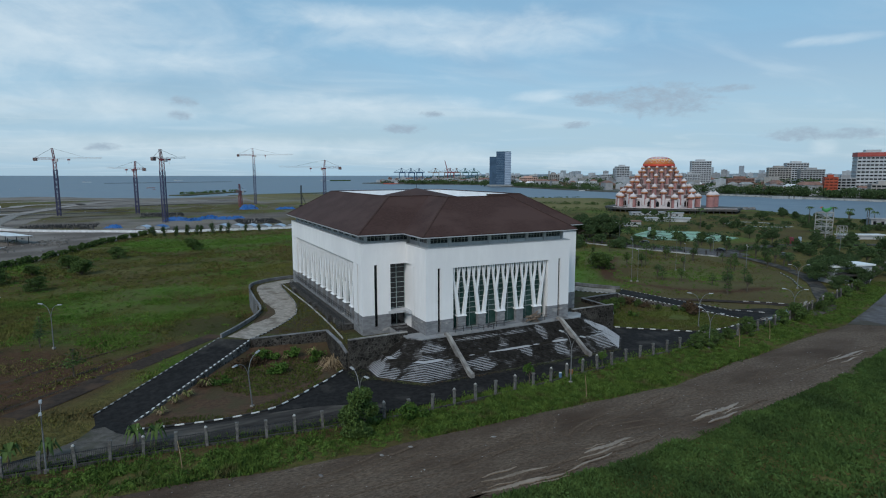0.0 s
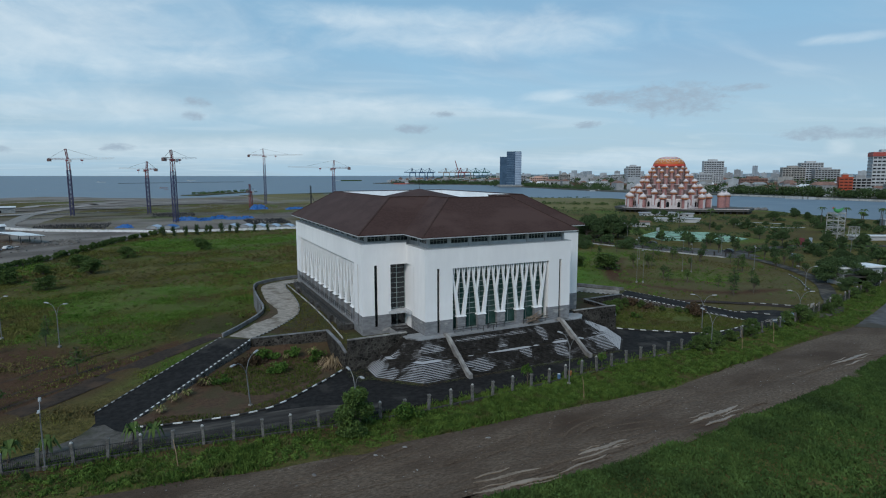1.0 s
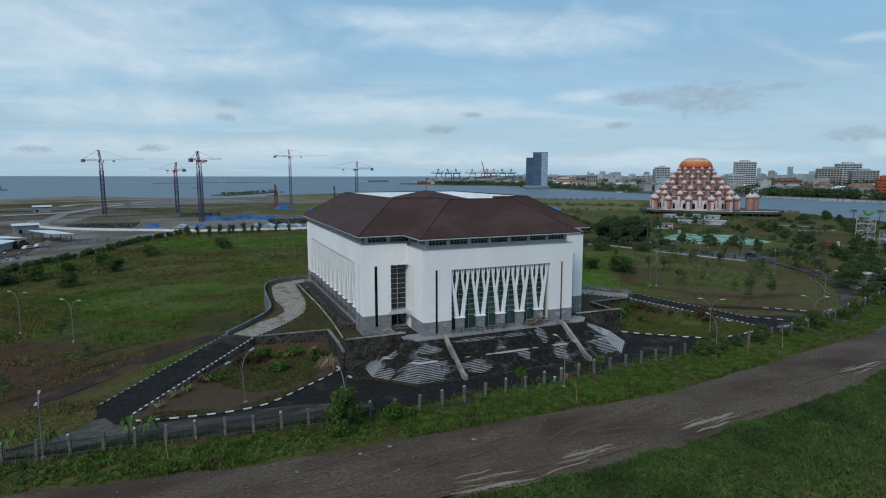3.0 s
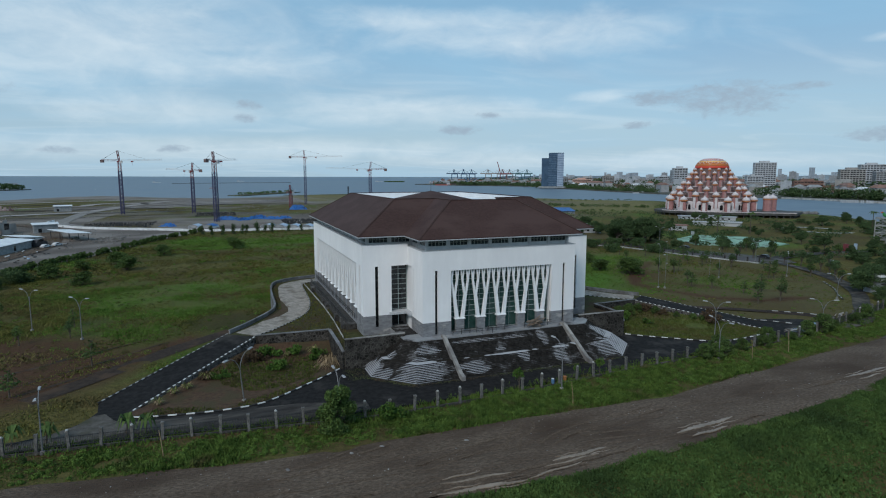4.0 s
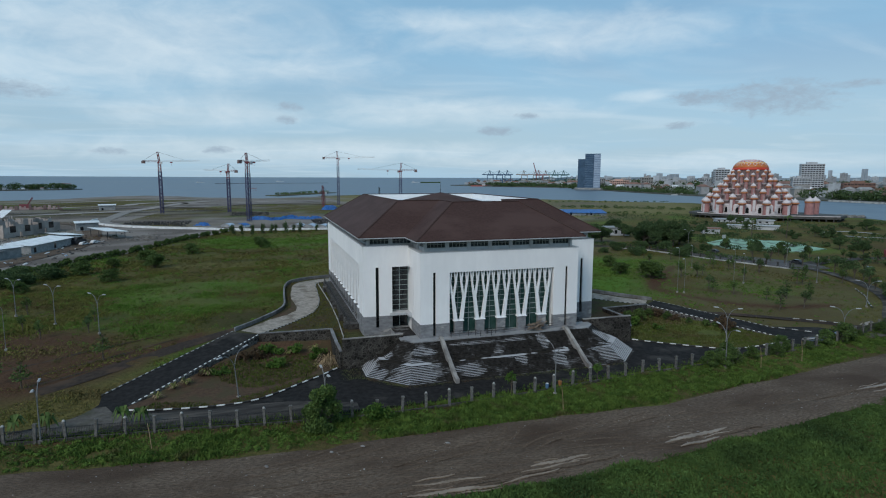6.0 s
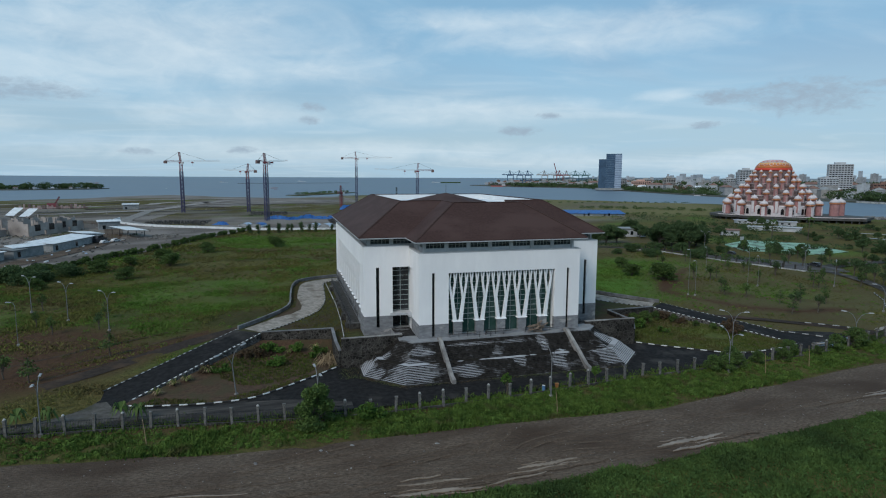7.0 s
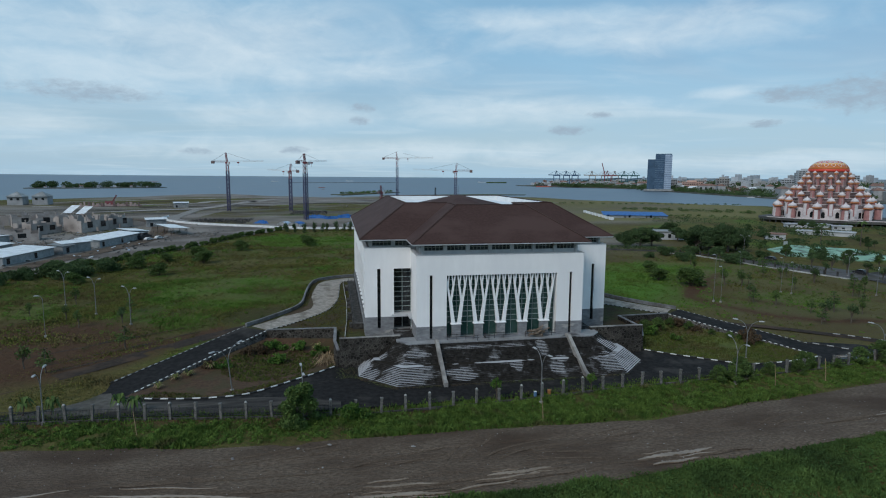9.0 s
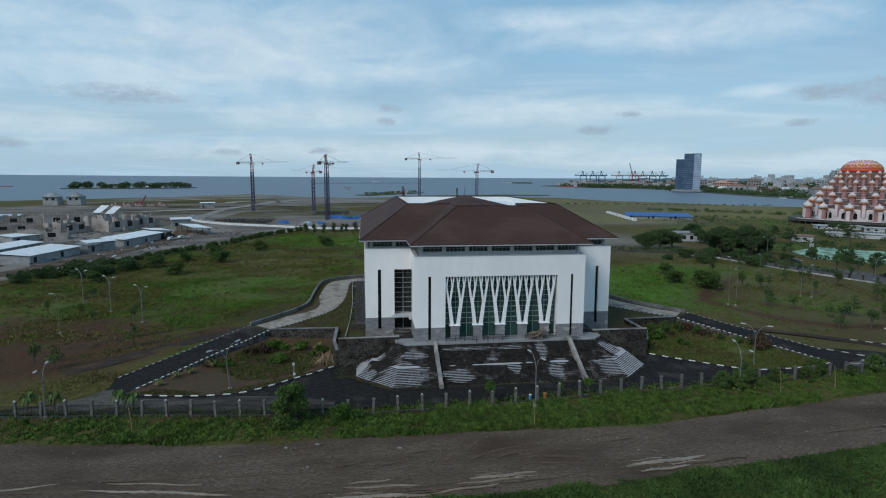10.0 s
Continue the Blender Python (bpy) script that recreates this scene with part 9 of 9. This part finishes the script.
part("backboard", Shape().box(182, 184, 125.3, 125.45, 3.0, 4.6), LAMPW, hoop)


def pavilion(x, y, w, d, h, heading, label, roof=None, wall=None, windows=True):
    b = thing("pavilion", label, "building", "park pavilions", at=(x, y, 0))
    b.matrix_basis = pose(x, y, -0.2, 0, 0, heading)
    local("wall", Shape().box(-w / 2, w / 2, -d / 2, d / 2, 0, h), wall or CW, b)
    local("roof", Shape().box(-w / 2 - 0.6, w / 2 + 0.6, -d / 2 - 0.6, d / 2 + 0.6, h, h + 0.45), roof or CW, b)
    for k in range(max(2, int(w / 4)) if windows else 0):
        a = -w / 2 + 1 + k * (w - 2) / max(2, int(w / 4))
        local("window", Shape().box(a, a + 1.5, -d / 2 - 0.06, -d / 2 + 0.1, 1.0, h * 0.75), DARKGLASS, b)
    return b


pavilion(266, 183, 19, 6, 2.3, -50, "low white pavilion near the mosque", windows=False)
pavilion(258, 192, 12, 6, 2.0, -50, "low white annex with a flat roof", windows=False)
pavilion(294, 233, 26, 5, 2.2, -22, "long low white kiosk before the mosque deck")
pavilion(300, 212, 10, 5, 2.6, -40, "small white park building")
pavilion(217, 171, 9, 5, 3.0, -30, "small kiosk with a faded red roof", ROOFR)
gate = pavilion(141.5, 10.6, 14, 5, 4.8, -12, "white gatehouse with a dark awning before it", SHEET, windows=False)
local("awning", Shape().box(-6.6, 2.5, -6.0, -2.4, 2.7, 3.05), RUBBLE, gate, "dark awning")
for x in (-6.4, -2.0, 2.3):
    local("awning_post", Shape().beam((x, -5.9, 0), (x, -5.9, 2.8), 0.16), GALV, gate)
local("door", Shape().box(-1.2, 0.0, -2.62, -2.4, 0, 2.2), DARKGLASS, gate)
pavilion(160, 182, 16, 10, 4.0, -20, "pale house among the rain trees", ROOFG)
pavilion(345, 100, 14, 8, 4.5, -45, "dark kiosk by the water", CG, CG)
pavilion(264, 70, 20, 4, 1.9, -28, "long white market roof in the park", SHEET, windows=False)
pavilion(262, 40, 18, 8, 3.4, -55, "low white stall in the park", SHEET)
slide = thing("slide_tower", "white lattice play tower with a coloured bird on top", "tower", at=(246, 77, 0))
part("tower", lattice(lattice(Shape(), (246, 77, 0), (246, 77, 13.0), 5.2, 7, 0.3, (0, 1, 0)), (254, 73, 0), (254, 73, 6.4), 3.0, 3, 0.26, (0, 1, 0)), PALECON, slide)
for k in range(4):
    part("platform", Shape().box(243.3, 248.7, 74.3, 79.7, 3.2 * (k + 1) - 0.3, 3.2 * (k + 1)), PALECON, slide)
BIRDG = plain("bird_green_paint", (0.05, 0.24, 0.07), 0.5)
part("bird", Shape().tube([(248.6, 75.6, 15.2), (247.6, 76.2, 14.2), (246.4, 76.8, 13.7), (245.2, 77.4, 14.2), (244.8, 77.6, 15.4)], [0.2, 0.8, 1.0, 0.6, 0.4], 8), BIRDG, slide, "green painted bird shape")
part("beak", Shape().tube([(244.8, 77.7, 15.3), (243.9, 78.1, 15.1)], [0.4, 0.1], 6), RED, slide, "red beak")
sg = thing("sculpture", "red and blue painted sculpture by the park road", "sculpture", at=(216, 73, 0))
part("red_block", Shape().box(214, 215.6, 72, 73.4, 0, 3), CRANE_RED, sg)
part("blue_block", Shape().box(217, 217.8, 70, 71, 0, 3.2), PALEB, sg)
structure("plaza", ribbon([(292 + 13 * math.cos(a * 0.2), 142 + 17 * math.sin(a * 0.2), 0) for a in range(26)], [(292 + 16.5 * math.cos(a * 0.2), 142 + 20.5 * math.sin(a * 0.2), 0) for a in range(26)], 0.06), PALECON, "curved pale paved walk in the park", "paving")
pt = tree("park_tree", "leafy green park tree", 7.0, 4.0, "round", 71, LEAFD, 2000, 0.33, 205, 75, -0.3, "park trees")
pd = tree("park_tree", "dark bushy park tree", 6.0, 4.2, "broad", 72, LEAFD, 2000, 0.30, 225, 92, -0.3, "park trees")
r = random.Random(15)
spots = []
while len(spots) < 105:
    x, y = r.uniform(165, 400), r.uniform(-20, 235)
    if inside(np.array([x]), np.array([y]), [(165, 0), (230, -10), (400, 100), (400, 180), (330, 215), (230, 235), (180, 190), (166, 110)])[0] and not inside(np.array([x]), np.array([y]), [(178, 140), (206, 150), (226, 128), (216, 92), (180, 96)])[0]:
        if all(math.hypot(x - a, y - b) > g for a, b, g in ((298, 148, 20), (262, 168, 18), (292, 196, 20), (258, 80, 10))):
            spots.append((x, y, -0.3))
spots += [(178, 100, -0.3), (186, 96, -0.3), (196, 92, -0.3), (190, 112, -0.3), (205, 100, -0.3), (176, 116, -0.3), (182, 108, -0.3), (200, 110, -0.3)]
plant(pt, spots[:70], 39, 0.4, 0.95)
plant(pd, spots[70:], 40, 0.4, 0.95)
plant(pd, [(184, 46, -0.3), (192, 54, -0.3), (201, 49, -0.3), (210, 58, -0.3), (198, 36, -0.3), (215, 44, -0.3), (226, 56, -0.3), (232, 44, -0.3), (240, 60, -0.3), (178, 34, -0.3), (190, 26, -0.3), (222, 34, -0.3), (172, 56, -0.3)], 41, 0.55, 0.95)
far_trees("park_shrubs", [(r.uniform(170, 380), r.uniform(0, 225), r.uniform(3, 6), r.uniform(1.2, 2.8), 110) for _ in range(150)] + [(r.uniform(205, 330), r.uniform(175, 300), r.uniform(3, 7), r.uniform(2, 4), 45) for _ in range(60)], 0.5, LEAFD, 700, "low shrubs and undergrowth in the park")
far_trees("shore_scrub", [(x + r.uniform(-3, 3), y + r.uniform(-4, 4), r.uniform(2, 5), r.uniform(1.5, 3.5), 110) for x, y, _ in along([(270, 430), (289, 416), (314, 398), (331, 381), (350, 365), (385, 335)], 5)] + [(x + r.uniform(-3, 3), y + r.uniform(-5, 3), r.uniform(1.5, 3.5), r.uniform(0.8, 2.0), 50) for x, y, _ in along([(232, 560), (294, 544), (356, 529), (418, 514), (462, 505)], 9)] + [(r.uniform(215, 300), r.uniform(300, 380), r.uniform(1.5, 3), r.uniform(1, 2), 50) for _ in range(16)], 0.5, LEAF, 900, "low scrub on the strip by the shore")
far_trees("waterfront_trees", [(x + 6 + r.uniform(-2, 10), y + r.uniform(-6, 6), r.uniform(6, 11), r.uniform(5, 10), 170) for x, y, _ in along([(668, 715), (680, 830), (692, 920), (722, 1090), (772, 1277), (717, 1400), (642, 1500)], 9)], 1.1, LEAFD, 2600, "dark trees along the far waterfront")


far_trees("road_hedge", [(x - 3.4 + r.uniform(-0.5, 0.5), y + r.uniform(-0.5, 0.5), 1.3, 1.7, 60) for x, y, _ in along([(96, 153), (114, 146), (131, 138), (143, 127), (149.5, 110), (152, 97), (153, 88), (156, 78)], 1.9)], 0.35, LEAFD, 1200, "low dark hedge beside the park road")


ew = thing("edge_wall", "low pale wall along the park road with dark posts", "wall", at=(139, 105, 0))
EDGE = [(128, 128), (135, 119), (138.4, 105), (141.2, 90), (146.8, 74), (151, 60.5)]
for (x0, y0), (x1, y1) in zip(EDGE, EDGE[1:]):
    part("wall", Shape().beam((x0, y0, 0.0), (x1, y1, 0.0), 0.3, 0.5), PALECON, ew)
for x, y, _ in along(EDGE, 4.2):
    part("post", Shape().beam((x + 0.5, y, -0.2), (x + 0.5, y, 1.9), 0.42), RUBBLE, ew, "dark post")
kerb([(88.4, 6.6), (90.6, 5.0), (93.6, 2.2), (96.4, -1.2)], 1.3, 0.05, "kerb_lane", 0.16, KDIRTY)
kerb([(78.6, 1.4), (81.2, -1.4), (82.9, -3.6)], 1.2, 0.05, "kerb_lane", 0.16, KDIRTY)
kerb([(118, 8.4), (122.3, 12.6), (130, 19), (137, 27)], 1.5, 0.05, "kerb_lane", 0.16, KDIRTY)
for line in ([(-300, 520), (-173, 570), (-159, 615), (-133, 640), (-81, 596), (-39, 627), (4, 649), (60, 655)], [(-230, 420), (-153, 469), (-137, 486), (-125, 544), (-109, 619), (-86, 668), (-50, 690)], [(-330, 600), (-260, 650), (-200, 700), (-120, 730), (-60, 735)]):
    road("haul_track", line, 12.0, 0.1, SITEDUST, "pale dusty haul track on the building site")
for line in ([(-200, 505), (-150, 517), (-118, 530), (-80, 520)], [(-330, 560), (-250, 590), (-190, 640)], [(-60, 560), (-10, 575), (40, 560)]):
    road("wet_strip", line, 9.0, 0.09, MUD, "dark wet strip on the building site")
structure("spit", Shape().prism([(-20, 880), (0, 900), (24, 960), (70, 1000), (110, 1010), (80, 960), (30, 890), (0, 850)], -3, -0.2), SOILM, "low spit of land off the shore", "ground")
far_trees("spit_scrub", [(x + r.uniform(-6, 6), y + r.uniform(-6, 6), r.uniform(3, 6), r.uniform(2, 4.5), 90) for x, y, _ in along([(0, 880), (30, 935), (60, 975), (95, 1000)], 8)], 0.8, LEAF, 990, "low scrub on the spit")
structure("puddle", Shape().prism([(76.5, -8.7), (79, -7.0), (82, -7.2), (86.5, -6.1), (91, -4.2), (89, -6.0), (85.6, -7.6), (81, -9.8)], -0.1, 0.055), RAINWATER, "shallow rainwater lying on the road", "water")
rocks = Shape()
rq = random.Random(91)
for _ in range(90):
    a, d = rq.uniform(0, 6.28), math.sqrt(rq.random())
    x, y, q = 420 + 22 * d * math.cos(a), 253 + 12 * d * math.sin(a), rq.uniform(0.5, 1.5)
    rocks.beam((x - q, y - q * rq.uniform(-0.6, 0.6), -0.2), (x + q, y + q * rq.uniform(-0.6, 0.6), 0.3), 1.4 * q, q * 1.3)
structure("breakwater", Shape().prism([(396, 250), (406, 240), (430, 240), (446, 250), (440, 264), (412, 268)], -4, -0.3), DECK, "low dark stone breakwater beside the deck", "ground")
stuff("breakwater_stones", rocks, DEBRIS, "pale broken stones heaped on the breakwater", "stones")
sign = thing("letter_sign", "row of white letters on the waterfront promenade", "sign", at=(637, 360, 0))
for k in range(18):
    if k in (10, 13):
        continue
    x, y = 635 + 10.6 * k / 18, 360 - 30 * k / 18
    part("letter_bar", Shape().beam((x, y, 0), (x, y, 3.4), 0.7, 1.15), CW, sign)


def palm(x, y, h, seed, size=1.0):
    p = thing("palm", "tall palm with a ragged crown", "palm", "park palms", at=(x, y, -0.3))
    r = random.Random(seed)
    local("trunk", Shape().tube([(0, 0, 0), (0.2, 0.1, h * 0.5), (0.3, 0.1, h)], [0.28 * size, 0.2 * size, 0.16 * size], 7), BARK, p)
    for k in range(14):
        a, l = k * 0.449 + r.uniform(-0.2, 0.2), r.uniform(2.4, 3.4) * size
        d = Vector((math.cos(a), math.sin(a), 0))
        q = Vector((-d.y, d.x, 0)) * 0.42 * size
        o = Vector((0.3, 0.1, h))
        m, e = o + d * l * 0.5 + Vector((0, 0, r.uniform(0.4, 1.1))), o + d * l + Vector((0, 0, r.uniform(-1.4, -0.1)))
        local("frond", Shape().add([o - q * 0.2, o + q * 0.2, m + q, m - q, e], [(0, 1, 2, 3), (3, 2, 4)]), LEAF, p)


for k, (x, y) in enumerate(((330, 111), (343, 127), (310, 122), (344, 104), (352, 112), (322, 96), (360, 126), (225, 150), (238, 140))):
    palm(x, y, 8 + (k % 3) * 1.5, k)
for k, (x, y, s_) in enumerate(((-55.6, -11.0, 0.36), (-52.0, -11.4, 0.36), (-43.4, -11.8, 0.36), (-41.2, -12.5, 0.36))):
    palm(x, y, 1.7, 20 + k, s_ * 1.3)
